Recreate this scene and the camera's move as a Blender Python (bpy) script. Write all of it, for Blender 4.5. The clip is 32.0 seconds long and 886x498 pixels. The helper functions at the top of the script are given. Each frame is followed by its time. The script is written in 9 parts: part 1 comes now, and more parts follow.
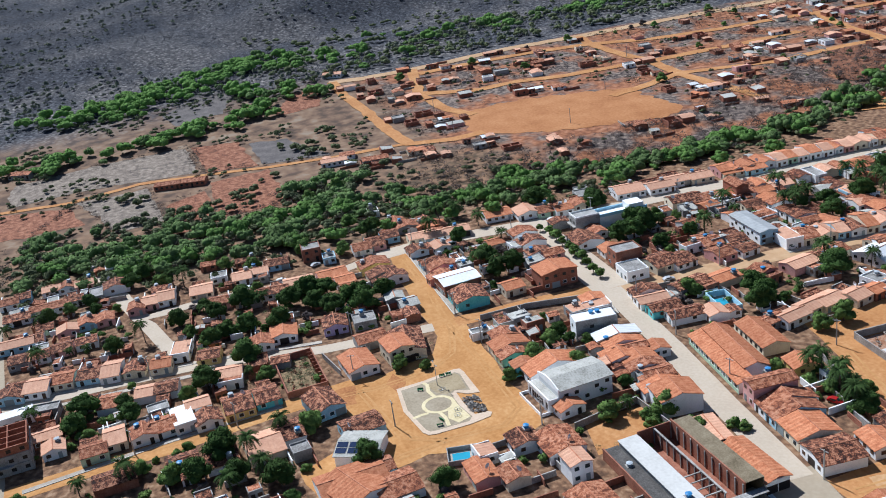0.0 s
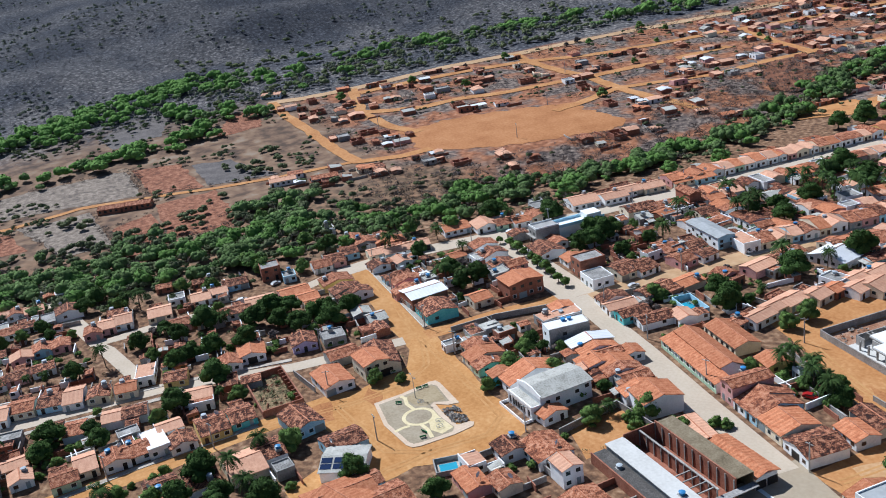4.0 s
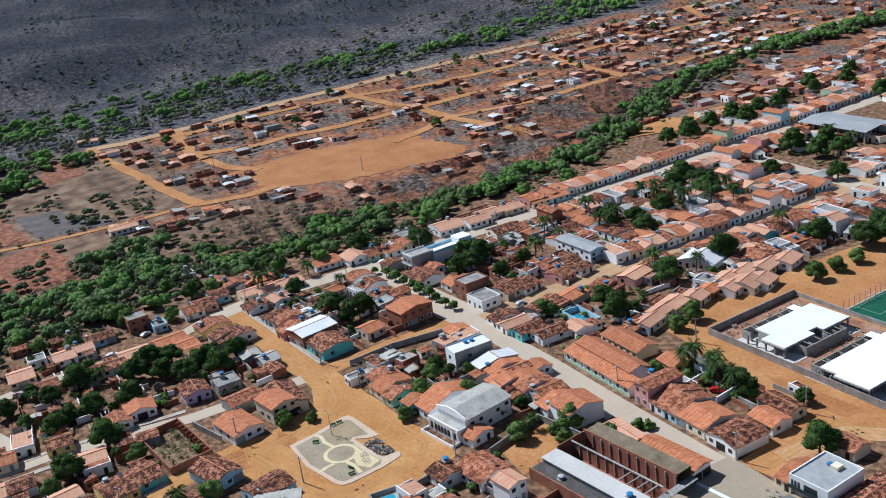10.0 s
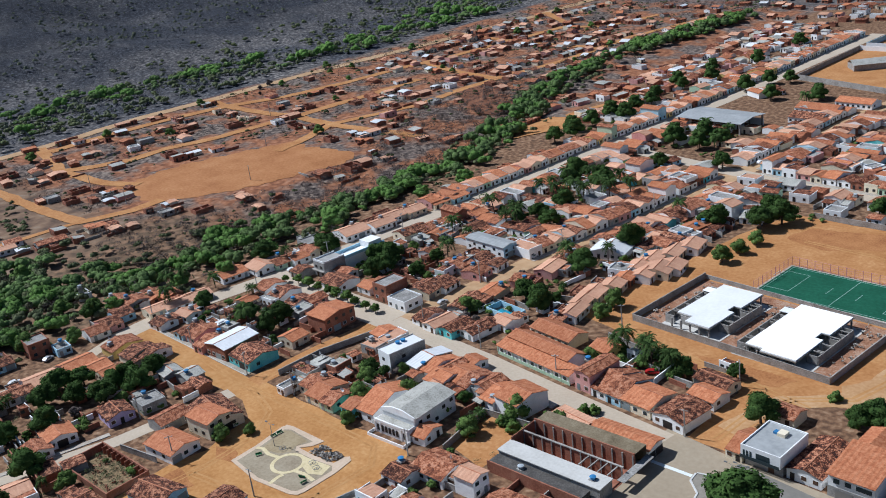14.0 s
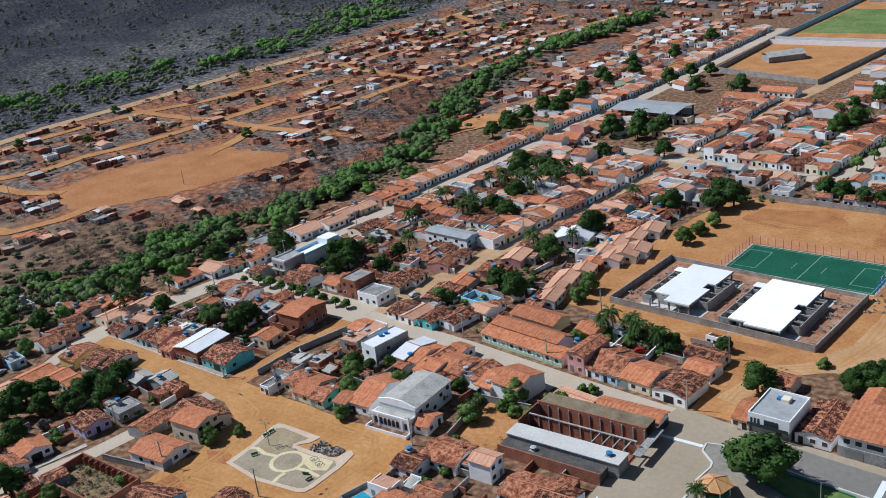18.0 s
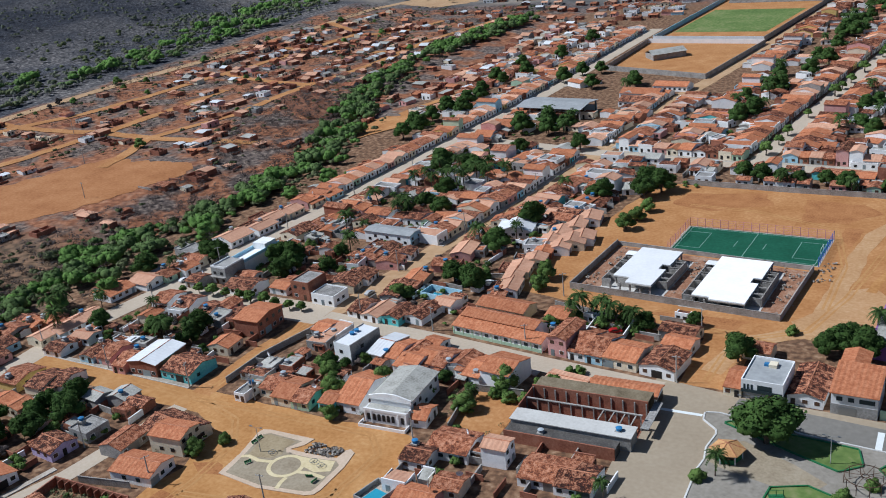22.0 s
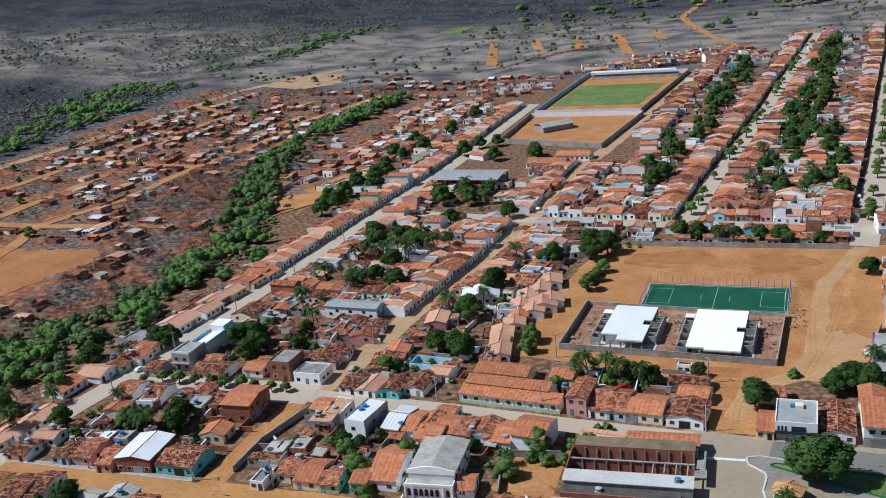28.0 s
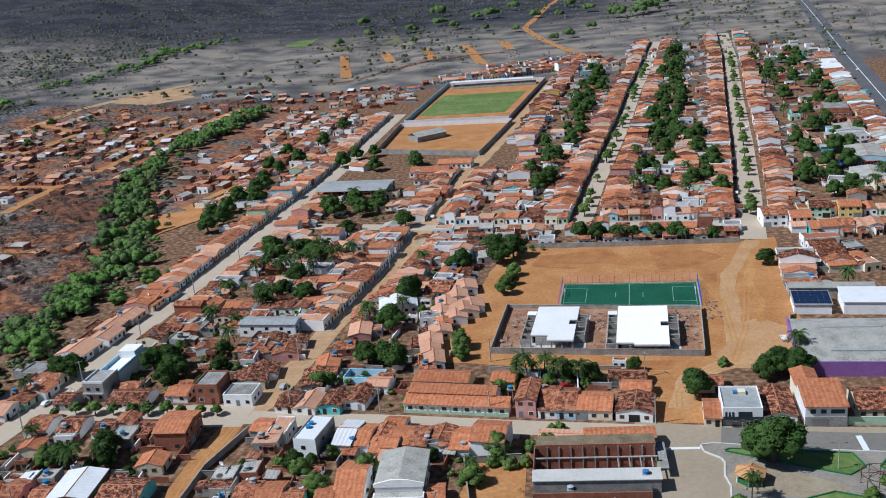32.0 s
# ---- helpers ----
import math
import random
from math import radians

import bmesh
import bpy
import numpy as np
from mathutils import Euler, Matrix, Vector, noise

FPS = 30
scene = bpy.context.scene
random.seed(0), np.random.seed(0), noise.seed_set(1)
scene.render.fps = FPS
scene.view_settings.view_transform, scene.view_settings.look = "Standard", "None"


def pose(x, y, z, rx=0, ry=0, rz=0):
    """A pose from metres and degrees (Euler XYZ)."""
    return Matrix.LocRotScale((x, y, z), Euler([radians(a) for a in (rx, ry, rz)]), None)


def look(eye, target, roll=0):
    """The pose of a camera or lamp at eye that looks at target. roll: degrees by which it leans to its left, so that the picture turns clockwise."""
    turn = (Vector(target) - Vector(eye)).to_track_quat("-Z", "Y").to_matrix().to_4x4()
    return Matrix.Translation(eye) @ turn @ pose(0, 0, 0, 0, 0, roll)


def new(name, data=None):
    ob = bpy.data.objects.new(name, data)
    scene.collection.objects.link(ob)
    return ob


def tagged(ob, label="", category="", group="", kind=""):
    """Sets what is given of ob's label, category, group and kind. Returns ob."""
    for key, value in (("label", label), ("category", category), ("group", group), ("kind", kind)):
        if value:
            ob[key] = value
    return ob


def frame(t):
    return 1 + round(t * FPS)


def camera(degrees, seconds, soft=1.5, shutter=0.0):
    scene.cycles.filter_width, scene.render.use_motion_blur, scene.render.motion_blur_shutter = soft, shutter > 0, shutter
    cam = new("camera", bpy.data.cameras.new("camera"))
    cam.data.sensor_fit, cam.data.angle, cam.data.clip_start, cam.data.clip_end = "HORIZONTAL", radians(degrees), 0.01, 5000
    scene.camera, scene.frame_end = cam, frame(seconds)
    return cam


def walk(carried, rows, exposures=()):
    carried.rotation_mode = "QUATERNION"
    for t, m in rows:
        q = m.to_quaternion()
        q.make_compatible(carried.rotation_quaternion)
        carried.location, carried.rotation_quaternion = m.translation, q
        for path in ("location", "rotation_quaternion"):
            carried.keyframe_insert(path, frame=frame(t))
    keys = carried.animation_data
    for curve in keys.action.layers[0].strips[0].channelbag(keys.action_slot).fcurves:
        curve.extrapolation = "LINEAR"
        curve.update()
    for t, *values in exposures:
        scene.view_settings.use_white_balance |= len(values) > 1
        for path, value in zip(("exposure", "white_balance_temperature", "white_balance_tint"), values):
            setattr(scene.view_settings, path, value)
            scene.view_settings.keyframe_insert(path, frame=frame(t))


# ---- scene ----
PLAN = 1.3  # metres to a unit of the plan
cam = camera(48.25, 32.0, soft=1.0)
PATH = [
    (0, 225.02, -100.81, 114.98, 73.562, -21.862, -8.119), (0.5, 224.79, -101.58, 114.70, 73.551, -21.015, -8.063),
    (1, 224.46, -102.68, 114.31, 73.550, -20.872, -8.015), (1.5, 224.15, -103.73, 114.07, 73.622, -20.849, -8.059),
    (2, 223.73, -105.27, 113.99, 73.631, -20.865, -8.035), (2.5, 223.16, -106.80, 113.80, 73.323, -20.870, -8.037),
    (3, 222.67, -108.52, 113.89, 72.250, -20.951, -8.042), (3.5, 221.96, -110.24, 113.86, 70.714, -21.049, -8.010),
    (4, 221.16, -112.11, 113.90, 68.668, -21.175, -7.934), (4.5, 220.35, -113.92, 113.90, 66.732, -21.270, -7.895),
    (6.5, 215.84, -121.15, 113.91, 63.436, -20.487, -7.787), (7, 214.60, -122.93, 113.82, 62.699, -20.305, -7.745),
    (7.5, 213.63, -124.79, 113.92, 61.744, -20.223, -7.738), (8, 212.45, -126.78, 113.80, 60.681, -20.242, -7.756),
    (8.5, 211.44, -128.43, 113.94, 59.573, -20.323, -7.819), (9, 210.12, -130.21, 114.01, 58.094, -20.441, -7.787),
    (9.5, 208.69, -132.03, 114.22, 56.722, -20.562, -7.766), (10, 207.28, -133.74, 114.04, 55.696, -20.604, -7.711),
    (10.5, 205.72, -135.82, 114.09, 54.627, -20.650, -7.616), (11, 204.11, -137.56, 114.16, 53.619, -20.730, -7.566),
    (11.5, 202.70, -139.32, 114.13, 52.657, -20.773, -7.477), (12, 201.15, -141.22, 114.01, 51.411, -20.820, -7.446),
    (12.5, 199.50, -142.87, 113.92, 49.996, -20.897, -7.425), (13, 198.03, -144.59, 113.67, 48.769, -20.932, -7.383),
    (13.5, 196.09, -146.55, 113.26, 47.420, -20.978, -7.302), (14, 194.26, -148.21, 113.03, 46.393, -21.050, -7.328),
    (14.5, 192.27, -150.03, 112.73, 45.467, -21.100, -7.328), (16.5, 183.97, -156.84, 111.44, 42.089, -21.258, -7.231),
    (17, 181.62, -158.68, 111.03, 41.248, -21.269, -7.175), (17.5, 179.13, -160.51, 110.51, 40.320, -21.288, -7.134),
    (18, 176.54, -162.42, 109.78, 39.513, -21.262, -7.078), (18.5, 173.50, -164.61, 109.45, 38.128, -21.320, -7.025),
    (19, 170.69, -166.48, 109.03, 36.797, -21.351, -6.943), (19.5, 167.35, -168.48, 108.69, 35.252, -21.387, -6.882),
    (20, 163.79, -170.57, 108.47, 34.744, -21.384, -6.808), (20.5, 160.39, -172.72, 108.15, 34.600, -21.339, -6.794),
    (21, 157.28, -174.77, 107.84, 34.520, -21.304, -6.743), (21.5, 154.44, -176.62, 107.66, 33.161, -21.375, -6.722),
    (22, 151.33, -178.21, 107.42, 29.919, -21.501, -6.532), (22.5, 147.87, -179.87, 107.30, 27.484, -21.393, -6.404),
    (23, 144.31, -181.14, 107.45, 26.710, -20.250, -6.270), (23.5, 140.92, -182.54, 107.58, 26.512, -18.998, -6.147),
    (24, 137.51, -183.82, 107.47, 26.351, -17.838, -6.049), (24.5, 134.05, -185.32, 107.48, 26.079, -17.787, -6.010),
    (25, 131.02, -186.33, 107.24, 24.674, -17.776, -5.990), (25.5, 127.57, -187.58, 107.15, 22.295, -17.808, -5.883),
    (26, 124.30, -188.62, 106.97, 20.705, -17.811, -5.806), (26.5, 120.73, -189.71, 106.84, 19.635, -17.808, -5.747),
    (28.5, 106.92, -192.78, 106.35, 17.341, -17.811, -5.634), (29, 103.51, -193.44, 106.32, 15.454, -17.837, -5.537),
    (29.5, 100.09, -194.13, 106.24, 13.515, -17.857, -5.436), (30, 96.38, -194.44, 106.28, 12.245, -17.889, -5.389),
    (30.5, 92.97, -194.55, 106.14, 11.277, -17.879, -5.344), (31, 89.84, -194.79, 106.25, 10.585, -17.897, -5.295),
    (31.5, 87.45, -194.85, 106.28, 9.563, -17.901, -5.260), (32, 85.74, -194.75, 106.30, 8.231, -17.918, -5.180),
]
walk(cam, [(t, pose(x * PLAN, y * PLAN, z * PLAN, 90 + pitch, 0, yaw) @ pose(0, 0, 0, 0, 0, roll)) for t, x, y, z, yaw, pitch, roll in PATH],
     [(0, 0.33, 5380, 10), (10, 0.11, 5400, 10), (20, -0.09, 5440, 10), (32, -0.11, 5430, 10)])

# ---- light ----
SUN_FROM = Vector((-0.64, -0.19, 0.74))
world = bpy.data.worlds.new("sky")
scene.world = world
world.use_nodes = True
_n = world.node_tree.nodes
_sky = _n.new("ShaderNodeTexSky")
_sky.sky_type = "NISHITA"
_sky.sun_disc = False
_sky.sun_elevation = math.asin(SUN_FROM.normalized().z)
_sky.sun_rotation = math.atan2(SUN_FROM.x, SUN_FROM.y)
_sky.altitude, _sky.dust_density = 500, 1.0
_n["Background"].inputs["Strength"].default_value = 0.051
world.node_tree.links.new(_sky.outputs[0], _n["Background"].inputs["Color"])
_sun = bpy.data.lights.new("sun", "SUN")
_sun.energy, _sun.angle, _sun.color = 5.0, radians(0.55), (1.0, 0.95, 0.86)
sun = new("sun", _sun)
sun.matrix_world = look(SUN_FROM * 600, (0, 0, 0))
scene.view_settings.exposure = 0.0

# ---- materials ----
def surface(name, colors, scale=1.0, rough=0.85, bump=0.3, fine=8.0, spread=0.5, per_object=0.12, metal=0.0, bump_scale=None, island=False):
    """Three colours blended by a coarse and a fine noise in world metres, with some change from object to object."""
    m = bpy.data.materials.new(name)
    m.use_nodes = True
    t = m.node_tree
    n, l = t.nodes, t.links
    spread *= 0.5 if "tiles" in name else 0.6
    b = n["Principled BSDF"]
    b.inputs["Roughness"].default_value, b.inputs["Metallic"].default_value = rough, metal
    b.inputs["Specular IOR Level"].default_value = 0.25
    geo, info = n.new("ShaderNodeNewGeometry"), n.new("ShaderNodeObjectInfo")
    coarse, small, mix = n.new("ShaderNodeTexNoise"), n.new("ShaderNodeTexNoise"), n.new("ShaderNodeMath")
    coarse.inputs["Scale"].default_value, coarse.inputs["Detail"].default_value = 0.35 * scale, 4
    small.inputs["Scale"].default_value, small.inputs["Detail"].default_value = fine * scale * 0.35, 5
    for tex in (coarse, small):
        l.new(geo.outputs["Position"], tex.inputs["Vector"])
    mix.operation = "MULTIPLY_ADD"
    mix.inputs[1].default_value = 0.5
    half = n.new("ShaderNodeMath")
    half.operation = "MULTIPLY"
    half.inputs[1].default_value = 0.5
    l.new(coarse.outputs["Fac"], half.inputs[0])
    l.new(small.outputs["Fac"], mix.inputs[0])
    l.new(half.outputs[0], mix.inputs[2])
    ramp = n.new("ShaderNodeValToRGB")
    ramp.color_ramp.elements[0].position, ramp.color_ramp.elements[1].position = 0.5 - spread / 2, 0.5 + spread / 2
    ramp.color_ramp.elements[0].color, ramp.color_ramp.elements[1].color = (*colors[0], 1), (*colors[-1], 1)
    for k, c in enumerate(colors[1:-1]):
        ramp.color_ramp.elements.new(0.5 - spread / 2 + spread * (k + 1) / (len(colors) - 1)).color = (*c, 1)
    l.new(mix.outputs[0], ramp.inputs["Fac"])
    hsv = n.new("ShaderNodeHueSaturation")
    rng = n.new("ShaderNodeMapRange")
    rng.inputs["To Min"].default_value, rng.inputs["To Max"].default_value = 1 - per_object, 1 + per_object
    l.new(geo.outputs["Random Per Island"] if island else info.outputs["Random"], rng.inputs["Value"])
    l.new(rng.outputs["Result"], hsv.inputs["Value"])
    l.new(ramp.outputs["Color"], hsv.inputs["Color"])
    l.new(hsv.outputs["Color"], b.inputs["Base Color"])
    if bump:
        bp, bt = n.new("ShaderNodeBump"), n.new("ShaderNodeTexNoise")
        bt.inputs["Scale"].default_value, bt.inputs["Detail"].default_value = bump_scale or 3.0, 4
        l.new(geo.outputs["Position"], bt.inputs["Vector"])
        bp.inputs["Strength"].default_value, bp.inputs["Distance"].default_value = bump, 0.15
        l.new(bt.outputs["Fac"], bp.inputs["Height"])
        l.new(bp.outputs["Normal"], b.inputs["Normal"])
    return m


def plain(name, color, rough=0.5, metal=0.0, per_object=0.06):
    return surface(name, [tuple(c * 0.88 for c in color), color], 1.0, rough, 0, 6, 0.6, per_object, metal)


TILE_OF = {"old": ((0.026, 0.011, 0.008), (0.088, 0.028, 0.015), (0.20, 0.066, 0.032), (0.42, 0.20, 0.115)), "mid": ((0.105, 0.035, 0.019), (0.24, 0.078, 0.036), (0.34, 0.128, 0.062), (0.43, 0.21, 0.125)),
           "new": ((0.34, 0.112, 0.048), (0.43, 0.160, 0.072), (0.50, 0.21, 0.105)), "pink": ((0.46, 0.235, 0.145), (0.55, 0.30, 0.19), (0.62, 0.37, 0.245))}
TILE_OLD = surface("old_clay_tiles", list(TILE_OF["old"]), 2.2, 0.9, 0.6, 4.4, 0.27, 0.24)
TILE_MID = surface("clay_tiles", list(TILE_OF["mid"]), 2.2, 0.9, 0.6, 4.4, 0.29, 0.2)
TILE_NEW = surface("new_clay_tiles", list(TILE_OF["new"]), 2.0, 0.85, 0.4, 3.2, 0.42, 0.16)
TILE_PINK = surface("pale_clay_tiles", list(TILE_OF["pink"]), 1.6, 0.85, 0.4, 4.5, 0.7, 0.14)
RIDGE = surface("ridge_tiles", [(0.30, 0.10, 0.05), (0.55, 0.26, 0.15)], 1.5, 0.9, 0.3)
FAR_TILE = {k: surface("far_" + k + "_tiles", list(v), 2.0, 0.9, 0.4, 4.6, 0.42, 0.2, island=True) for k, v in TILE_OF.items()}
PAINT = {
    "white": [(0.74, 0.74, 0.73), (0.84, 0.84, 0.83), (0.88, 0.88, 0.87)],
    "cream": [(0.62, 0.53, 0.38), (0.76, 0.67, 0.50), (0.80, 0.72, 0.56)],
    "pink": [(0.50, 0.24, 0.22), (0.62, 0.33, 0.30), (0.66, 0.38, 0.34)],
    "sky blue": [(0.30, 0.50, 0.62), (0.40, 0.62, 0.74), (0.46, 0.66, 0.76)],
    "royal blue": [(0.010, 0.040, 0.30), (0.014, 0.055, 0.38), (0.022, 0.075, 0.45)],
    "turquoise": [(0.10, 0.45, 0.48), (0.16, 0.58, 0.60), (0.22, 0.62, 0.64)],
    "yellow": [(0.56, 0.40, 0.12), (0.68, 0.50, 0.18), (0.72, 0.56, 0.24)],
    "pale green": [(0.36, 0.52, 0.36), (0.48, 0.64, 0.46), (0.54, 0.68, 0.50)],
    "lilac": [(0.40, 0.32, 0.52), (0.50, 0.42, 0.62), (0.55, 0.47, 0.66)],
    "cement grey": [(0.20, 0.19, 0.18), (0.31, 0.30, 0.285), (0.38, 0.37, 0.35)],
    "bare brick": [(0.20, 0.075, 0.045), (0.29, 0.115, 0.07), (0.36, 0.17, 0.11)],
}
WALL = {k: surface(k.replace(" ", "_") + "_wall", v, 0.9, 0.9, 0.15, 7, 0.5, 0.08) for k, v in PAINT.items()}
FAR_WALL = {k: surface("far_" + k.replace(" ", "_") + "_wall", v, 0.9, 0.9, 0.1, 7, 0.5, 0.1, island=True) for k, v in PAINT.items()}
# Near-black for panels on solid walls, painting the shade inside an opening
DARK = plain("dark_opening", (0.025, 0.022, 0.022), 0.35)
DOORWOOD = surface("door_wood", [(0.05, 0.028, 0.018), (0.12, 0.065, 0.04)], 2.0, 0.6, 0.1)
DOORPAINT = plain("door_paint", (0.28, 0.33, 0.34), 0.5, 0, 0.3)
GLASS = plain("window_glass", (0.03, 0.045, 0.05), 0.08)
CEMENT = surface("cement_render", [(0.20, 0.185, 0.165), (0.31, 0.29, 0.265), (0.42, 0.40, 0.37)], 0.9, 0.92, 0.3, 8, 0.5, 0.12)
SLAB_GREY = surface("weathered_slab", [(0.14, 0.13, 0.12), (0.26, 0.25, 0.235), (0.40, 0.385, 0.365)], 0.7, 0.92, 0.2)
SHEET_WHITE = surface("white_roof_sheet", [(0.62, 0.63, 0.64), (0.72, 0.73, 0.74)], 0.6, 0.5, 0.05, 5)
SLAB_WHITE = surface("white_slab_coat", [(0.80, 0.80, 0.79), (0.90, 0.90, 0.89)], 0.5, 0.7, 0.03, 5)
SHEET_GREY = surface("grey_roof_sheet", [(0.30, 0.31, 0.31), (0.42, 0.43, 0.43)], 0.5, 0.55, 0.05, 5)
SHEET_FIBRE = surface("fibre_cement_sheet", [(0.24, 0.23, 0.20), (0.38, 0.37, 0.33), (0.46, 0.44, 0.40)], 0.7, 0.85, 0.15)
TANK_BLUE = plain("blue_tank_plastic", (0.05, 0.20, 0.42), 0.4, 0, 0.2)
TANK_GREY = plain("grey_tank_fibre", (0.38, 0.42, 0.45), 0.7, 0, 0.15)
DIRT = surface("orange_dirt", [(0.30, 0.127, 0.040), (0.38, 0.174, 0.059), (0.44, 0.218, 0.081), (0.52, 0.289, 0.126)], 0.25, 0.97, 0.06, 9, 0.62, 0.0, 0, 1.2)
DIRT_RED = surface("rust_red_dirt", [(0.27, 0.106, 0.035), (0.335, 0.142, 0.050), (0.39, 0.176, 0.067), (0.43, 0.216, 0.092)], 0.2, 0.97, 0.06, 9, 0.62, 0.0, 0, 1.2)
DIRT_TRACK = surface("trodden_pale_dirt", [(0.38, 0.205, 0.088), (0.45, 0.262, 0.122), (0.52, 0.335, 0.178)], 0.3, 0.97, 0.06, 8, 0.6, 0.0)
WEEDY = surface("weedy_earth", [(0.070, 0.058, 0.030), (0.15, 0.112, 0.060), (0.25, 0.175, 0.095), (0.34, 0.21, 0.11)], 1.2, 0.97, 0.2, 6, 0.4, 0.0)
RED_STAIN = surface("stained_red_dirt", [(0.26, 0.100, 0.035), (0.36, 0.158, 0.056), (0.43, 0.20, 0.075)], 0.5, 0.97, 0.06, 8, 0.5, 0.0)
DIRT_SAND = surface("sandy_orange_dirt", [(0.33, 0.149, 0.044), (0.41, 0.199, 0.064), (0.47, 0.245, 0.088), (0.54, 0.319, 0.134)], 0.25, 0.97, 0.06, 9, 0.62, 0.0, 0, 1.2)
DIRT_WORN = surface("wheel_worn_dirt", [(0.32, 0.147, 0.045), (0.42, 0.211, 0.071), (0.50, 0.284, 0.116)], 0.2, 0.97, 0.05, 7, 0.7, 0.0)
DIRT_RUT = surface("packed_dirt", [(0.35, 0.169, 0.055), (0.44, 0.230, 0.082), (0.50, 0.289, 0.122)], 0.3, 0.97, 0.05, 7, 0.7, 0.0)
DIRT_PALE = surface("pale_dirt", [(0.33, 0.195, 0.098), (0.43, 0.275, 0.148), (0.51, 0.355, 0.215)], 0.16, 0.97, 0.06, 7, 0.7, 0.0, 0, 1.2)
CONCRETE_ROAD = surface("concrete_paving", [(0.37, 0.300, 0.222), (0.46, 0.38, 0.288), (0.53, 0.45, 0.355)], 0.2, 0.92, 0.04, 16, 1.0, 0.0)
ASPHALT = surface("worn_asphalt", [(0.275, 0.218, 0.150), (0.345, 0.280, 0.198), (0.41, 0.345, 0.255)], 0.15, 0.92, 0.03, 16, 1.0, 0.0)
HIGHWAY = surface("dark_asphalt", [(0.075, 0.078, 0.085), (0.11, 0.112, 0.118), (0.15, 0.15, 0.152)], 0.15, 0.9, 0.03, 16, 0.8, 0.0)
KERB = surface("kerb_stone", [(0.42, 0.40, 0.36), (0.58, 0.56, 0.52)], 1.5, 0.9, 0.1)
PAVING = surface("pavement_cement", [(0.28, 0.235, 0.185), (0.38, 0.33, 0.27), (0.46, 0.41, 0.345)], 0.8, 0.92, 0.15)
TURF = surface("green_turf", [(0.008, 0.068, 0.035), (0.012, 0.088, 0.048), (0.018, 0.11, 0.060)], 0.25, 0.95, 0.1, 10, 0.5, 0.0)
GRASS = surface("grass", [(0.075, 0.125, 0.03), (0.13, 0.19, 0.05), (0.23, 0.24, 0.10)], 0.12, 0.95, 0.2, 10, 0.5, 0.0)
LINE = plain("line_paint", (0.75, 0.78, 0.76), 0.8)
LINE_TURF = plain("faded_turf_line", (0.26, 0.40, 0.34), 0.9)
FENCE_PINK = plain("pink_fence_paint", (0.58, 0.24, 0.32), 0.6)
FENCE_BLUE = plain("blue_fence_paint", (0.05, 0.12, 0.55), 0.6)
PURPLE = surface("purple_wall", [(0.22, 0.10, 0.30), (0.30, 0.15, 0.40)], 0.8, 0.85, 0.1)
BARK = surface("bark", [(0.07, 0.05, 0.035), (0.16, 0.12, 0.09)], 2.5, 0.95, 0.5)
POLE = surface("pole_concrete", [(0.33, 0.32, 0.30), (0.46, 0.45, 0.42)], 1.5, 0.9, 0.1)
METAL = plain("dull_metal", (0.28, 0.29, 0.30), 0.4, 0.7)
SOLAR = plain("solar_cells", (0.012, 0.025, 0.07), 0.12)
POOL = plain("pool_water", (0.05, 0.30, 0.42), 0.05)
RUBBLE = surface("rubble", [(0.26, 0.23, 0.20), (0.48, 0.44, 0.39)], 2.0, 0.95, 0.4)
CAR_PAINTS = [plain("car_white", (0.75, 0.75, 0.75), 0.25), plain("car_silver", (0.42, 0.43, 0.44), 0.25), plain("car_red", (0.35, 0.02, 0.02), 0.25), plain("car_black", (0.02, 0.02, 0.022), 0.25)]
TYRE = plain("tyre_rubber", (0.015, 0.015, 0.015), 0.8)
PLAZA_TAN = surface("plaza_tan_floor", [(0.27, 0.205, 0.12), (0.33, 0.26, 0.155), (0.38, 0.305, 0.195)], 0.5, 0.93, 0.1, 8, 0.5, 0)
PLAZA_PALE = surface("plaza_grey_floor", [(0.25, 0.20, 0.135), (0.31, 0.255, 0.175), (0.36, 0.305, 0.22)], 0.5, 0.93, 0.1, 8, 0.5, 0)
PLAZA_PINK = surface("plaza_pink_band", [(0.50, 0.38, 0.27), (0.60, 0.47, 0.35)], 0.5, 0.93, 0.1, 8, 0.5, 0)
PLAZA_YELLOW = surface("plaza_cream_band", [(0.56, 0.46, 0.26), (0.68, 0.58, 0.36)], 0.5, 0.93, 0.1, 8, 0.5, 0)
PARK_FLOOR = surface("park_cement", [(0.20, 0.178, 0.145), (0.26, 0.235, 0.195), (0.31, 0.282, 0.24)], 0.3, 0.92, 0.06, 9, 0.5, 0)
SLAB_PALE = surface("stained_pale_slab", [(0.40, 0.385, 0.355), (0.53, 0.515, 0.48), (0.62, 0.605, 0.57)], 0.4, 0.9, 0.1, 9, 0.9, 0)
MOSSY = surface("mossy_brown_slab", [(0.11, 0.085, 0.05), (0.19, 0.15, 0.095), (0.27, 0.225, 0.15)], 0.8, 0.95, 0.3, 9, 0.6, 0)
DARK_SLAB = surface("dark_damp_slab", [(0.05, 0.046, 0.042), (0.085, 0.078, 0.072), (0.14, 0.13, 0.12)], 0.8, 0.92, 0.2, 9, 0.5, 0)
KERB_WHITE = surface("white_kerb_paint", [(0.52, 0.51, 0.48), (0.70, 0.69, 0.66)], 1.2, 0.85, 0.08)
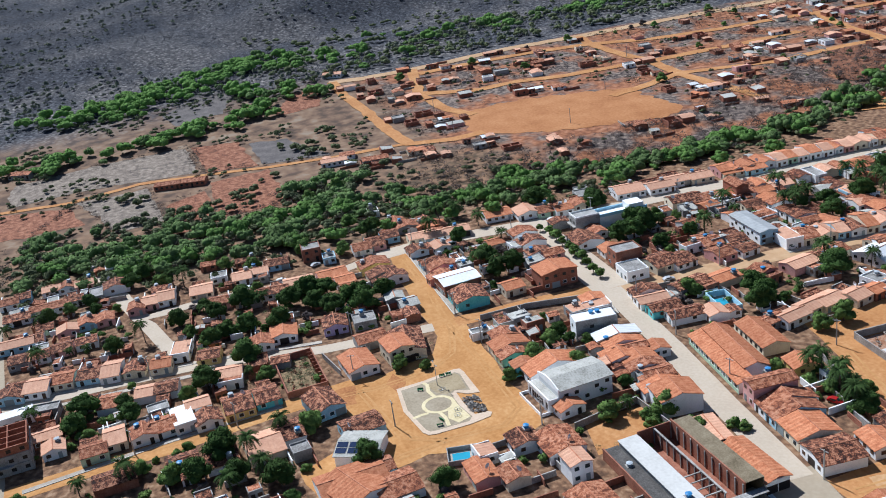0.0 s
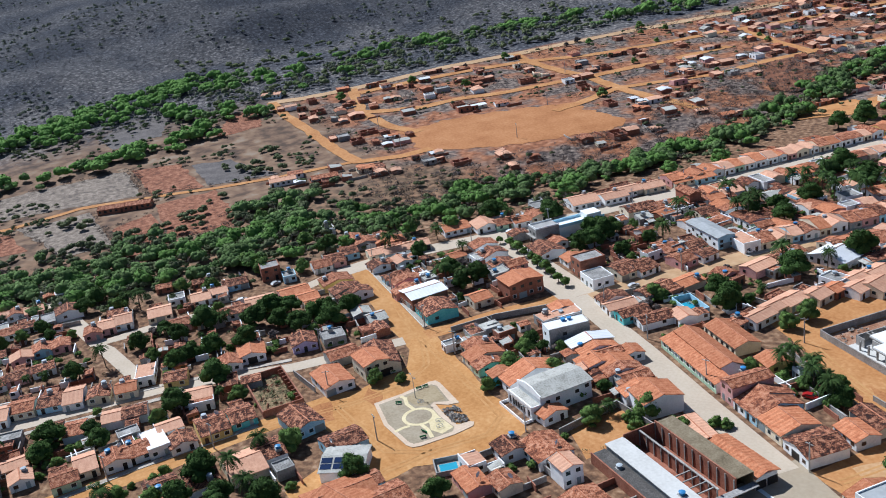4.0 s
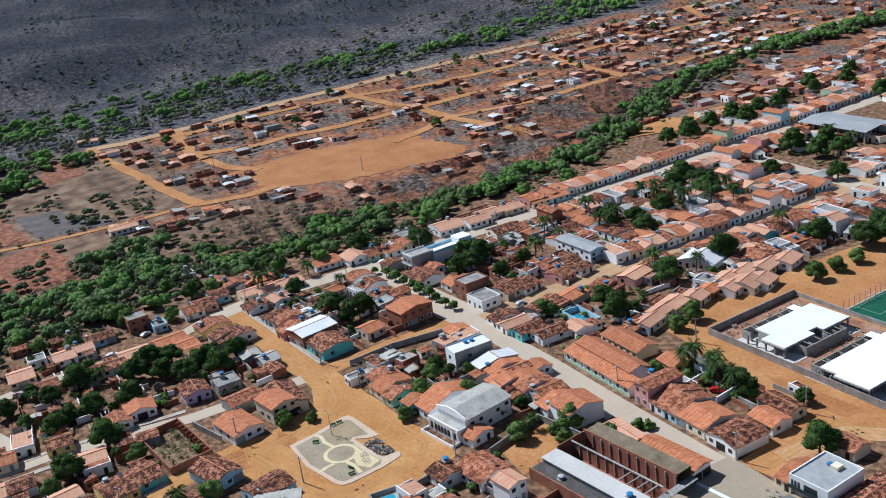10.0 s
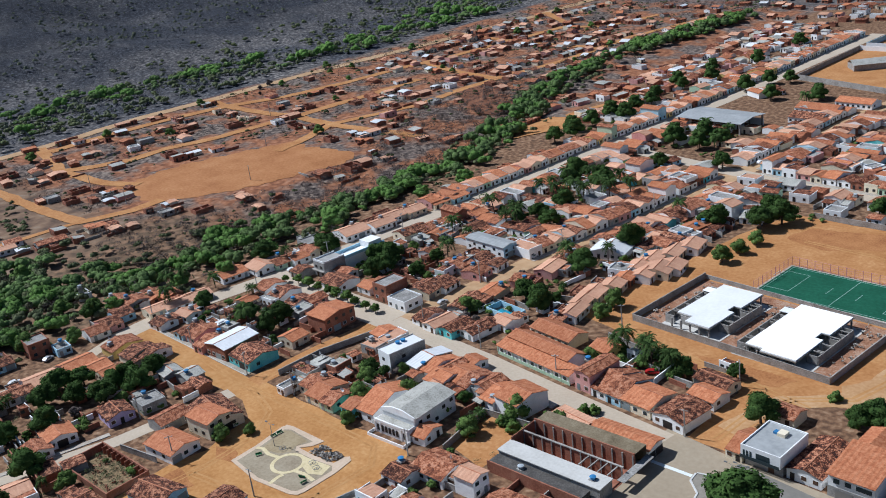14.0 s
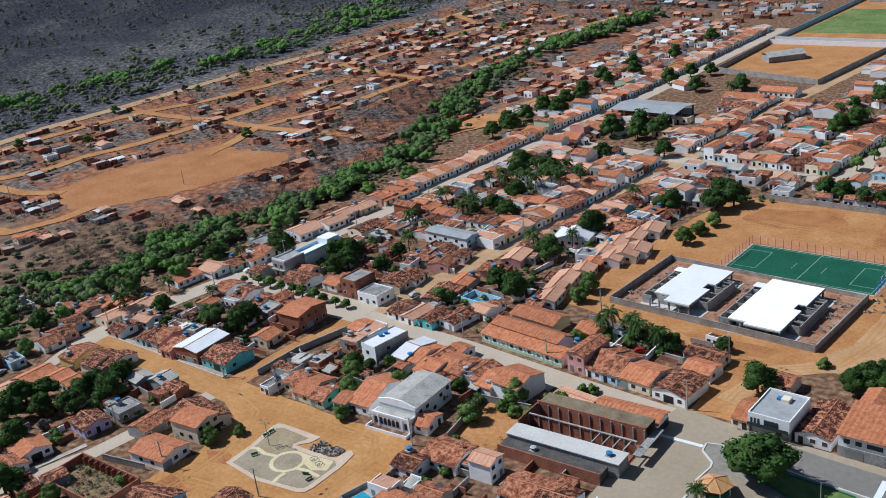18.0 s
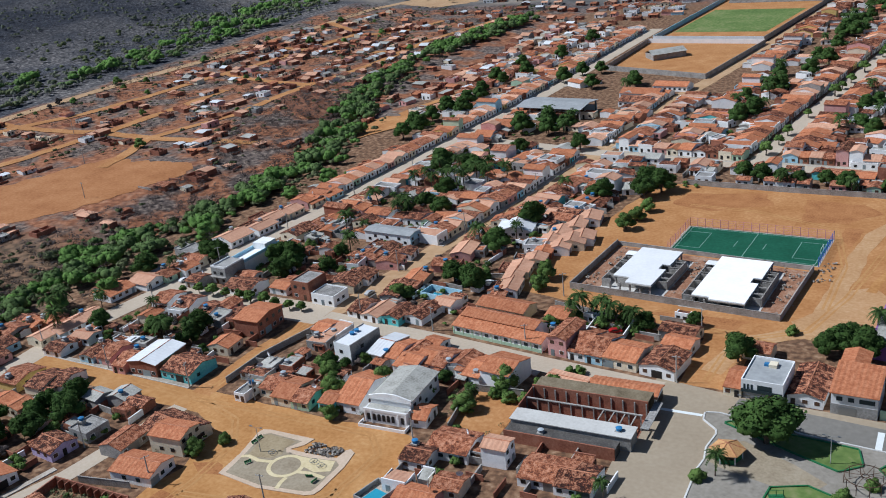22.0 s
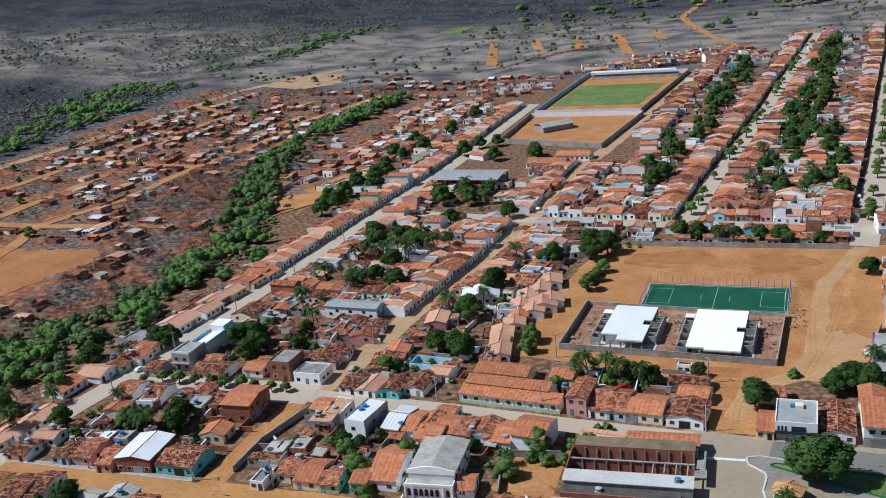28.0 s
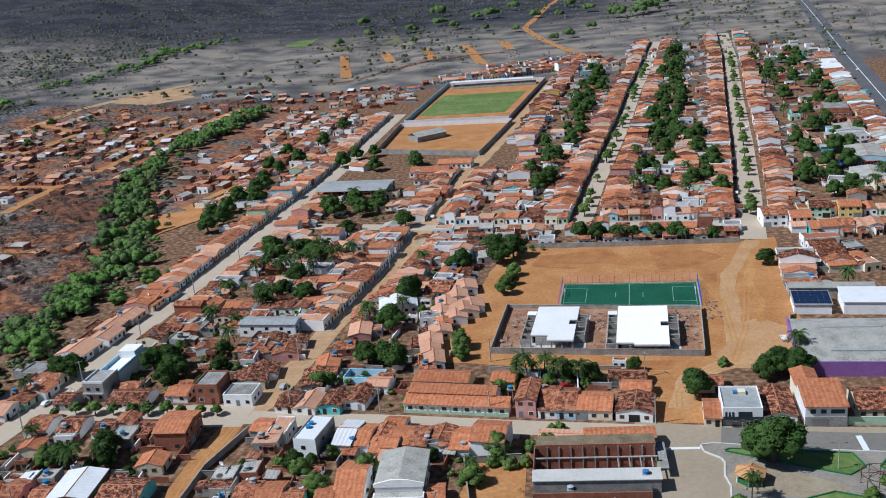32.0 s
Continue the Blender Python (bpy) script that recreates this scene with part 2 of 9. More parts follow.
ASPHALT_GREY = surface("grey_asphalt", [(0.150, 0.140, 0.122), (0.195, 0.182, 0.160), (0.25, 0.235, 0.21)], 0.12, 0.92, 0.03, 16, 0.9, 0.0)
TILE_TAN = surface("tan_kiosk_tiles", [(0.40, 0.20, 0.075), (0.52, 0.29, 0.12), (0.60, 0.37, 0.18)], 2.0, 0.85, 0.3, 5, 0.6, 0)
GREEN_PAINT = plain("green_paint", (0.03, 0.16, 0.06), 0.6)


def leafy(name, dark, light, dry=0.0):
    m = surface(name, [dark, tuple((a + b) / 2 for a, b in zip(dark, light)), light], 1.6, 0.9, 0, 6, 0.62, 0.22)
    m.node_tree.nodes["Principled BSDF"].inputs["Specular IOR Level"].default_value = 0.08
    return m


LEAF_MANGO = leafy("mango_leaves", (0.014, 0.034, 0.009), (0.074, 0.125, 0.030))
LEAF_GREEN = leafy("green_leaves", (0.038, 0.074, 0.018), (0.145, 0.215, 0.055))
LEAF_BRIGHT = leafy("bright_leaves", (0.050, 0.110, 0.023), (0.175, 0.290, 0.072))
LEAF_FAR = leafy("far_dry_twigs", (0.13, 0.12, 0.115), (0.30, 0.275, 0.255))
LEAF_CREEK = leafy("creek_leaves", (0.048, 0.086, 0.028), (0.172, 0.245, 0.085))
LEAF_PALM = leafy("palm_fronds", (0.020, 0.045, 0.012), (0.080, 0.125, 0.035))
LEAF_DRY = leafy("dry_twigs", (0.054, 0.042, 0.038), (0.165, 0.135, 0.120))
# Dry twig grey, tinted blue to carry the haze over the hill
LEAF_HAZE = leafy("pale_dry_twigs", (0.050, 0.052, 0.060), (0.25, 0.25, 0.265))
LEAF_STEM = leafy("bare_pale_stems", (0.10, 0.098, 0.105), (0.30, 0.285, 0.28))
LEAF_OLIVE = leafy("olive_leaves", (0.060, 0.072, 0.036), (0.170, 0.190, 0.090))
LEAF_BANK = leafy("bank_leaves", (0.058, 0.070, 0.036), (0.165, 0.188, 0.096))
LEAF_HILL = leafy("grey_olive_leaves", (0.070, 0.078, 0.056), (0.165, 0.178, 0.120))


# ---- mesh helpers ----
class Geo:
    """Vertices and faces that become one mesh."""

    def __init__(self):
        self.v, self.f = [], []

    def add(self, verts, faces):
        k = len(self.v)
        self.v += [tuple(p) for p in verts]
        self.f += [tuple(k + i for i in face) for face in faces]
        return self

    def box(self, x0, y0, z0, x1, y1, z1):
        v = [(x0, y0, z0), (x1, y0, z0), (x1, y1, z0), (x0, y1, z0), (x0, y0, z1), (x1, y0, z1), (x1, y1, z1), (x0, y1, z1)]
        return self.add(v, [(3, 2, 1, 0), (4, 5, 6, 7), (0, 1, 5, 4), (1, 2, 6, 5), (2, 3, 7, 6), (3, 0, 4, 7)])

    def tube(self, a, b, r0, r1, n=6, cap=True):
        a, b = Vector(a), Vector(b)
        q = (b - a).to_track_quat("Z", "Y")
        ring = [Vector((math.cos(i * math.tau / n), math.sin(i * math.tau / n), 0)) for i in range(n)]
        v = [a + q @ (p * r0) for p in ring] + [b + q @ (p * r1) for p in ring]
        f = [(i, (i + 1) % n, n + (i + 1) % n, n + i) for i in range(n)]
        if cap:
            f += [tuple(range(n - 1, -1, -1)), tuple(range(n, 2 * n))]
        return self.add(v, f)

    def slab(self, outline, z0, z1):
        n = len(outline)
        v = [(x, y, z0) for x, y in outline] + [(x, y, z1) for x, y in outline]
        f = [tuple(range(n - 1, -1, -1)), tuple(range(n, 2 * n))] + [(i, (i + 1) % n, n + (i + 1) % n, n + i) for i in range(n)]
        return self.add(v, f)

    def mesh(self, name, material, smooth=False):
        me = bpy.data.meshes.new(name)
        me.from_pydata(self.v, [], self.f)
        me.materials.append(material)
        if smooth:
            me.polygons.foreach_set("use_smooth", [True] * len(me.polygons))
        me.update()
        return me


def part(name, geo, material, parent, label="", smooth=False):
    ob = new(name, geo if isinstance(geo, bpy.types.Mesh) else geo.mesh(name, material, smooth))
    ob.parent = parent
    if label:
        ob["label"] = label
    return ob


def thing(name, m, label, category, group="", kind=""):
    ob = new(name)
    ob.matrix_world = m
    ob.empty_display_size = 0.5
    return tagged(ob, label, category, group, kind)


def solid(name, geo, material, label, category, kind="", smooth=False):
    return tagged(new(name, geo.mesh(name, material, smooth)), label, category, "", kind)


def place(x, y, facing=0.0, z=0.0):
    """A frame whose +y is the way into the plot; facing is the turn in degrees of the front from -y."""
    return pose(x, y, z, 0, 0, facing) @ UPRIGHT


rnd = random.Random(7)
UPRIGHT = Matrix.Diagonal((1, 1, 1 / PLAN, 1))  # heights are given in metres


# ---- ground ----
def rise(x, y):
    """Height of the land: level town, a shallow gully along the creek, slow rise to the hills in the west and far north-west."""
    west = min(max((-x - 190) / 160, 0), 1)
    z = 7 * west * west * (3 - 2 * west)
    d = x + 105 - 0.02 * y
    z -= 3.0 * math.exp(-(d / 22) ** 2) * min(max((y + 60) / 60, 0), 1)
    far = max(-x - 360, 0)
    if far:
        n = noise.noise(Vector((x * 0.0035, y * 0.0035, 0.3)))
        z += far * 0.10 * (1 + 0.8 * n) * min(far / 150, 1)
        z += 10 * noise.noise(Vector((x * 0.012, y * 0.012, 2))) * min(far / 120, 1)
    back = max(y - 1500, 0)
    if back:
        z += back * 0.06 * (1 + noise.noise(Vector((x * 0.002, y * 0.002, 5)))) * min(max((400 - x) / 600, 0), 1)
    return z


def land():
    xs = sorted({*range(-2400, -700, 100), *range(-700, -240, 16), *range(-240, -60, 8), *range(-60, 400, 30), *range(400, 3001, 200)})
    ys = sorted({*range(-1800, -300, 150), *range(-300, 520, 20), *range(520, 1500, 60), *range(1500, 4301, 200)})
    xs, ys = [-9000] + xs + [9000], [-9000] + ys + [12000]
    g = Geo()
    g.v = [(x, y, rise(x, y)) for y in ys for x in xs]
    w = len(xs)
    g.f = [(j * w + i, j * w + i + 1, (j + 1) * w + i + 1, (j + 1) * w + i) for j in range(len(ys) - 1) for i in range(w - 1)]
    m = bpy.data.materials.new("land")
    m.use_nodes = True
    n, l = m.node_tree.nodes, m.node_tree.links
    b = n["Principled BSDF"]
    b.inputs["Roughness"].default_value, b.inputs["Specular IOR Level"].default_value = 0.97, 0.1
    geo = n.new("ShaderNodeNewGeometry")
    plan = n.new("ShaderNodeVectorMath")
    plan.operation = "SCALE"
    plan.inputs["Scale"].default_value = 1 / PLAN
    l.new(geo.outputs["Position"], plan.inputs[0])
    here = plan.outputs[0]

    def tex(scale, detail=5):
        t = n.new("ShaderNodeTexNoise")
        t.inputs["Scale"].default_value, t.inputs["Detail"].default_value = scale, detail
        l.new(here, t.inputs["Vector"])
        return t.outputs["Fac"]

    def ramp(fac, stops):
        r = n.new("ShaderNodeValToRGB")
        e = r.color_ramp.elements
        e[0].position, e[0].color = stops[0][0], (*stops[0][1], 1)
        e[1].position, e[1].color = stops[-1][0], (*stops[-1][1], 1)
        for p, c in stops[1:-1]:
            e.new(p).color = (*c, 1)
        l.new(fac, r.inputs["Fac"])
        return r.outputs["Color"]

    def maths(op, a, c, d=None):
        k = n.new("ShaderNodeMath")
        k.operation = op
        for s, v in zip(k.inputs, (a, c, d)):
            if v is None:
                continue
            if isinstance(v, (int, float)):
                s.default_value = v
            else:
                l.new(v, s)
        return k.outputs[0]

    def blend(fac, a, c):
        k = n.new("ShaderNodeMix")
        k.data_type = "RGBA"
        l.new(fac, k.inputs["Factor"])
        l.new(a, k.inputs["A"])
        l.new(c, k.inputs["B"])
        return k.outputs["Result"]

    sep = n.new("ShaderNodeSeparateXYZ")
    l.new(here, sep.inputs[0])
    x, y = sep.outputs["X"], sep.outputs["Y"]
    # Cells paint pale bush tops and the shade between them
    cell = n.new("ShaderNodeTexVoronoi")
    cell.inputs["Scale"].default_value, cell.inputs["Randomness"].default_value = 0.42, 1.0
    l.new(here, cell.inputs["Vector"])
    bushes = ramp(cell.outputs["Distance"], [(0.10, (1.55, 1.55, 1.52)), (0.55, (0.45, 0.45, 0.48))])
    # Scrub greys deepened and blued: cloud shade and haze sit in the colour
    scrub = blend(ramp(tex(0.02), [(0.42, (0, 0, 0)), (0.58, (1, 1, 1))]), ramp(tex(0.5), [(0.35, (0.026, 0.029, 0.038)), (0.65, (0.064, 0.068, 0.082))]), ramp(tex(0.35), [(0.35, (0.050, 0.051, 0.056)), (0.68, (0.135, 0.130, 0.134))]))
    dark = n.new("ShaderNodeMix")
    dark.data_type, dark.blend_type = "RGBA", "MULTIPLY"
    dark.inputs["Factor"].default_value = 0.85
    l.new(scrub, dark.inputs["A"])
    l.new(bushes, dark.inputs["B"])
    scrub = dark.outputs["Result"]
    red = ramp(tex(0.35, 11), [(0.30, (0.13, 0.060, 0.036)), (0.44, (0.225, 0.095, 0.050)), (0.56, (0.31, 0.136, 0.070)), (0.70, (0.39, 0.21, 0.125))])
    town = ramp(tex(0.6, 10), [(0.34, (0.085, 0.050, 0.032)), (0.47, (0.155, 0.088, 0.052)), (0.57, (0.225, 0.132, 0.076)), (0.70, (0.33, 0.22, 0.14))])
    dry = ramp(tex(0.03, 12), [(0.34, (0.075, 0.072, 0.072)), (0.46, (0.150, 0.138, 0.125)), (0.56, (0.235, 0.205, 0.172)), (0.66, (0.29, 0.245, 0.195)), (0.78, (0.20, 0.118, 0.08))])
    vacant = ramp(tex(0.45, 12), [(0.36, (0.060, 0.048, 0.044)), (0.5, (0.135, 0.105, 0.090)), (0.64, (0.26, 0.205, 0.165))])
    red = blend(ramp(tex(0.055, 5), [(0.44, (0, 0, 0)), (0.56, (1, 1, 1))]), red, vacant)
    wob = maths("MULTIPLY", maths("SUBTRACT", tex(0.015), 0.5), 60)
    xw = maths("ADD", x, wob)

    def step(v, a, c):
        k = n.new("ShaderNodeMapRange")
        k.interpolation_type = "SMOOTHSTEP"
        l.new(v, k.inputs["Value"])
        k.inputs["From Min"].default_value, k.inputs["From Max"].default_value = a, c
        return k.outputs["Result"]

    settled = maths("MULTIPLY", step(x, -303, -297), step(y, 0, 8))
    settled = maths("MULTIPLY", settled, step(y, 520, 470))
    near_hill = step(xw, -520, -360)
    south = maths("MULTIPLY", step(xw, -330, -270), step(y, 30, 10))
    # Nearer slope: drier ground, its colour lightened as if clear of cloud shade
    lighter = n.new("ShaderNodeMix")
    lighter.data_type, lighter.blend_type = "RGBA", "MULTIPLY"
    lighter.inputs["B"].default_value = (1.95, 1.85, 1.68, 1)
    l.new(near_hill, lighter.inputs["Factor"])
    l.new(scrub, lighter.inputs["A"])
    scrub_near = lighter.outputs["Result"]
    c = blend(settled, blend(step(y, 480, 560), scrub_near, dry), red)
    valley = ramp(tex(0.14, 12), [(0.34, (0.085, 0.060, 0.045)), (0.46, (0.155, 0.100, 0.068)), (0.56, (0.215, 0.140, 0.090)), (0.70, (0.26, 0.20, 0.145))])
    c = blend(south, c, valley)
    c = blend(maths("MULTIPLY", step(x, -95, -85), step(y, 500, 470)), c, town)
    far_fields = maths("MULTIPLY", step(xw, -330, -250), step(y, 500, 540))
    c = blend(far_fields, c, dry)
    # Far plain takes the same scrub, its painted cloud shade and haze included
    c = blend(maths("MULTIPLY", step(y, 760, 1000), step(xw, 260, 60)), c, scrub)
    creek = maths("MULTIPLY", step(xw, -150, -130), step(xw, -72, -84))
    litter = ramp(tex(0.3, 8), [(0.36, (0.090, 0.066, 0.044)), (0.5, (0.185, 0.120, 0.075)), (0.66, (0.30, 0.180, 0.110))])
    c = blend(maths("MULTIPLY", creek, step(y, 60, 20)), c, litter)
    l.new(c, b.inputs["Base Color"])
    bp = n.new("ShaderNodeBump")
    bp.inputs["Strength"].default_value, bp.inputs["Distance"].default_value = 0.25, 0.4
    l.new(tex(0.5), bp.inputs["Height"])
    l.new(bp.outputs["Normal"], b.inputs["Normal"])
    solid("ground", g, m, "reddish bare earth with dry grey scrubland towards the hills", "ground", "structure", True)


land()


def along(points, spacing=4.0):
    """Points and directions at even steps along a polyline, softened at its bends."""
    pts = [Vector(p) for p in points]
    out = []
    for a, b in zip(pts, pts[1:]):
        k = max(1, round((b - a).length / spacing))
        out += [a.lerp(b, i / k) for i in range(k)]
    return out + [pts[-1]]


STREETS = []


def strip(name, points, width, material, label, category="road", z=0.03, wobble=0.0, spacing=6.0):
    STREETS.append((points, width))
    pts = along(points, spacing)
    g = Geo()
    for i, p in enumerate(pts):
        d = (pts[min(i + 1, len(pts) - 1)] - pts[max(i - 1, 0)]).normalized()
        s = Vector((d.y, -d.x))
        a, b = (width / 2 + wobble * noise.noise(Vector((p.x * 0.15, p.y * 0.15, k))) for k in (1.5, 7.5))
        for off in (-a, b):
            q = p + s * off
            g.v.append((q.x, q.y, rise(q.x, q.y) + z))
    g.f = [(2 * i, 2 * i + 1, 2 * i + 3, 2 * i + 2) for i in range(len(pts) - 1)]
    return solid(name, g, material, label, category, "structure")


def patch(name, outline, material, label, category="ground", z=0.02, wobble=1.2, n=4):
    """A sheet of earth with an uneven edge."""
    pts = along([*outline, outline[0]], n)[:-1]
    c = sum(pts, Vector((0, 0))) / len(pts)
    v = []
    for p in pts:
        q = p + (p - c).normalized() * wobble * noise.noise(Vector((p.x * 0.2, p.y * 0.2, 3)))
        v.append((q.x, q.y, rise(q.x, q.y) + z))
    g = Geo()
    g.add(v, [tuple(range(len(v)))])
    me = g.mesh(name, material)
    bm = bmesh.new()
    bm.from_mesh(me)
    bmesh.ops.triangulate(bm, faces=bm.faces[:])
    if n <= 3:
        bmesh.ops.subdivide_edges(bm, edges=bm.edges[:], cuts=5, use_grid_fill=True)
        for w in bm.verts:
            w.co.z = rise(w.co.x, w.co.y) + z
    bm.to_mesh(me)
    bm.free()
    for p in me.polygons:
        if p.normal.z < 0:
            p.flip()
    return tagged(new(name, me), label, category, "", "structure")


# streets of the town
strip("road", [(6, 8.6), (43, 4.8), (69, 1.2), (98, -2.2)], 6.4, CONCRETE_ROAD, "pale concrete-paved street with kerbs", z=0.07)
strip("road", [(-52, 10), (-20, 10.5), (6, 9.5)], 11.0, CONCRETE_ROAD, "wide pale paved boulevard with a planted middle", z=0.065)
patch("road", [(96, 2.5), (112, 0), (150, -2.5), (260, -4), (260, -14.4), (142, -13.4), (112, -9.2), (114.2, -14), (114, -60), (98, -60), (96, -6)], ASPHALT, "worn grey asphalt street and junction", "road", 0.06, 0.2, 6)
strip("road", [(113.5, -4.6), (128, -6.7), (144, -8.4), (260, -9.8)], 7.4, ASPHALT_GREY, "grey asphalt street beside the park", z=0.075)
ROAD_C = [(-57, -40), (-58, -25), (-55, -5), (-50, 20), (-46, 60), (-42, 95), (-38.5, 130), (-33, 190), (-27, 244), (-22, 345), (-19, 400)]
strip("road", ROAD_C, 7.6, CONCRETE_ROAD, "long straight pale concrete street", z=0.06)
strip("dirt_street", [(5, 10), (8.5, 17), (14.8, 67), (21, 100), (26.5, 132), (29, 156), (34, 199), (37.5, 242), (44, 280), (56.5, 366), (72, 490), (85, 560)], 7.2, DIRT_PALE, "unpaved sandy street between houses", z=0.045, wobble=0.5)
strip("dirt_street", [(3.5, 6), (1.5, -12), (0.5, -34)], 5.6, DIRT, "narrow unpaved lane with orange dirt", z=0.05, wobble=0.5)
strip("dirt_street", [(-60, -31), (-38, -34.5), (-20, -36), (4, -37), (24, -38)], 7.5, DIRT_WORN, "wide unpaved street leading to the square", z=0.03, wobble=0.5)
patch("dirt_square", [(2, -32), (34, -33.5), (57, -34), (61, -44), (55, -60), (60, -84), (48, -86), (40, -70), (22, -72), (15, -68), (17, -59), (14, -45), (0, -38)], DIRT_SAND, "open orange dirt round the paved square", "ground", 0.035, 1.0)
strip("dirt_street", [(18, -66), (19.5, -86), (22, -111), (22, -128), (24, -160)], 6.2, DIRT_SAND, "unpaved orange street between house rows", z=0.045, wobble=0.5)
strip("road", [(30, -149), (18, -149), (-31, -152), (-100, -157)], 6.6, ASPHALT, "pale paved street at the edge of the town", z=0.05)
strip("road", [(0, -40), (-4.5, -69), (-14.5, -98), (-17.5, -126), (-20, -153)], 4.6, CONCRETE_ROAD, "narrow paved street between house rows", z=0.058)
strip("road", [(-55, -112), (-106, -124)], 5.0, CONCRETE_ROAD, "short pale paved side street", z=0.047)
strip("road", [(-20, -104), (-55, -112), (-56.5, -92), (-51, -58), (-58, -38)], 4.4, CONCRETE_ROAD, "narrow paved street", z=0.052)
patch("dirt_lot", [(41, 39), (62, 34), (84, 27), (101, 23), (101, 2), (112, 1), (112, 18), (118, 29), (140, 30), (146, 88), (150, 128), (138, 124), (106, 124), (63, 127), (57, 104), (53, 75)], DIRT, "large bare orange dirt lot", "ground", 0.03, 1.0)
patch("pale_fan", [(117.6, 35.9), (121.9, 41.7), (124.6, 51.4), (128.6, 57.2), (133.4, 60.1), (136.1, 55.5), (138.8, 52.5), (136.7, 36.3), (128.3, 33.8), (126.4, 27.1), (121.1, 28.9)], DIRT_TRACK, "pale trodden sand where the lot opens to the street", "ground", 0.048, 1.6, 2)
strip("track", [(106, 8), (110, 24), (121, 31), (124, 41.7), (125.6, 55.8), (126.8, 71.4), (128.1, 83.4), (131.7, 98.3), (136.4, 110.1), (142.4, 125.1)], 4.6, DIRT_TRACK, "pale wheel-worn track across the lot", z=0.056, wobble=1.0, spacing=1)
strip("track", [(133, 56), (135.5, 70), (134.5, 84), (137, 100), (140, 112)], 2.6, DIRT_SAND, "pale side track across the lot", z=0.050, wobble=1.2, spacing=2)
for outline in ([(121.9, 97), (127, 96.5), (125, 83.5), (121, 87.5)], [(107.9, 119), (125, 117.5), (131, 110.5), (122, 101), (110, 99.7)], [(84, 33), (97, 34), (109, 33.5), (107, 29), (97, 27)], [(72, 118), (96, 122), (100, 112), (84, 104), (70, 108)], [(17.3, -56.5), (24.8, -55.5), (28, -58), (22, -60)], [(19, -67), (27, -68), (26, -75), (18, -72)]):
    patch("red_earth", outline, RED_STAIN, "darker red earth showing through the sand", "ground", 0.0535, 1.8, 2)
AVENUE_EAST = [(143, 126), (147, 154), (151.5, 184), (155, 209), (163.5, 270), (176, 368), (189, 465), (200, 545), (216, 690)]
AVENUE_WEST = [(86, 149), (88.5, 162), (94.5, 211), (103, 267), (113.5, 339), (124.5, 425), (137.5, 513), (158, 666)]
strip("road", AVENUE_EAST, 8.6, CONCRETE_ROAD, "broad pale paved street with clipped trees", z=0.05)
strip("road", AVENUE_WEST, 6.8, CONCRETE_ROAD, "broad pale paved street with clipped trees", z=0.05)
strip("road", [(-34, 170), (24, 158), (61, 151.5), (91, 149.3), (148, 144.4), (240, 137)], 7.0, CONCRETE_ROAD, "pale paved cross street", z=0.055)
strip("highway", [(205, 60), (232, 230), (250, 352), (277, 545), (322, 850), (400, 1400)], 14.0, HIGHWAY, "dark grey asphalt highway", z=0.05)
strip("highway_line", [(232, 230), (250, 352), (277, 545), (322, 850), (400, 1400)], 0.5, LINE, "white painted centre line", "road marking", z=0.09)
# wheel ruts on the bare earth
RUTS = ([(-50, -32.6), (-20, -34), (4, -36.4), (16, -40.5), (22, -49), (22.5, -62), (20, -84), (21, -110), (21.8, -140)], [(3, -36), (30, -36.2), (48, -36.4), (53, -42), (52, -54), (53, -66), (55, -82)], [(22, -66), (34, -64.5), (46, -63), (52, -55)],
        [(1.6, -30), (2.2, -12), (4.2, 4)], [(106, 4), (107, 16), (112, 26), (122, 32), (128, 52), (133, 80)], [(66, 36), (84, 31), (104, 27), (116, 24)], [(124, 44), (125, 70), (120, 96), (96, 106), (76, 108)])
for line in RUTS:
    for off in (-0.62, 0.62):
        pts = [Vector(p) for p in line]
        moved = []
        for i, p in enumerate(pts):
            d = (pts[min(i + 1, len(pts) - 1)] - pts[max(i - 1, 0)]).normalized()
            moved.append(tuple(p + Vector((d.y, -d.x)) * off))
        strip("wheel_rut", moved, 0.5, DIRT_RUT, "pale wheel rut worn into the orange dirt", z=0.059, wobble=0.22, spacing=1.5)
# far tracks and fields
strip("track", [(-206, -175), (-204, -164), (-196, -133), (-202, -105), (-194, -77), (-184, -50), (-178, -25), (-173, 8)], 3.4, DIRT, "orange dirt track through the fields", z=0.2, wobble=0.6, spacing=3)
strip("track", [(-303, 4), (-298, 23), (-296, 61), (-299, 111), (-294, 154), (-293, 193), (-288, 249), (-282, 299), (-277, 352), (-272, 411), (-270, 482), (-256, 530), (-225, 600)], 7.0, DIRT_PALE, "dirt road along the edge of the settlement", z=0.22, wobble=1.0, spacing=4)
patch("dirt_field", [(-203, 40), (-205, 66), (-199, 88), (-191, 108), (-182, 122), (-168, 119), (-140, 122), (-132, 118), (-131, 106), (-137, 88), (-143, 63), (-157, 45), (-168, 36)], DIRT_RED, "bare orange dirt football field", "ground", 0.10, 4.0, 3)
patch("cleared_ground", [(-264, 512), (-254, 562), (-221, 576), (-199, 529), (-222, 502)], DIRT_PALE, "cleared pale earth at the end of the settlement", "ground", 0.16, 4.0, 5)
patch("bare_bank", [(-105, 187), (-100, 202), (-78, 214), (-70, 186), (-84, 168)], DIRT, "bare orange earth on the creek bank", "ground", 0.3, 4.0, 3)
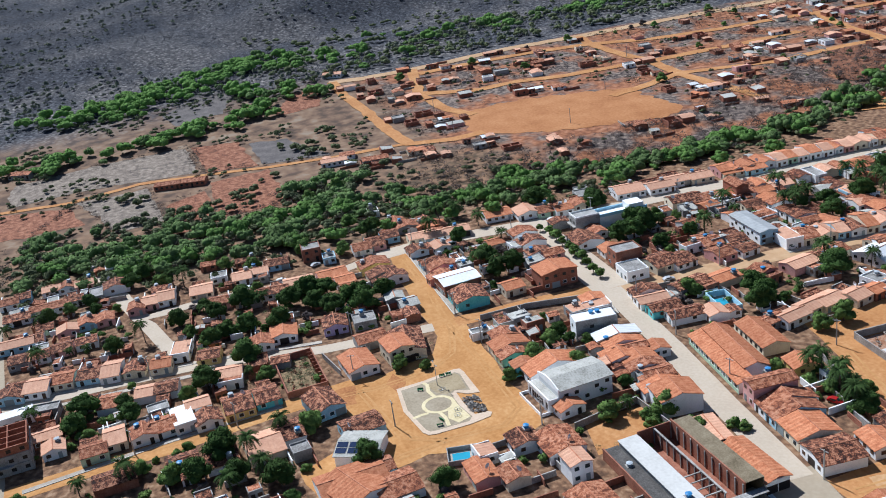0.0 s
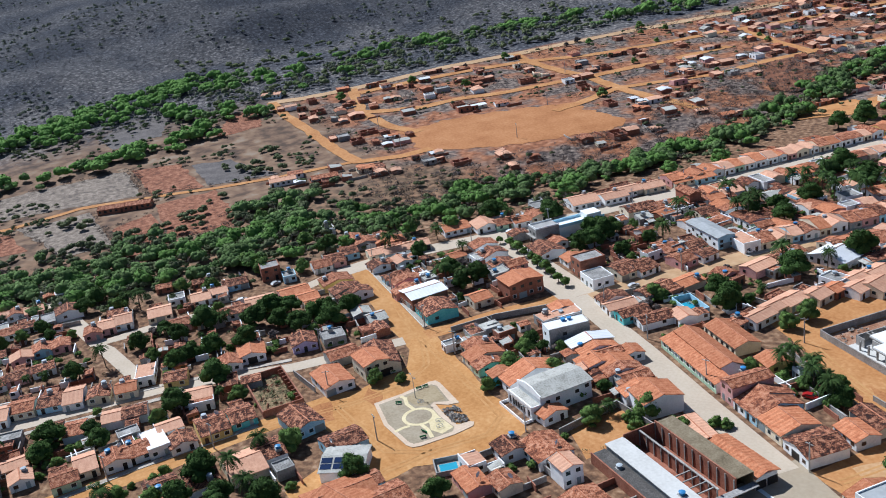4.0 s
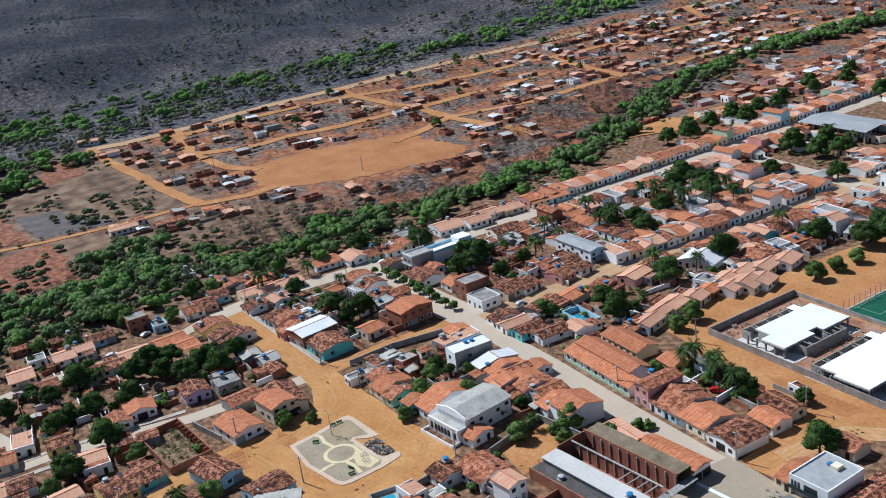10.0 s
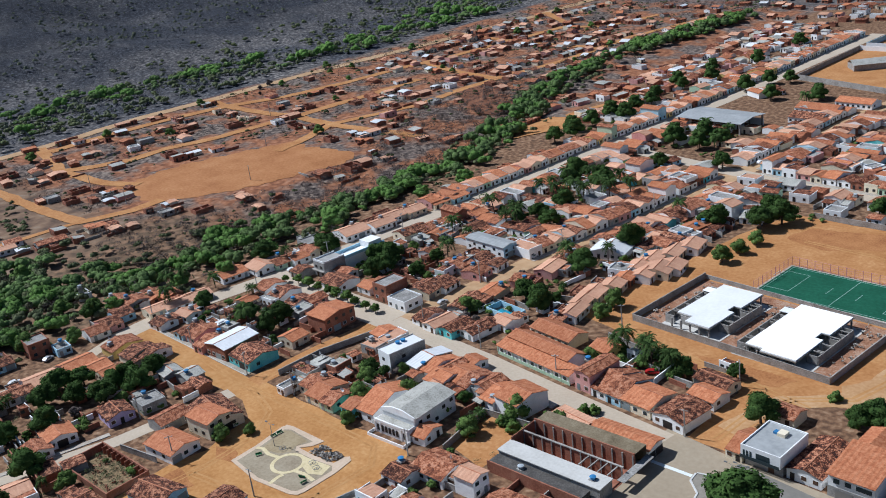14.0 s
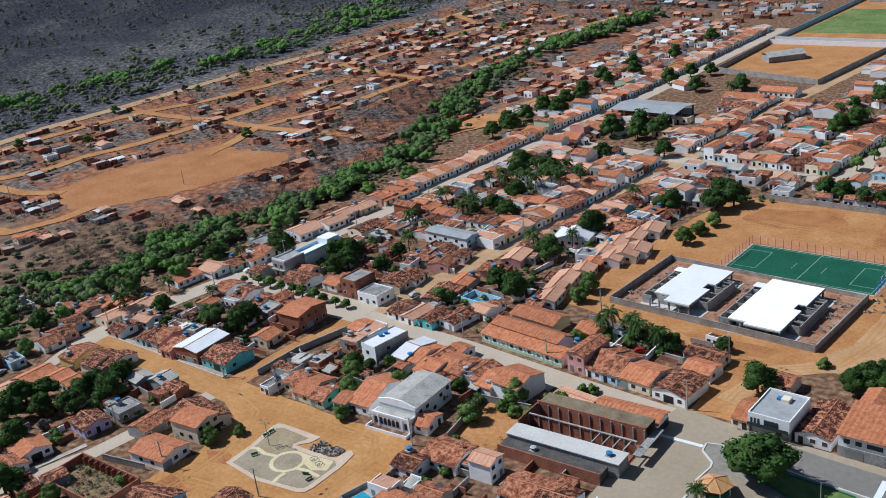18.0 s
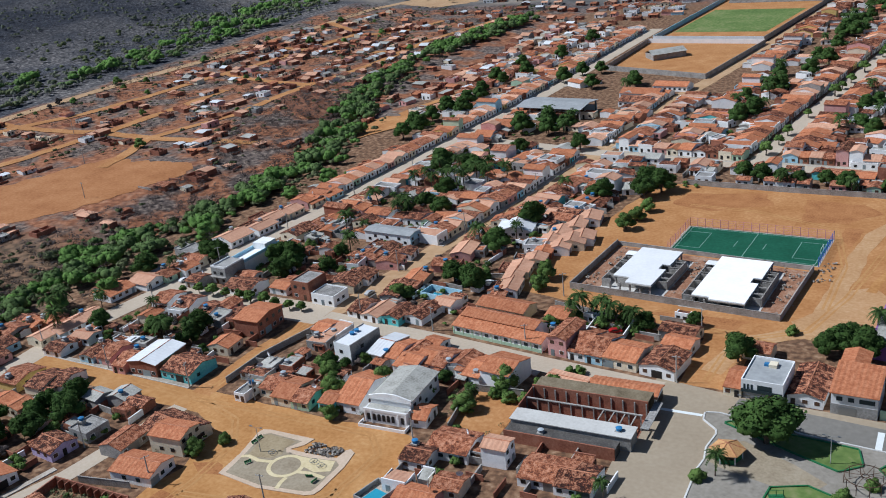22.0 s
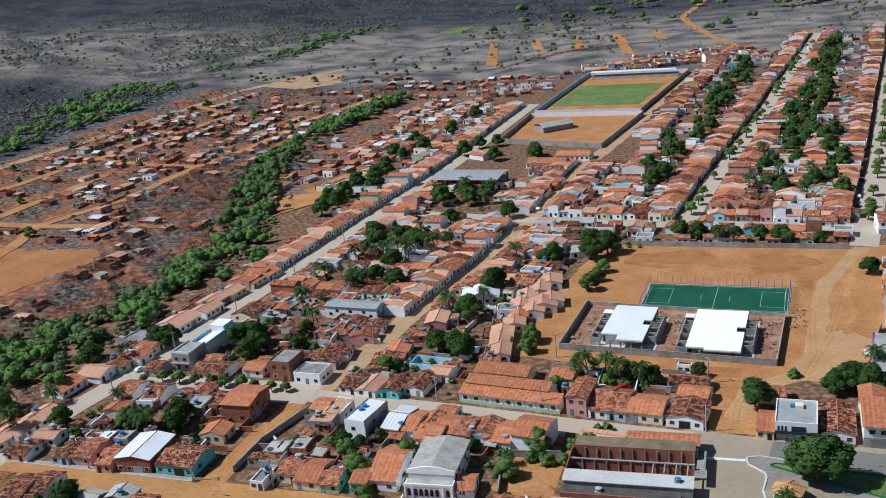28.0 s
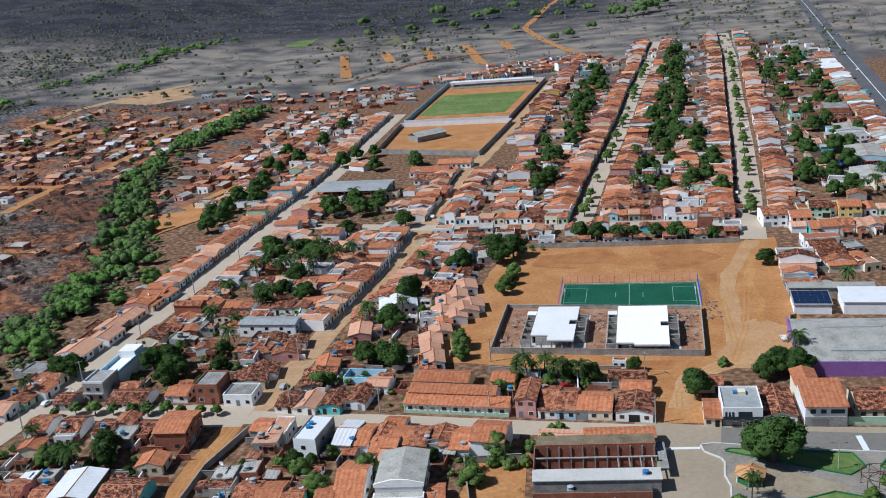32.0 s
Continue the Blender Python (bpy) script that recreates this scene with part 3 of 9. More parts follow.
patch("bare_bank", [(-173, 226), (-170, 242), (-130, 224), (-114, 204), (-127, 193), (-150, 206)], surface("red_bank_earth", [(0.11, 0.045, 0.026), (0.20, 0.085, 0.045), (0.29, 0.14, 0.08)], 0.4, 0.97, 0.2, 9, 0.5, 0), "steep red earth bank above the creek", "ground", 0.3, 4.0, 3)
OUTER_TRACKS = [
    [(-303, 6), (-272, 5), (-238, 7), (-203, 7), (-172, 8), (-164, 26), (-165, 40)], [(-296, 50), (-250, 38), (-217, 40), (-196, 47)],
    [(-250, 38), (-242, 50), (-235, 66), (-235, 85), (-228, 107), (-224, 137), (-221, 157), (-219, 187), (-217, 213), (-217, 242)], [(-294, 150), (-274, 148), (-248, 150), (-218, 155), (-189, 151), (-155, 151), (-126, 154)],
    [(-176, 108), (-180, 126), (-189, 151), (-183, 169), (-172, 195), (-173, 224)], [(-285, 50), (-284, 87), (-281, 118), (-274, 148), (-260, 178), (-252, 217), (-248, 253), (-243, 279), (-238, 311), (-234, 345), (-228, 395), (-200, 402), (-186, 446)],
    [(-173, 224), (-170, 261), (-163, 289), (-160, 319), (-160, 375), (-149, 419), (-140, 460)], [(-246, 276), (-220, 267), (-170, 256)], [(-280, 345), (-234, 345), (-160, 340)], [(-272, 430), (-230, 402)],
    [(-90, 172), (-84, 214), (-76, 235), (-70, 259), (-64, 330), (-58, 420)],
]
for i, line in enumerate(OUTER_TRACKS):
    strip("track", line, 5.8, DIRT, "orange dirt street of the outer settlement", z=0.24 + 0.012 * i, wobble=1.0, spacing=3)


# ---- houses ----
def ribbed(g, w, y0, y1, z0, z1, step=0.5, axis="x", lift=0.075):
    """One roof slope from the eave y0, z0 to the ridge y1, z1, with ribs down the slope, closed below."""
    k = max(2, round(w / step))
    base = len(g.v)
    for i in range(k + 1):
        s = -w / 2 + w * i / k
        up = lift * (i % 2) + rnd.uniform(-0.02, 0.02)
        for t in (0, 0.5, 1):
            y, z = y0 + (y1 - y0) * t, z0 + (z1 - z0) * t + up - (0.05 if t == 0.5 else 0)
            g.v.append((s, y, z) if axis == "x" else (y, s, z))
    for i in range(k):
        for t in range(2):
            a = base + i * 3 + t
            g.f.append((a, a + 3, a + 4, a + 1))
    e = len(g.v)
    thick = 0.14
    for s in (-w / 2, w / 2):
        for y, z in ((y0, z0), (y1, z1)):
            g.v.append((s, y, z - thick) if axis == "x" else (y, s, z - thick))
    last = base + k * 3
    g.f += [(e, e + 1, e + 3, e + 2), (base, base + 2, e + 1, e), (last, e + 2, e + 3, last + 2), (base, e, e + 2, last)]


KEEP_FREE = ((201, 213, 14), (201, 200, 9), (208, 256, 12), (212, 316, 15), (173, 149, 10), (182, 180, 8))  # ground of the larger buildings


def fill(a, b, c, d, nx, ny, keep=0.6, detail=1, tiles=("old", "mid", "mid", "new", "pink", "old", "grey"), colors=None):
    """Back houses and sheds that crowd the inside of a block with the corners a, b, c, d."""
    a, b, c, d = (Vector(p) for p in (a, b, c, d))
    for j in range(ny):
        for i in range(nx):
            if rnd.random() > keep:
                continue
            u, v = (i + 0.5 + rnd.uniform(-0.25, 0.25)) / nx, (j + 0.5 + rnd.uniform(-0.25, 0.25)) / ny
            p = a.lerp(b, u).lerp(d.lerp(c, u), v)
            if any(math.hypot(p.x - q, p.y - w) < r for q, w, r in KEEP_FREE):
                continue
            e = (b - a).lerp(c - d, v)
            turn = math.degrees(math.atan2(e.y, e.x)) + rnd.choice((0, 0, 90, 180, -90)) + rnd.uniform(-4, 4)
            house(p.x, p.y, turn, rnd.uniform(3.5, 7.5), rnd.uniform(3.5, 7.5), rnd.uniform(2.3, 3.0), rnd.choice(tiles), rnd.choice(colors or PALETTE), rnd.choice(("side", "side", "gable", "shed", "side", "flat")), detail, rnd.uniform(0.25, 0.4), z=rise(p.x, p.y))


PALETTE = ["white"] * 18 + ["cream"] * 4 + ["pink", "pink", "sky blue", "turquoise", "yellow", "pale green", "cement grey", "cement grey", "bare brick", "bare brick"]
TILES = {"old": (TILE_OLD, "dark weathered clay-tile roof"), "mid": (TILE_MID, "brown clay-tile roof"), "new": (TILE_NEW, "bright orange clay-tile roof"), "pink": (TILE_PINK, "pale salmon clay-tile roof"),
         "white": (SHEET_WHITE, "white sheet roof"), "grey": (SHEET_FIBRE, "grey fibre-cement roof")}
FAR = {"town": {}, "outer": {}}
BUILT = [(49, -24, 10), (87, -18, 15), (25.6, -6, 6), (56, 12, 13), (-3.3, 60, 9), (-37, 31, 13), (31, 27.4, 6), (59.5, -52.8, 6), (51.5, -74, 7), (14, -143.6, 7), (6, -77, 11)]  # middles and reach of what stands


def far_add(m, geo, material, region):
    g = FAR[region].setdefault(material, Geo())
    k = len(g.v)
    g.v += [tuple(m @ Vector(p)) for p in geo.v]
    g.f += [tuple(k + i for i in face) for face in geo.f]


def far_done(region, name, label):
    """The distant houses of a region as one object."""
    v, f, mi = [], [], []
    me = bpy.data.meshes.new(name)
    for i, (mat, g) in enumerate(FAR[region].items()):
        me.materials.append(mat)
        k = len(v)
        v += g.v
        f += [tuple(k + j for j in face) for face in g.f]
        mi += [i] * len(g.f)
    me.from_pydata(v, [], f)
    me.polygons.foreach_set("material_index", mi)
    me.update()
    return tagged(new(name, me), label, "houses", "", "stuff")


DOOR, WINDOW, WIDE = Geo().box(-0.45, -0.05, 0, 0.45, 0.02, 2.1), Geo().box(-0.5, -0.05, 0, 0.5, 0.02, 1.1), Geo().box(-1.2, -0.05, 0, 1.2, 0.02, 2.3)
FRAME = Geo().box(-0.62, -0.03, -0.1, 0.62, 0.01, 1.2)
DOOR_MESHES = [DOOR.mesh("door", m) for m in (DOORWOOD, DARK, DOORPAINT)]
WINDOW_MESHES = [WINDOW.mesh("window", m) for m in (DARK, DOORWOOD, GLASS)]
WIDE_MESHES = [WIDE.mesh("garage_door", m) for m in (DOORPAINT, DARK, METAL)]
FRAME_MESH = FRAME.mesh("frame", WALL["white"])


def opening(name, mesh, parent, x, z, y=0.0, turn=0.0):
    ob = new(name, mesh)
    ob.parent = parent
    ob.matrix_local = pose(x, y, z, 0, 0, turn)
    return ob


def house(x, y, facing, w, d, h=3.0, tiles="mid", color="white", style="side", detail=2, pitch=0.42, floors=1, name="house", label="", parapet=False, z=0.0, doors=True):
    """A house with its front on the local line y = 0; d runs back into the plot. style: side (ridge along the street), gable (ridge
    runs back), shed (one slope behind a raised front) or flat."""
    BUILT.append((x - math.sin(math.radians(facing)) * d / 2, y + math.cos(math.radians(facing)) * d / 2, max(w, d) * 0.55))
    mat, roofword = TILES[tiles]
    h = h * floors if floors > 1 else h
    word = {"side": "", "gable": "gable-fronted ", "shed": "parapet-fronted ", "flat": "flat-roofed "}[style]
    roofname = "weathered concrete roof" if style == "flat" else roofword
    far = detail < 1.5
    ob = None if far else thing(name, place(x, y, facing, z), label or f"{color} {'two-storey ' if floors == 2 else ''}{word}house with a {roofname}", "house")
    wall = Geo()
    if style == "gable":
        top = h + pitch * w / 2
        v = [(-w / 2, 0, -0.4), (w / 2, 0, -0.4), (w / 2, 0, h), (0, 0, top), (-w / 2, 0, h)]
        v += [(p, d, q) for p, _, q in v]
        wall.add(v, [(0, 1, 2, 3, 4), (9, 8, 7, 6, 5), (0, 5, 6, 1), (1, 6, 7, 2), (4, 9, 5, 0), (2, 7, 8, 3), (3, 8, 9, 4)])
    elif style == "side":
        top = h + pitch * d / 2
        v = [(-w / 2, 0, -0.4), (-w / 2, d, -0.4), (-w / 2, d, h), (-w / 2, d / 2, top), (-w / 2, 0, h)]
        v += [(w / 2, q, p) for _, q, p in v]
        wall.add(v, [(4, 3, 2, 1, 0), (5, 6, 7, 8, 9), (0, 1, 6, 5), (1, 2, 7, 6), (5, 9, 4, 0), (2, 3, 8, 7), (3, 4, 9, 8)])
    elif style == "shed":
        wall.box(-w / 2, 0.0, -0.4, w / 2, d, h)
        wall.box(-w / 2, 0, h, w / 2, 0.25, h + 1.1)
        wall.box(-w / 2, 0.25, h, -w / 2 + 0.18, d, h + 0.55)
        wall.box(w / 2 - 0.18, 0.25, h, w / 2, d, h + 0.55)
    else:
        wall.box(-w / 2, 0, -0.4, w / 2, d, h)
        for a, b, c, e in ((-w / 2, 0, w / 2, 0.2), (-w / 2, d - 0.2, w / 2, d), (-w / 2, 0.2, -w / 2 + 0.2, d - 0.2), (w / 2 - 0.2, 0.2, w / 2, d - 0.2)):
            wall.box(a, b, h, c, e, h + 0.5)
    if not far:
        part("wall", wall, WALL[color], ob)
    roof, over = Geo(), 0.28
    if style == "gable":
        rise_ = pitch * w / 2
        for s in (-1, 1):
            k = len(roof.v)
            ribbed(roof, d + 0.5, s * (w / 2 + over), 0, h + 0.1 - pitch * over, h + 0.1 + rise_, axis="y")
            roof.v[k:] = [(a, b + d / 2, c) for a, b, c in roof.v[k:]]
    elif style == "side":
        for y0 in (-over, d + over):
            ribbed(roof, w + 0.15, y0, d / 2, h + 0.1 - pitch * over, h + 0.1 + pitch * d / 2)
    elif style == "shed":
        ribbed(roof, w - 0.4, d + 0.3, 0.26, h + 0.05, h + 0.75)
    else:
        roof.box(-w / 2 + 0.2, 0.2, h, w / 2 - 0.2, d - 0.2, h + 0.08)
    if far:
        # Dark panels set on the wall paint shaded doors and windows
        shade_panels = Geo()
        for i in range(max(2, int(w // 2.4)) if doors else 0):
            px = -w / 2 + w * (i + 0.5) / max(2, int(w // 2.4))
            shade_panels.box(px - 0.45, -0.05, 0 if i == 0 else 1.0, px + 0.45, 0.02, 2.1)
        far_add(place(x, y, facing, z), wall, FAR_WALL[color], "outer" if x < -110 else "town")
        far_add(place(x, y, facing, z), roof, SLAB_GREY if style == "flat" else FAR_TILE.get(tiles, mat), "outer" if x < -110 else "town")
        far_add(place(x, y, facing, z), shade_panels, DARK, "outer" if x < -110 else "town")
        return None
    part("roof", roof, SLAB_GREY if style == "flat" else mat, ob)
    if detail >= 2 and style in ("gable", "side"):
        cap = Geo()
        if style == "gable":
            cap.tube((0, -0.25, h + 0.12 + pitch * w / 2), (0, d + 0.25, h + 0.12 + pitch * w / 2), 0.14, 0.14, 6)
        else:
            cap.tube((-w / 2, d / 2, h + 0.12 + pitch * d / 2), (w / 2, d / 2, h + 0.12 + pitch * d / 2), 0.14, 0.14, 6)
        part("ridge_cap", cap, RIDGE, ob)
    if doors and detail < 2:
        opening("door", rnd.choice(DOOR_MESHES), ob, -w / 4, 0)
        opening("window", rnd.choice(WINDOW_MESHES), ob, w / 5, 1.0)
    elif doors:
        n = max(2, int(w // 2.1))
        at_door = rnd.randrange(n)
        dm, wm = rnd.choice(DOOR_MESHES), rnd.choice(WINDOW_MESHES)
        for i in range(n):
            px = -w / 2 + w * (i + 0.5) / n
            if i == at_door:
                if detail >= 2 and w > 6.5 and rnd.random() < 0.35:
                    opening("garage_door", rnd.choice(WIDE_MESHES), ob, min(max(px, -w / 2 + 1.4), w / 2 - 1.4), 0)
                else:
                    opening("door", dm, ob, px, 0)
            elif detail >= 2 or i % 2 == 0:
                wn = opening("window", wm, ob, px, 1.0)
                if detail >= 3:
                    opening("frame", FRAME_MESH, wn, 0, 0, 0.012)
        if floors == 2:
            for i in range(n):
                opening("window", wm, ob, -w / 2 + w * (i + 0.5) / n, h / 2 + 1.0)
        if detail >= 2:
            for s in (-1, 1):
                for yy in (0.3, 0.65):
                    if rnd.random() < 0.5:
                        opening("window", wm, ob, s * w / 2, 1.2, d * yy, 90 * s)
    return ob


TANK_GEO = Geo()
TANK_GEO.tube((0, 0, 0), (0, 0, 0.75), 0.5, 0.62, 12).tube((0, 0, 0.75), (0, 0, 0.8), 0.66, 0.66, 12)
LID_GEO = Geo().tube((0, 0, 0.8), (0, 0, 0.95), 0.64, 0.2, 12)
TANK_MESHES = [(TANK_GEO.mesh("tank", a), LID_GEO.mesh("lid", a)) for a in (TANK_BLUE, TANK_GREY)]
TOWER_MESH = Geo().box(-0.6, -0.6, 0, -0.42, 0.6, 1).box(0.42, -0.6, 0, 0.6, 0.6, 1).box(-0.7, -0.7, 1, 0.7, 0.7, 1.12).mesh("tank_stand", CEMENT)


def water_tank(x, y, z, blue=True, scale=1.0):
    """A household tank on a low masonry stand that reaches down to the ground."""
    ob = thing("water_tank", place(x, y), ("blue plastic" if blue else "grey fibre") + " water tank on a masonry stand", "water tank", "roof water tanks")
    st = part("tank_stand", TOWER_MESH, None, ob)
    st.matrix_local = Matrix.Diagonal((1, 1, z / 1.12, 1))
    a, b = TANK_MESHES[0 if blue else 1]
    t = part("tank", a, None, ob)
    t.matrix_local = pose(0, 0, z)
    part("lid", b, None, t)


def yard_wall(p0, p1, h=2.0, material=None, label="rendered cement yard wall", thick=0.18):
    a, b = Vector(p0), Vector(p1)
    g = Geo()
    ln = (b - a).length
    g.box(0, -thick / 2, -0.3, ln, thick / 2, h)
    g.box(-0.02, -thick / 2 - 0.04, h, ln + 0.02, thick / 2 + 0.04, h + 0.06)
    ob = solid("yard_wall", g, material or CEMENT, label, "wall")
    ob.matrix_world = place(a.x, a.y, math.degrees(math.atan2(b.y - a.y, b.x - a.x)), rise(a.x, a.y))
    return ob


def pick_style():
    r = rnd.random()
    return "gable" if r < 0.36 else "side" if r < 0.88 else "shed" if r < 0.96 else "flat"


def row(points, width=6.2, depth=10.5, detail=2, tiles=("old", "old", "mid", "mid", "new", "pink"), colors=PALETTE, gap=0.0, yards=0.8, styles=None, pavement=True, tall=0.06, skip=(), gap_size=(1.5, 4.0), low=1.0):
    """A terrace of houses whose fronts follow the line; they look to the right of the way from its first point to its last."""
    k = 0
    width, depth = width * 0.9, depth * 0.86
    for a, b in zip(points, points[1:]):
        a, b = Vector(a), Vector(b)
        d = (b - a).normalized()
        inward = Vector((-d.y, d.x))
        total, s = (b - a).length, 0.0
        turn = math.degrees(math.atan2(d.y, d.x))
        while s < total - width * 0.55:
            w = min(width * rnd.uniform(0.78, 1.3), total - s)
            mid = a + d * (s + w / 2)
            s += w + (rnd.uniform(*gap_size) if rnd.random() < gap else 0)
            k += 1
            if any((mid - Vector(q[:2])).length < q[2] for q in skip):
                continue
            color = rnd.choice(colors)
            st = styles[k % len(styles)] if styles else pick_style()
            dd = depth * rnd.uniform(0.72, 1.15)
            floors = 2 if rnd.random() < tall else 1
            at = mid + inward * rnd.uniform(0, 0.5)
            z = rise(at.x, at.y)
            ob = house(at.x, at.y, turn, w - rnd.choice((0.08, 0.08, 0.5)), dd, rnd.uniform(2.9, 3.5) * low, rnd.choice(tiles), color, st, detail, rnd.uniform(0.28, 0.38) if st == "side" else rnd.uniform(0.36, 0.46), floors, z=z)
            if rnd.random() < yards:
                # lean-to kitchen, yard wall and water tank behind the house
                back = mid + inward * (dd + 0.1)
                if rnd.random() < 0.7:
                    w2, d2 = w * rnd.uniform(0.4, 0.8), rnd.uniform(3, 5.5)
                    o2 = back + d * rnd.uniform(-0.15, 0.15) * w + inward * d2
                    house(o2.x, o2.y, turn + 180, w2, d2, 2.4, rnd.choice(("old", "mid", "grey", "old")), rnd.choice(("cement grey", "white", "bare brick")), "side", 1 if detail > 1 else 0, 0.3, name="outbuilding", z=z)
                if rnd.random() < 0.45 and detail >= 2:
                    q = mid + inward * (dd - 1.5) + d * w * rnd.uniform(-0.3, 0.3)
                    water_tank(q.x, q.y, rnd.uniform(3.2, 4.2), rnd.random() < 0.45)
                if detail >= 2 and rnd.random() < 0.6:
                    c = mid + d * (w / 2)
                    yard_wall(c + inward * dd, c + inward * (dd + rnd.uniform(5, 8)), rnd.uniform(1.6, 2.2), rnd.choice((CEMENT, WALL["bare brick"], CEMENT)))
        if pavement:
            g = Geo()
            c0, c1 = a - inward * 1.3, b - inward * 1.3
            g.slab([tuple(c0), tuple(c1), tuple(b + inward * 0.5), tuple(a + inward * 0.5)], -0.1, 0.17)
            solid("pavement", g, PAVING, "raised cement pavement before a house row", "pavement", "structure")
            g = Geo()
            g.slab([tuple(c0 - inward * 0.18), tuple(c1 - inward * 0.18), tuple(c1), tuple(c0)], -0.1, 0.19)
            solid("kerb", g, KERB, "pale stone kerb", "kerb", "structure")


# ---- trees ----
def leaf_cloud(lumps, count, size, seed, droop=0.3):
    """Leaf sprays as small bent quads scattered through and over several lumps (x, y, z, radius, flatness)."""
    r = np.random.RandomState(seed)
    weight = np.array([l[3] ** 2 for l in lumps])
    which = r.choice(len(lumps), count, p=weight / weight.sum())
    L = np.array(lumps, float)[which]
    d = r.normal(size=(count, 3))
    d /= np.linalg.norm(d, axis=1)[:, None]
    d[:, 2] = np.where(d[:, 2] < -0.35, -d[:, 2], d[:, 2])
    rad = L[:, 3] * (0.72 + 0.36 * r.rand(count))
    c = L[:, :3] + d * rad[:, None] * np.stack([np.ones(count), np.ones(count), L[:, 4]], 1)
    nrm = d + 0.42 * r.normal(size=(count, 3)) + (0, 0, 0.35)
    nrm /= np.linalg.norm(nrm, axis=1)[:, None]
    t = np.cross(nrm, r.normal(size=(count, 3)))
    t /= np.linalg.norm(t, axis=1)[:, None]
    b = np.cross(nrm, t)
    s = size * (0.6 + 0.8 * r.rand(count))[:, None]
    v = np.stack([c - t * s * 0.9, c + b * s * 0.6 + nrm * s * 0.15, c + t * s * 0.9 - nrm * s * droop, c - b * s * 0.6], 1).reshape(-1, 3)
    return v, np.arange(count * 4).reshape(-1, 4)


def crown_core(lumps, seed, seg=6, turns=(0.22, 0.85, 1.5, 2.15), shrink=0.88, rough=0.16):
    """Uneven closed lumps that carry the leaf sprays of a crown."""
    r = np.random.RandomState(seed + 500)
    vs, fs = [], []
    for x, y, z, rad, flat in lumps:
        k, off = sum(len(q) for q in vs), r.rand() * math.tau
        ring_ = []
        for p in turns:
            for i in range(seg):
                a, q = off + i * math.tau / seg + p, rad * shrink * (1 - rough + 2 * rough * r.rand())
                ring_.append((x + q * math.sin(p) * math.cos(a), y + q * math.sin(p) * math.sin(a), z + q * math.cos(p) * flat))
        vs.append(ring_)
        fs += [(k + j * seg + i, k + (j + 1) * seg + i, k + (j + 1) * seg + (i + 1) % seg, k + j * seg + (i + 1) % seg) for j in range(len(turns) - 1) for i in range(seg)]
    return np.array([p for q in vs for p in q], float), np.array(fs)


def cloud_mesh(name, v, f, material):
    me = bpy.data.meshes.new(name)
    me.vertices.add(len(v))
    me.vertices.foreach_set("co", np.ascontiguousarray(v, dtype=np.float32).ravel())
    k = f.shape[1]
    me.loops.add(len(f) * k)
    me.loops.foreach_set("vertex_index", np.ascontiguousarray(f, dtype=np.int32).ravel())
    me.polygons.add(len(f))
    me.polygons.foreach_set("loop_start", np.arange(0, len(f) * k, k, dtype=np.int32))
    me.materials.append(material)
    me.update()
    me.validate()
    return me


def broadleaf(material, seed, height=8.0, radius=4.5, count=900, leaf=0.42, flat=0.75):
    """Meshes of one broad tree: trunk with limbs, and a lumpy crown."""
    r = random.Random(seed)
    trunk = Geo()
    fork = height * 0.3
    trunk.tube((0, 0, -0.3), (0.1, 0.05, fork), radius * 0.085, radius * 0.06, 7)
    lumps = [(0, 0, height - radius * 0.75, radius * 0.72, flat)]
    for i in range(8):
        a = i * math.tau / 8 + r.uniform(-0.4, 0.4)
        q = radius * r.uniform(0.42, 0.68)
        z = height - radius * r.uniform(0.75, 1.25)
        lumps.append((q * math.cos(a), q * math.sin(a), z, radius * r.uniform(0.34, 0.52), flat))
        trunk.tube((0.1, 0.05, fork - 0.1), (q * 0.9 * math.cos(a), q * 0.9 * math.sin(a), z), radius * 0.04, radius * 0.012, 5)
    for i in range(4):
        a = r.uniform(0, math.tau)
        q = radius * r.uniform(0.1, 0.4)
        lumps.append((q * math.cos(a), q * math.sin(a), height - radius * 0.4, radius * r.uniform(0.3, 0.42), flat))
    v, f = leaf_cloud(lumps, count, leaf, seed)
    cv, cf = crown_core(lumps, seed)
    v, f = np.concatenate([v, cv]), np.concatenate([f, cf + len(v)])
    return trunk.mesh("trunk", BARK), cloud_mesh("crown", v, f, material)


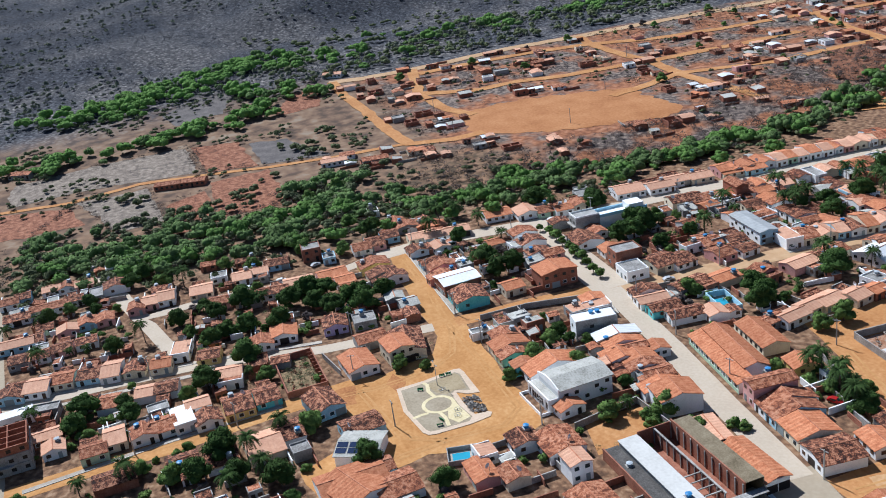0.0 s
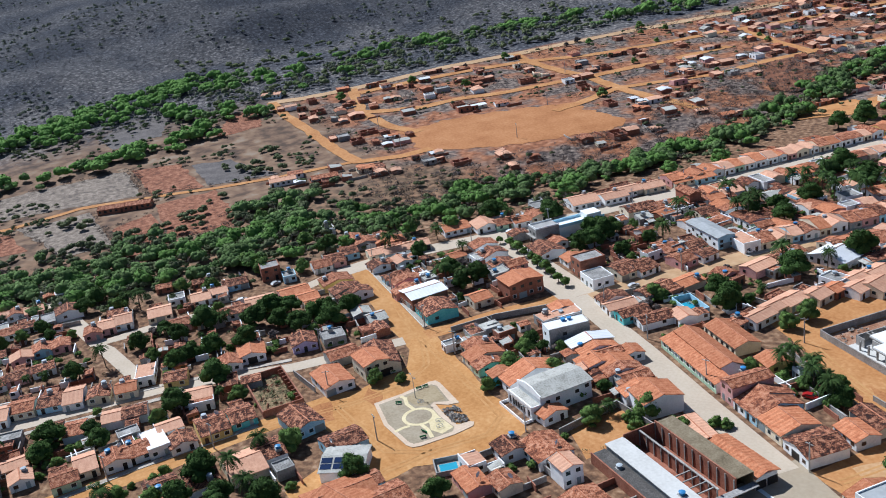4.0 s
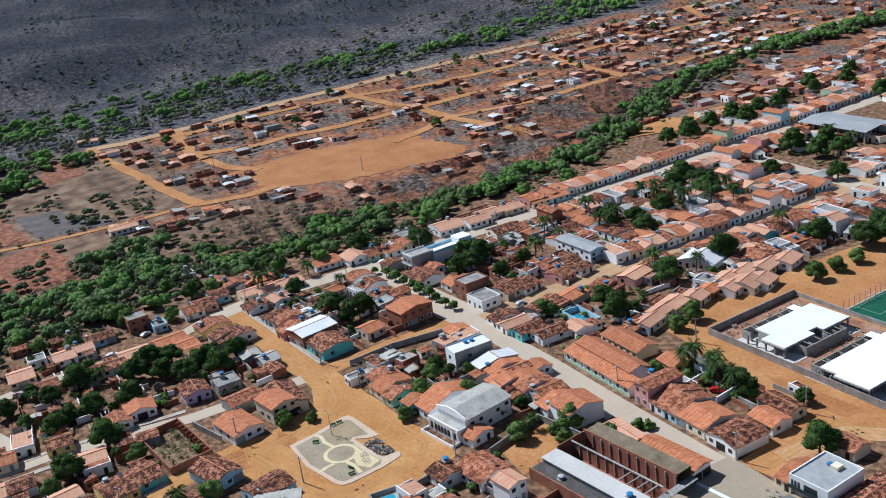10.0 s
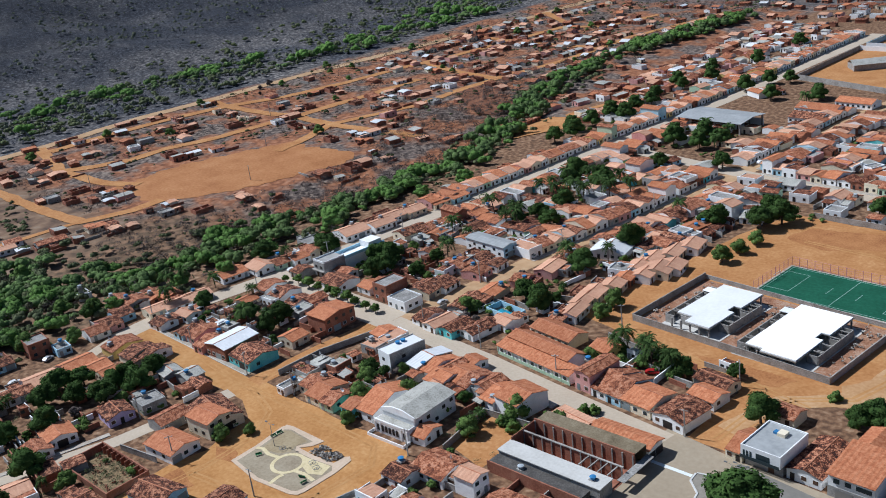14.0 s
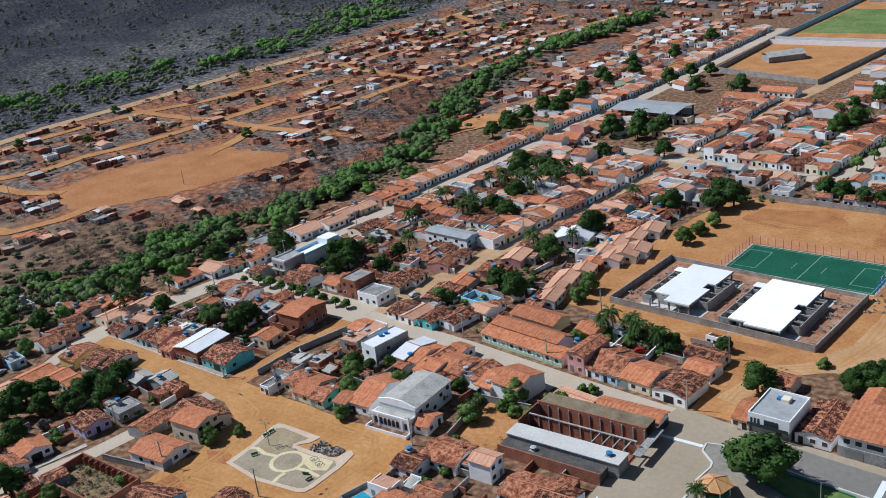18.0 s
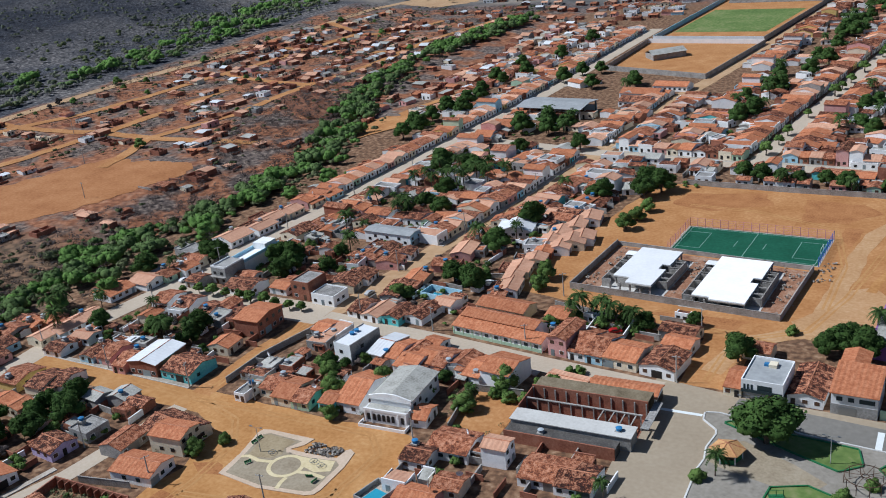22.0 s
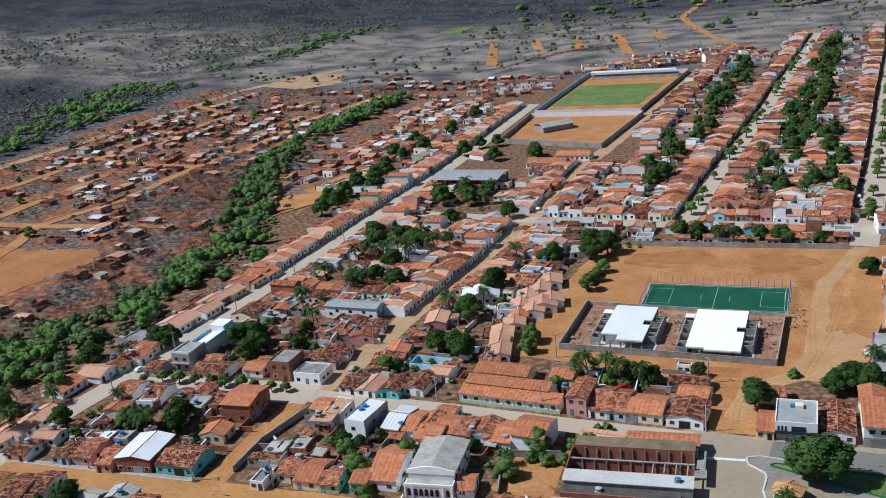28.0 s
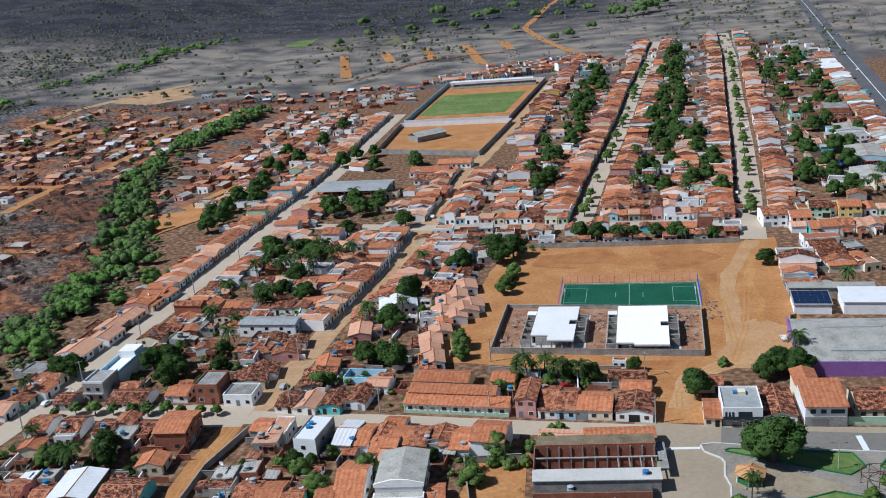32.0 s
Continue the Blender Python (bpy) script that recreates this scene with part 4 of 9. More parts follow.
def palm_meshes(seed, height=9.0):
    r = random.Random(seed)
    trunk, leaves = Geo(), Geo()
    lean = Vector((r.uniform(-0.8, 0.8), r.uniform(-0.8, 0.8), height))
    pts = [Vector((lean.x * t * t, lean.y * t * t, -0.3 + (height + 0.3) * t)) for t in (0, 0.35, 0.7, 1)]
    for i in range(3):
        trunk.tube(pts[i], pts[i + 1], 0.2 - 0.03 * i, 0.17 - 0.03 * i, 7)
    for i in range(34):
        a, up = i * 2.4 + r.uniform(-0.2, 0.2), r.uniform(-0.2, 1.5)
        out = Vector((math.cos(a), math.sin(a), 0))
        side = Vector((-out.y, out.x, 0))
        prev = pts[3]
        n, length = 5, r.uniform(3.0, 4.3)
        for k in range(n):
            t0, t1 = k / n, (k + 1) / n
            p0 = pts[3] + out * length * t0 * (0.9 - 0.15 * t0) + Vector((0, 0, length * (up * t0 * 0.6 - t0 * t0 * 0.75)))
            p1 = pts[3] + out * length * t1 * (0.9 - 0.15 * t1) + Vector((0, 0, length * (up * t1 * 0.6 - t1 * t1 * 0.75)))
            wd = 0.46 * (1 - 0.75 * abs(t0 - 0.35))
            for s in (-1, 1):
                for h in (0, 1):
                    q0 = p0.lerp(p1, h * 0.5)
                    q1 = p0.lerp(p1, h * 0.5 + 0.34)
                    leaves.add([q0, q1, q1 + side * s * wd + out * 0.25 - Vector((0, 0, 0.3)), q0 + side * s * wd + out * 0.2 - Vector((0, 0, 0.32))], [(0, 1, 2, 3)])
    return trunk.mesh("trunk", BARK), leaves.mesh("crown", LEAF_PALM)


TREES = {
    "mango": [broadleaf(LEAF_MANGO, 10 + i, 8.0, 4.4, 2100, 0.27) for i in range(4)],
    "green": [broadleaf(LEAF_GREEN, 20 + i, 6.5, 3.8, 1800, 0.18) for i in range(4)],
    "bright": [broadleaf(LEAF_BRIGHT, 30 + i, 6.0, 3.9, 1500, 0.19, 0.6) for i in range(3)],
    "clipped": [broadleaf(LEAF_GREEN, 40 + i, 3.4, 1.7, 520, 0.15, 0.7) for i in range(2)],
    "palm": [palm_meshes(50 + i, 5.6 + i) for i in range(3)],
    "shrub": [broadleaf(LEAF_GREEN, 60 + i, 2.8, 2.0, 480, 0.15, 0.8) for i in range(3)],
    "dry": [broadleaf(LEAF_DRY, 70 + i, 4.2, 2.6, 420, 0.2, 0.7) for i in range(2)],
}
TREE_LABELS = {"mango": "dense dark-green mango tree", "green": "leafy green shade tree", "bright": "bright green spreading thorn tree", "clipped": "small clipped street tree with a round crown",
               "palm": "tall coconut palm with drooping fronds", "shrub": "low leafy green shrub", "dry": "leafless grey-brown dry bush"}


FAR_CROWNS = {"mango": broadleaf(LEAF_MANGO, 80, 8.0, 4.4, 420, 0.32), "green": broadleaf(LEAF_GREEN, 81, 6.5, 3.8, 420, 0.28), "bright": broadleaf(LEAF_BRIGHT, 82, 6.0, 3.9, 420, 0.28, 0.6), "clipped": broadleaf(LEAF_GREEN, 83, 3.4, 1.7, 240, 0.2, 0.7),
              "palm": palm_meshes(84, 6.5), "shrub": broadleaf(LEAF_GREEN, 85, 2.8, 2.0, 240, 0.2, 0.8), "dry": broadleaf(LEAF_DRY, 86, 4.2, 2.6, 420, 0.2, 0.7)}
FAR_TREES = {k: [] for k in FAR_CROWNS}
FAR_TREE_NAMES = {"mango": "distant_mango_trees", "green": "distant_shade_trees", "bright": "distant_thorn_trees", "clipped": "distant_street_trees", "palm": "distant_palms", "shrub": "distant_shrubs", "dry": "distant_dry_bushes"}


def far_trees_done():
    """The trees of the outer blocks, joined kind by kind."""
    stems = Geo()
    for kind, spots in FAR_TREES.items():
        if not spots:
            continue
        me = FAR_CROWNS[kind][1]
        co = np.empty(len(me.vertices) * 3, np.float32)
        me.vertices.foreach_get("co", co)
        fi = np.empty(len(me.loops), np.int32)
        me.loops.foreach_get("vertex_index", fi)
        co, fi = co.reshape(-1, 3), fi.reshape(-1, 4)
        vs, fs = [], []
        for i, (x, y, s, a) in enumerate(spots):
            turn = np.array([[math.cos(a), math.sin(a), 0], [-math.sin(a), math.cos(a), 0], [0, 0, 1]])
            vs.append(co @ turn * s + (x, y, rise(x, y)))
            fs.append(fi + i * len(co))
            stems.tube((x, y, rise(x, y) - 0.3), (x, y, rise(x, y) + s * (5.5 if kind in ("mango", "palm") else 3.0 if kind != "clipped" else 1.8)), 0.2 * s, 0.14 * s, 5, False)
        tagged(new(FAR_TREE_NAMES[kind], cloud_mesh(FAR_TREE_NAMES[kind], np.concatenate(vs), np.concatenate(fs), me.materials[0])), TREE_LABELS[kind] + "s in the outer gardens", "trees", "", "stuff")
    solid("distant_tree_trunks", stems, BARK, "brown trunks of the trees in the outer gardens", "tree trunks", "stuff")


def tree(kind, x, y, scale=1.0, label=""):
    if y > 168 or x < -130:
        FAR_TREES[kind].append((x, y, scale, rnd.uniform(0, math.tau)))
        return None
    trunk, crown = TREES[kind][rnd.randrange(len(TREES[kind]))]
    ob = thing({"palm": "palm_tree", "shrub": "shrub", "dry": "dry_bush"}.get(kind, "tree"), pose(x, y, rise(x, y), 0, 0, rnd.uniform(0, 360)) @ Matrix.Diagonal((scale * rnd.uniform(0.9, 1.1), scale * rnd.uniform(0.9, 1.1), scale, 1)),
               label or TREE_LABELS[kind], "palm" if kind == "palm" else "tree", TREE_LABELS[kind] + "s")
    part("trunk", trunk, None, ob)
    part("crown", crown, None, ob)
    return ob


def thicket(name, spots, material, label, leaf=0.5, per=60, seed=1, squash=0.75, core=0):
    """A wood or scrub of many bushes at spots (x, y, radius), joined as one."""
    r = np.random.RandomState(seed)
    vs, fs, k = [], [], 0
    shapes = []
    for i in range(6):
        lumps = [(0, 0, 0.75, 0.62, squash)] + [(0.55 * math.cos(a), 0.55 * math.sin(a), 0.55 + 0.3 * r.rand(), 0.36 + 0.2 * r.rand(), squash) for a in r.rand(5) * math.tau]
        v, f = leaf_cloud(lumps, max(per, 1), leaf, seed * 10 + i)
        if core:
            cv, cf = crown_core(lumps[:core], seed * 10 + i, 5 if core < 4 else 6, (0.45, 1.1, 1.8) if core < 4 else (0.22, 0.85, 1.5, 2.15))
            v, f = np.concatenate([v, cv]), np.concatenate([f, cf + len(v)])
        shapes.append((v, f))
    for i, (x, y, rad) in enumerate(spots):
        v, f = shapes[i % 6]
        a = r.rand() * math.tau
        c, s = math.cos(a), math.sin(a)
        w = v @ np.array([[c, s, 0], [-s, c, 0], [0, 0, 0.8 + 0.4 * r.rand()]]) * rad
        vs.append(w + (x, y, rise(x, y)))
        fs.append(f + k)
        k += len(v)
    me = cloud_mesh(name, np.concatenate(vs), np.concatenate(fs), material)
    return tagged(new(name, me), label, "vegetation", "", "stuff")


def scatter(n, xr, yr, keep, rr, seed):
    r = random.Random(seed)
    out = []
    while len(out) < n:
        x, y = r.uniform(*xr), r.uniform(*yr)
        if keep(x, y, r):
            out.append((x, y, r.uniform(*rr)))
    return out


def near_line(x, y, line):
    best = 1e9
    for (x0, y0), (x1, y1) in zip(line, line[1:]):
        t = min(max(((x - x0) * (x1 - x0) + (y - y0) * (y1 - y0)) / ((x1 - x0) ** 2 + (y1 - y0) ** 2), 0), 1)
        best = min(best, math.hypot(x - x0 - t * (x1 - x0), y - y0 - t * (y1 - y0)))
    return best


def creek_x(y):
    pts = [(-170, -120), (-120, -108), (-60, -100), (0, -98), (40, -90), (80, -80), (128, -79), (173, -97), (232, -119), (281, -132), (331, -134), (430, -124), (600, -112)]
    for (y0, x0), (y1, x1) in zip(pts, pts[1:]):
        if y <= y1:
            return x0 + (x1 - x0) * (y - y0) / (y1 - y0)
    return pts[-1][1]


def half_width(y):
    return 11 if y > 180 else 14 if y > 60 else 24 if y > -40 else 25


def grove(x, y, k):
    return noise.noise(Vector((x * 0.05, y * 0.05, k)))


thicket("creek_trees", scatter(250, (-175, -55), (-190, 450), lambda x, y, r: abs(x - creek_x(y)) < half_width(y) * r.uniform(0.2, 1) and grove(x, y, 2) > (0.05 if y < 40 else -0.2), (2.2, 4.6), 3), LEAF_CREEK, "green trees crowding the creek bed", 0.085, 150, 3, 0.8, 6)
thicket("creek_bright_trees", scatter(300, (-175, -55), (-190, 450), lambda x, y, r: abs(x - creek_x(y) + 1) < half_width(y) * r.uniform(0.1, 1) and grove(x, y, 7) > (0.12 if y < 40 else -0.15), (1.8, 4.4), 4), LEAF_BRIGHT, "bright green trees along the creek", 0.085, 140, 4, 0.8, 6)
thicket("creek_olive_bushes", scatter(760, (-175, -60), (-190, 300), lambda x, y, r: abs(x - creek_x(y)) < (40 if y < 60 else 19) * r.uniform(0.2, 1), (1.0, 2.8), 26), LEAF_OLIVE, "olive bushes crowding the creek bed", 0.10, 60, 26, 0.75, 3)
thicket("bank_trees", scatter(160, (-180, -80), (-150, -14), lambda x, y, r: creek_x(y) - (44 if y > -60 else 36) < x < creek_x(y) + 19 and near_line(x, y, [(-181, -65), (-135, -66)]) > 15 and grove(x, y, 5) > -0.35, (1.6, 4.0), 44), LEAF_CREEK, "dense green trees on the creek banks below the town", 0.09, 130, 44, 0.8, 6)
thicket("bank_thorns", scatter(300, (-180, -80), (-150, -10), lambda x, y, r: creek_x(y) - 46 < x < creek_x(y) + 20 and near_line(x, y, [(-181, -65), (-135, -66)]) > 13, (1.2, 2.8), 45), LEAF_BANK, "grey-green thorn trees on the creek banks", 0.10, 70, 45, 0.8, 4)
thicket("creek_dry_bushes", scatter(620, (-200, -55), (-190, 460), lambda x, y, r: abs(x - creek_x(y) + 10) < half_width(y) * r.uniform(0.3, 2.0 if y > 0 else 1.3), (1.2, 2.8), 5), LEAF_DRY, "leafless grey bushes on the creek bank", 0.085, 90, 5)


HOLLOWS = [([(-269, -167), (-250, -140), (-257, -109), (-260, -83), (-261, -57), (-277, -35)], 13), ([(-332, -130), (-329, -107), (-349, -85), (-375, -63), (-382, -34), (-362, 12)], 26), ([(-319, -54), (-300, -32)], 19), ([(-378, -28), (-361, 12)], 14),
           ([(-345, 50), (-322, 28)], 7), ([(-381, 48), (-345, 66), (-378, 112), (-356, 131), (-360, 171), (-358, 210), (-330, 233), (-324, 288), (-331, 337), (-322, 400)], 22), ([(-283, -8), (-282, 2)], 5), ([(-353, 387), (-380, 514)], 16), ([(-380, 514), (-340, 490)], 20), ([(-340, 600), (-316, 650), (-322, 780), (-300, 900)], 18)]


def hollow(x, y, r):
    return any(near_line(x, y, line) < w * r.uniform(0.1, 1.1) for line, w in HOLLOWS) and noise.noise(Vector((x * 0.03, y * 0.03, 9))) > -0.28


thicket("hillside_green_trees", scatter(420, (-520, -230), (-170, 920), lambda x, y, r: hollow(x, y, r) and (y < 60 or grove(x, y, 4) > 0.1), (2.4, 5.4), 7), LEAF_BRIGHT, "bright green trees in the hollow below the hill", 0.09, 90, 7, 0.8, 6)
thicket("hillside_dark_trees", scatter(330, (-520, -230), (-170, 920), hollow, (1.8, 4.0), 8), LEAF_CREEK, "green trees in the hollow below the hill", 0.09, 80, 8, 0.8, 6)
thicket("hillside_scrub", scatter(27000, (-1000, -310), (-420, 950), lambda x, y, r: r.random() < math.exp((x + 310) / 260) * (0.5 + 0.5 * (noise.noise(Vector((x * 0.01, y * 0.01, 3))) > -0.1)), (0.9, 2.3), 9), LEAF_HAZE, "grey leafless thorn scrub on the hillside", 0.15, 16, 9, 0.75)
thicket("hillside_stems", scatter(9000, (-700, -310), (-300, 620), lambda x, y, r: noise.noise(Vector((x * 0.012, y * 0.012, 3))) > -0.25, (1.0, 2.4), 31), LEAF_STEM, "pale bare stems of the thorn scrub on the hillside", 0.13, 12, 31, 1.2)
thicket("hillside_olive_scrub", scatter(3400, (-900, -312), (-420, 1000), lambda x, y, r: r.random() < math.exp((x + 312) / 300) and noise.noise(Vector((x * 0.008, y * 0.008, 6))) > -0.02, (1.3, 3.0), 10), LEAF_HILL, "olive thorn bushes on the hillside", 0.13, 14, 10, 0.9, 2)
thicket("edge_olive_trees", scatter(800, (-460, -310), (-20, 520), lambda x, y, r: r.random() < math.exp((x + 312) / 70) and grove(x, y, 6) > -0.15, (1.2, 3.2), 33), LEAF_OLIVE, "olive thorn trees beside the road at the foot of the hill", 0.10, 50, 33, 0.8, 4)
thicket("plain_trees", [(-3, 998, 11), (-21, 996, 9), (-38, 904, 8), (47, 960, 9), (74, 945, 8), (136, 891, 12), (171, 923, 14), (160, 905, 11), (86, 740, 7), (71, 728, 6), (33, 830, 6), (107, 800, 6), (-60, 960, 10), (-90, 930, 9), (110, 985, 10), (-130, 880, 9), (20, 1080, 12), (90, 1060, 11), (-80, 1100, 12), (190, 980, 12), (-160, 1010, 10), (-150, 820, 7), (-70, 800, 6), (0, 860, 6)], LEAF_CREEK, "large green trees standing over the far plain", 0.10, 160, 41, 0.8, 6)
thicket("far_scrub", scatter(2400, (-700, 500), (520, 1900), lambda x, y, r: noise.noise(Vector((x * 0.006, y * 0.006, 1))) > -0.1, (1.8, 4.4), 11), LEAF_OLIVE, "scattered bushes over the far dry plain", 0.2, 5, 11, 0.8, 1)
thicket("far_dry_scrub", scatter(3600, (-700, 500), (540, 1900), lambda x, y, r: True, (2.0, 4.0), 12), LEAF_FAR, "grey scrub over the far dry plain", 0.2, 14, 12)


def clear_of_streets(x, y, gap=5.5):
    return not (-207 < x < -128 and 34 < y < 124) and all(near_line(x, y, line) > gap for line in OUTER_TRACKS) and x > -291


thicket("settlement_dry_bushes", scatter(5200, (-295, -118), (10, 500), lambda x, y, r: noise.noise(Vector((x * 0.03, y * 0.03, 8))) > -0.1 and clear_of_streets(x, y), (0.5, 1.5), 13), LEAF_DRY, "grey dry bushes on the vacant plots", 0.12, 40, 13)
thicket("settlement_green_bushes", scatter(520, (-295, -118), (10, 500), lambda x, y, r: clear_of_streets(x, y), (0.8, 2.0), 14), LEAF_OLIVE, "olive bushes on the vacant plots", 0.11, 40, 14, 0.75, 3)
thicket("bank_scrub", scatter(1000, (-165, -90), (-5, 260), lambda x, y, r: creek_x(y) - 60 < x < creek_x(y) - 8 and not (-207 < x < -129 and 34 < y < 124), (0.8, 2.4), 15), LEAF_DRY, "dense brown scrub on the slope above the creek", 0.10, 70, 15)

# hedges and bushes between the fields of the valley
HEDGES = [[(-243, -123), (-242, -81), (-199, -79)], [(-240, -78), (-197, -76), (-192, -55)], [(-196, -130), (-143, -116)], [(-143, -98), (-163, -96), (-171, -80)], [(-131, -51), (-132, -79), (-123, -97)], [(-162, -147), (-188, -133)], [(-191, -54), (-181, -24)], [(-194, -102), (-143, -98)]]
thicket("field_hedges", scatter(420, (-260, -115), (-165, -15), lambda x, y, r: any(near_line(x, y, line) < 1.6 for line in HEDGES), (0.5, 1.3), 16), LEAF_DRY, "dry hedges along the field edges", 0.13, 40, 16)
thicket("field_trees", scatter(80, (-245, -115), (-165, 5), lambda x, y, r: x > -190 and noise.noise(Vector((x * 0.03, y * 0.03, 5))) > 0.12 or (near_line(x, y, [(-208, -34), (-195, -28)]) < 8 or near_line(x, y, [(-222, -20), (-190, -8)]) < 7), (1.2, 2.8), 17), LEAF_OLIVE, "olive thorn trees in the dry fields", 0.09, 110, 17, 0.75, 6)

def yard(x, y, r):
    return noise.noise(Vector((x * 0.05, y * 0.05, 11))) > -0.05 and all(near_line(x, y, line) > width / 2 + 2.5 for line, width in STREETS if width > 2) and not (14 < x < 62 and -88 < y < -33) and not (46 < x < 150 and 0 < y < 122)


thicket("yard_shrubs", scatter(520, (-58, 78), (-146, 210), yard, (0.7, 1.7), 18), LEAF_GREEN, "green shrubs and small trees in the back yards", 0.12, 60, 18, 0.75, 4)
thicket("yard_weeds", scatter(420, (-58, 78), (-146, 210), yard, (0.5, 1.2), 19), LEAF_OLIVE, "olive weeds in the back yards", 0.12, 50, 19)

thicket("valley_scrub", scatter(360, (-335, -185), (-175, 4), lambda x, y, r: noise.noise(Vector((x * 0.035, y * 0.035, 12))) > 0.0 and near_line(x, y, [(-240, -125), (-225, -80), (-205, -45)]) > 16, (0.9, 2.4), 20), LEAF_OLIVE, "olive scrub over the valley floor", 0.12, 30, 24, 0.75, 3)

# ---- town rows ----
def dish(x, y, z, turn):
    """A satellite dish on a short mast fixed above the roof."""
    ob = thing("satellite_dish", place(x, y, turn, rise(x, y)), "round grey satellite dish on a thin mast", "satellite dish", "satellite dishes")
    part("mast", Geo().tube((0, 0, -0.2), (0, 0, z), 0.05, 0.04, 6), METAL, ob)
    g = Geo()
    rings = [(0.0, 0.0), (0.35, 0.06), (0.7, 0.25)]
    for r, k in rings:
        for i in range(12):
            a = i * math.tau / 12
            g.v.append((r * math.cos(a), -0.25 - k * 0.8, z + r * math.sin(a)))
    g.f = [(j * 12 + i, j * 12 + (i + 1) % 12, j * 12 + 12 + (i + 1) % 12, j * 12 + 12 + i) for j in range(2) for i in range(12)]
    part("bowl", g, SHEET_WHITE, ob)
    part("feed_arm", Geo().tube((0, -0.25, z), (0, -0.95, z + 0.1), 0.025, 0.02, 5), METAL, ob)


def homes(spots):
    """Houses that stand one by one: place of the front's middle, way it faces, width, depth, shape, roof, colour and storeys."""
    for x, y, facing, w, d, style, tiles, color, *storeys in spots:
        floors = storeys[0] if storeys else 1
        z = rise(x, y)
        facing += rnd.uniform(-2, 2)
        pitch = rnd.uniform(0.30, 0.38) if style == "side" else rnd.uniform(0.36, 0.46)
        house(x, y, facing, w, d, rnd.uniform(2.4, 2.95), tiles, color, style, 2 if x < -55 else 3, pitch, floors, z=z)
        a = math.radians(facing)
        back, along_ = Vector((-math.sin(a), math.cos(a))), Vector((math.cos(a), math.sin(a)))
        rear = Vector((x, y)) + back * d
        if rnd.random() < 0.5 and d < 9:
            w2, d2 = w * rnd.uniform(0.4, 0.8), rnd.uniform(2.2, 3.6)
            o = rear + back * (d2 + 0.1) + along_ * w * rnd.uniform(-0.15, 0.15)
            house(o.x, o.y, facing + 180, w2, d2, 2.3, rnd.choice(("old", "mid", "grey", "old")), rnd.choice(("cement grey", "white", "bare brick")), rnd.choice(("side", "shed")), 2, 0.28, name="outbuilding", z=z)
        if rnd.random() < 0.35:
            q = rear - back * 1.4 + along_ * w * rnd.uniform(-0.3, 0.3)
            water_tank(q.x, q.y, rnd.uniform(3.4, 4.4), rnd.random() < 0.45)
        if rnd.random() < 0.16:
            q = rear - back * d * 0.3 + along_ * w * 0.3
            dish(q.x, q.y, 5.0, rnd.uniform(-60, 60))
        if rnd.random() < 0.7:
            c = rear + along_ * w * 0.48 * rnd.choice((-1, 1))
            yard_wall(c, c + back * rnd.uniform(3.5, 6), rnd.uniform(1.6, 2.1), rnd.choice((CEMENT, WALL["bare brick"], CEMENT, WALL["white"])))


ORANGE = ("new", "pink", "new", "mid", "pink", "new")
MIX = ("old", "mid", "new", "pink", "new", "mid", "pink", "old", "new")
# along the paved street
row([(71, -3.8), (30, 0.8)], 4.8, 10, 3, ("new", "mid", "new", "mid"), ["white", "cream", "white", "pink"], styles=["side", "gable", "side"], tall=0, skip=[(34, 0.5, 3.2), (66, -3.2, 5.5)])
row([(20, 2.2), (9, 3.6)], 4.8, 9, 2, ("pink", "new"), ["cement grey", "white"])
# the sandy street to the north
row([(13, 60), (20, 103)], 5.0, 11, 2, MIX)
row([(20, 103), (23, 128), (24.5, 152)], 5.0, 11, 1, MIX)
row([(41, 240), (33.5, 163)], 5.0, 11, 1, MIX)
row([(33.5, 140), (27, 100), (22.5, 78)], 5.0, 10, 2, MIX)
row([(28, 165), (32.5, 238)], 5.0, 10, 1, MIX, pavement=False)
row([(60, 262), (53, 168)], 5.0, 11, 1, MIX, pavement=False, gap=0.3)
row([(44, 120), (38, 82)], 5.6, 8, 2, MIX, pavement=False, yards=0.8)
# the long concrete street
ROW_W = [(-61, -2), (-55, 20), (-50.5, 60), (-46.5, 95), (-43, 130), (-37.5, 190), (-31.5, 244), (-26.5, 345), (-24, 395)]
row([(-48.2, 80), (-46.5, 95)], 5.0, 8.5, 2, ORANGE, tall=0, yards=0.4)
row(ROW_W[3:6], 5.0, 10.5, 1.6, ORANGE, tall=0.02, yards=0.4)
row(ROW_W[5:], 5.0, 10.5, 1, ORANGE, tall=0.02, yards=0.4)
row([(-15, 270), (-22.5, 257)], 5.0, 10, 1, MIX)
row([(-26, 190), (-31.5, 130), (-35, 95)], 5.0, 10.5, 1, MIX)
row([(-35, 95), (-37.5, 72)], 5.0, 10.5, 2, MIX)
row([(-24, 222), (-26, 192)], 5.0, 10.5, 1, MIX)
for y in (75, 97, 118, 140):
    row([(-30 + 0.1 * y, y), (-4 + 0.15 * y, y - 3)], 6.0, 8, 1, MIX, pavement=False, gap=0.6, yards=0.2, skip=[(2, 52, 14)])
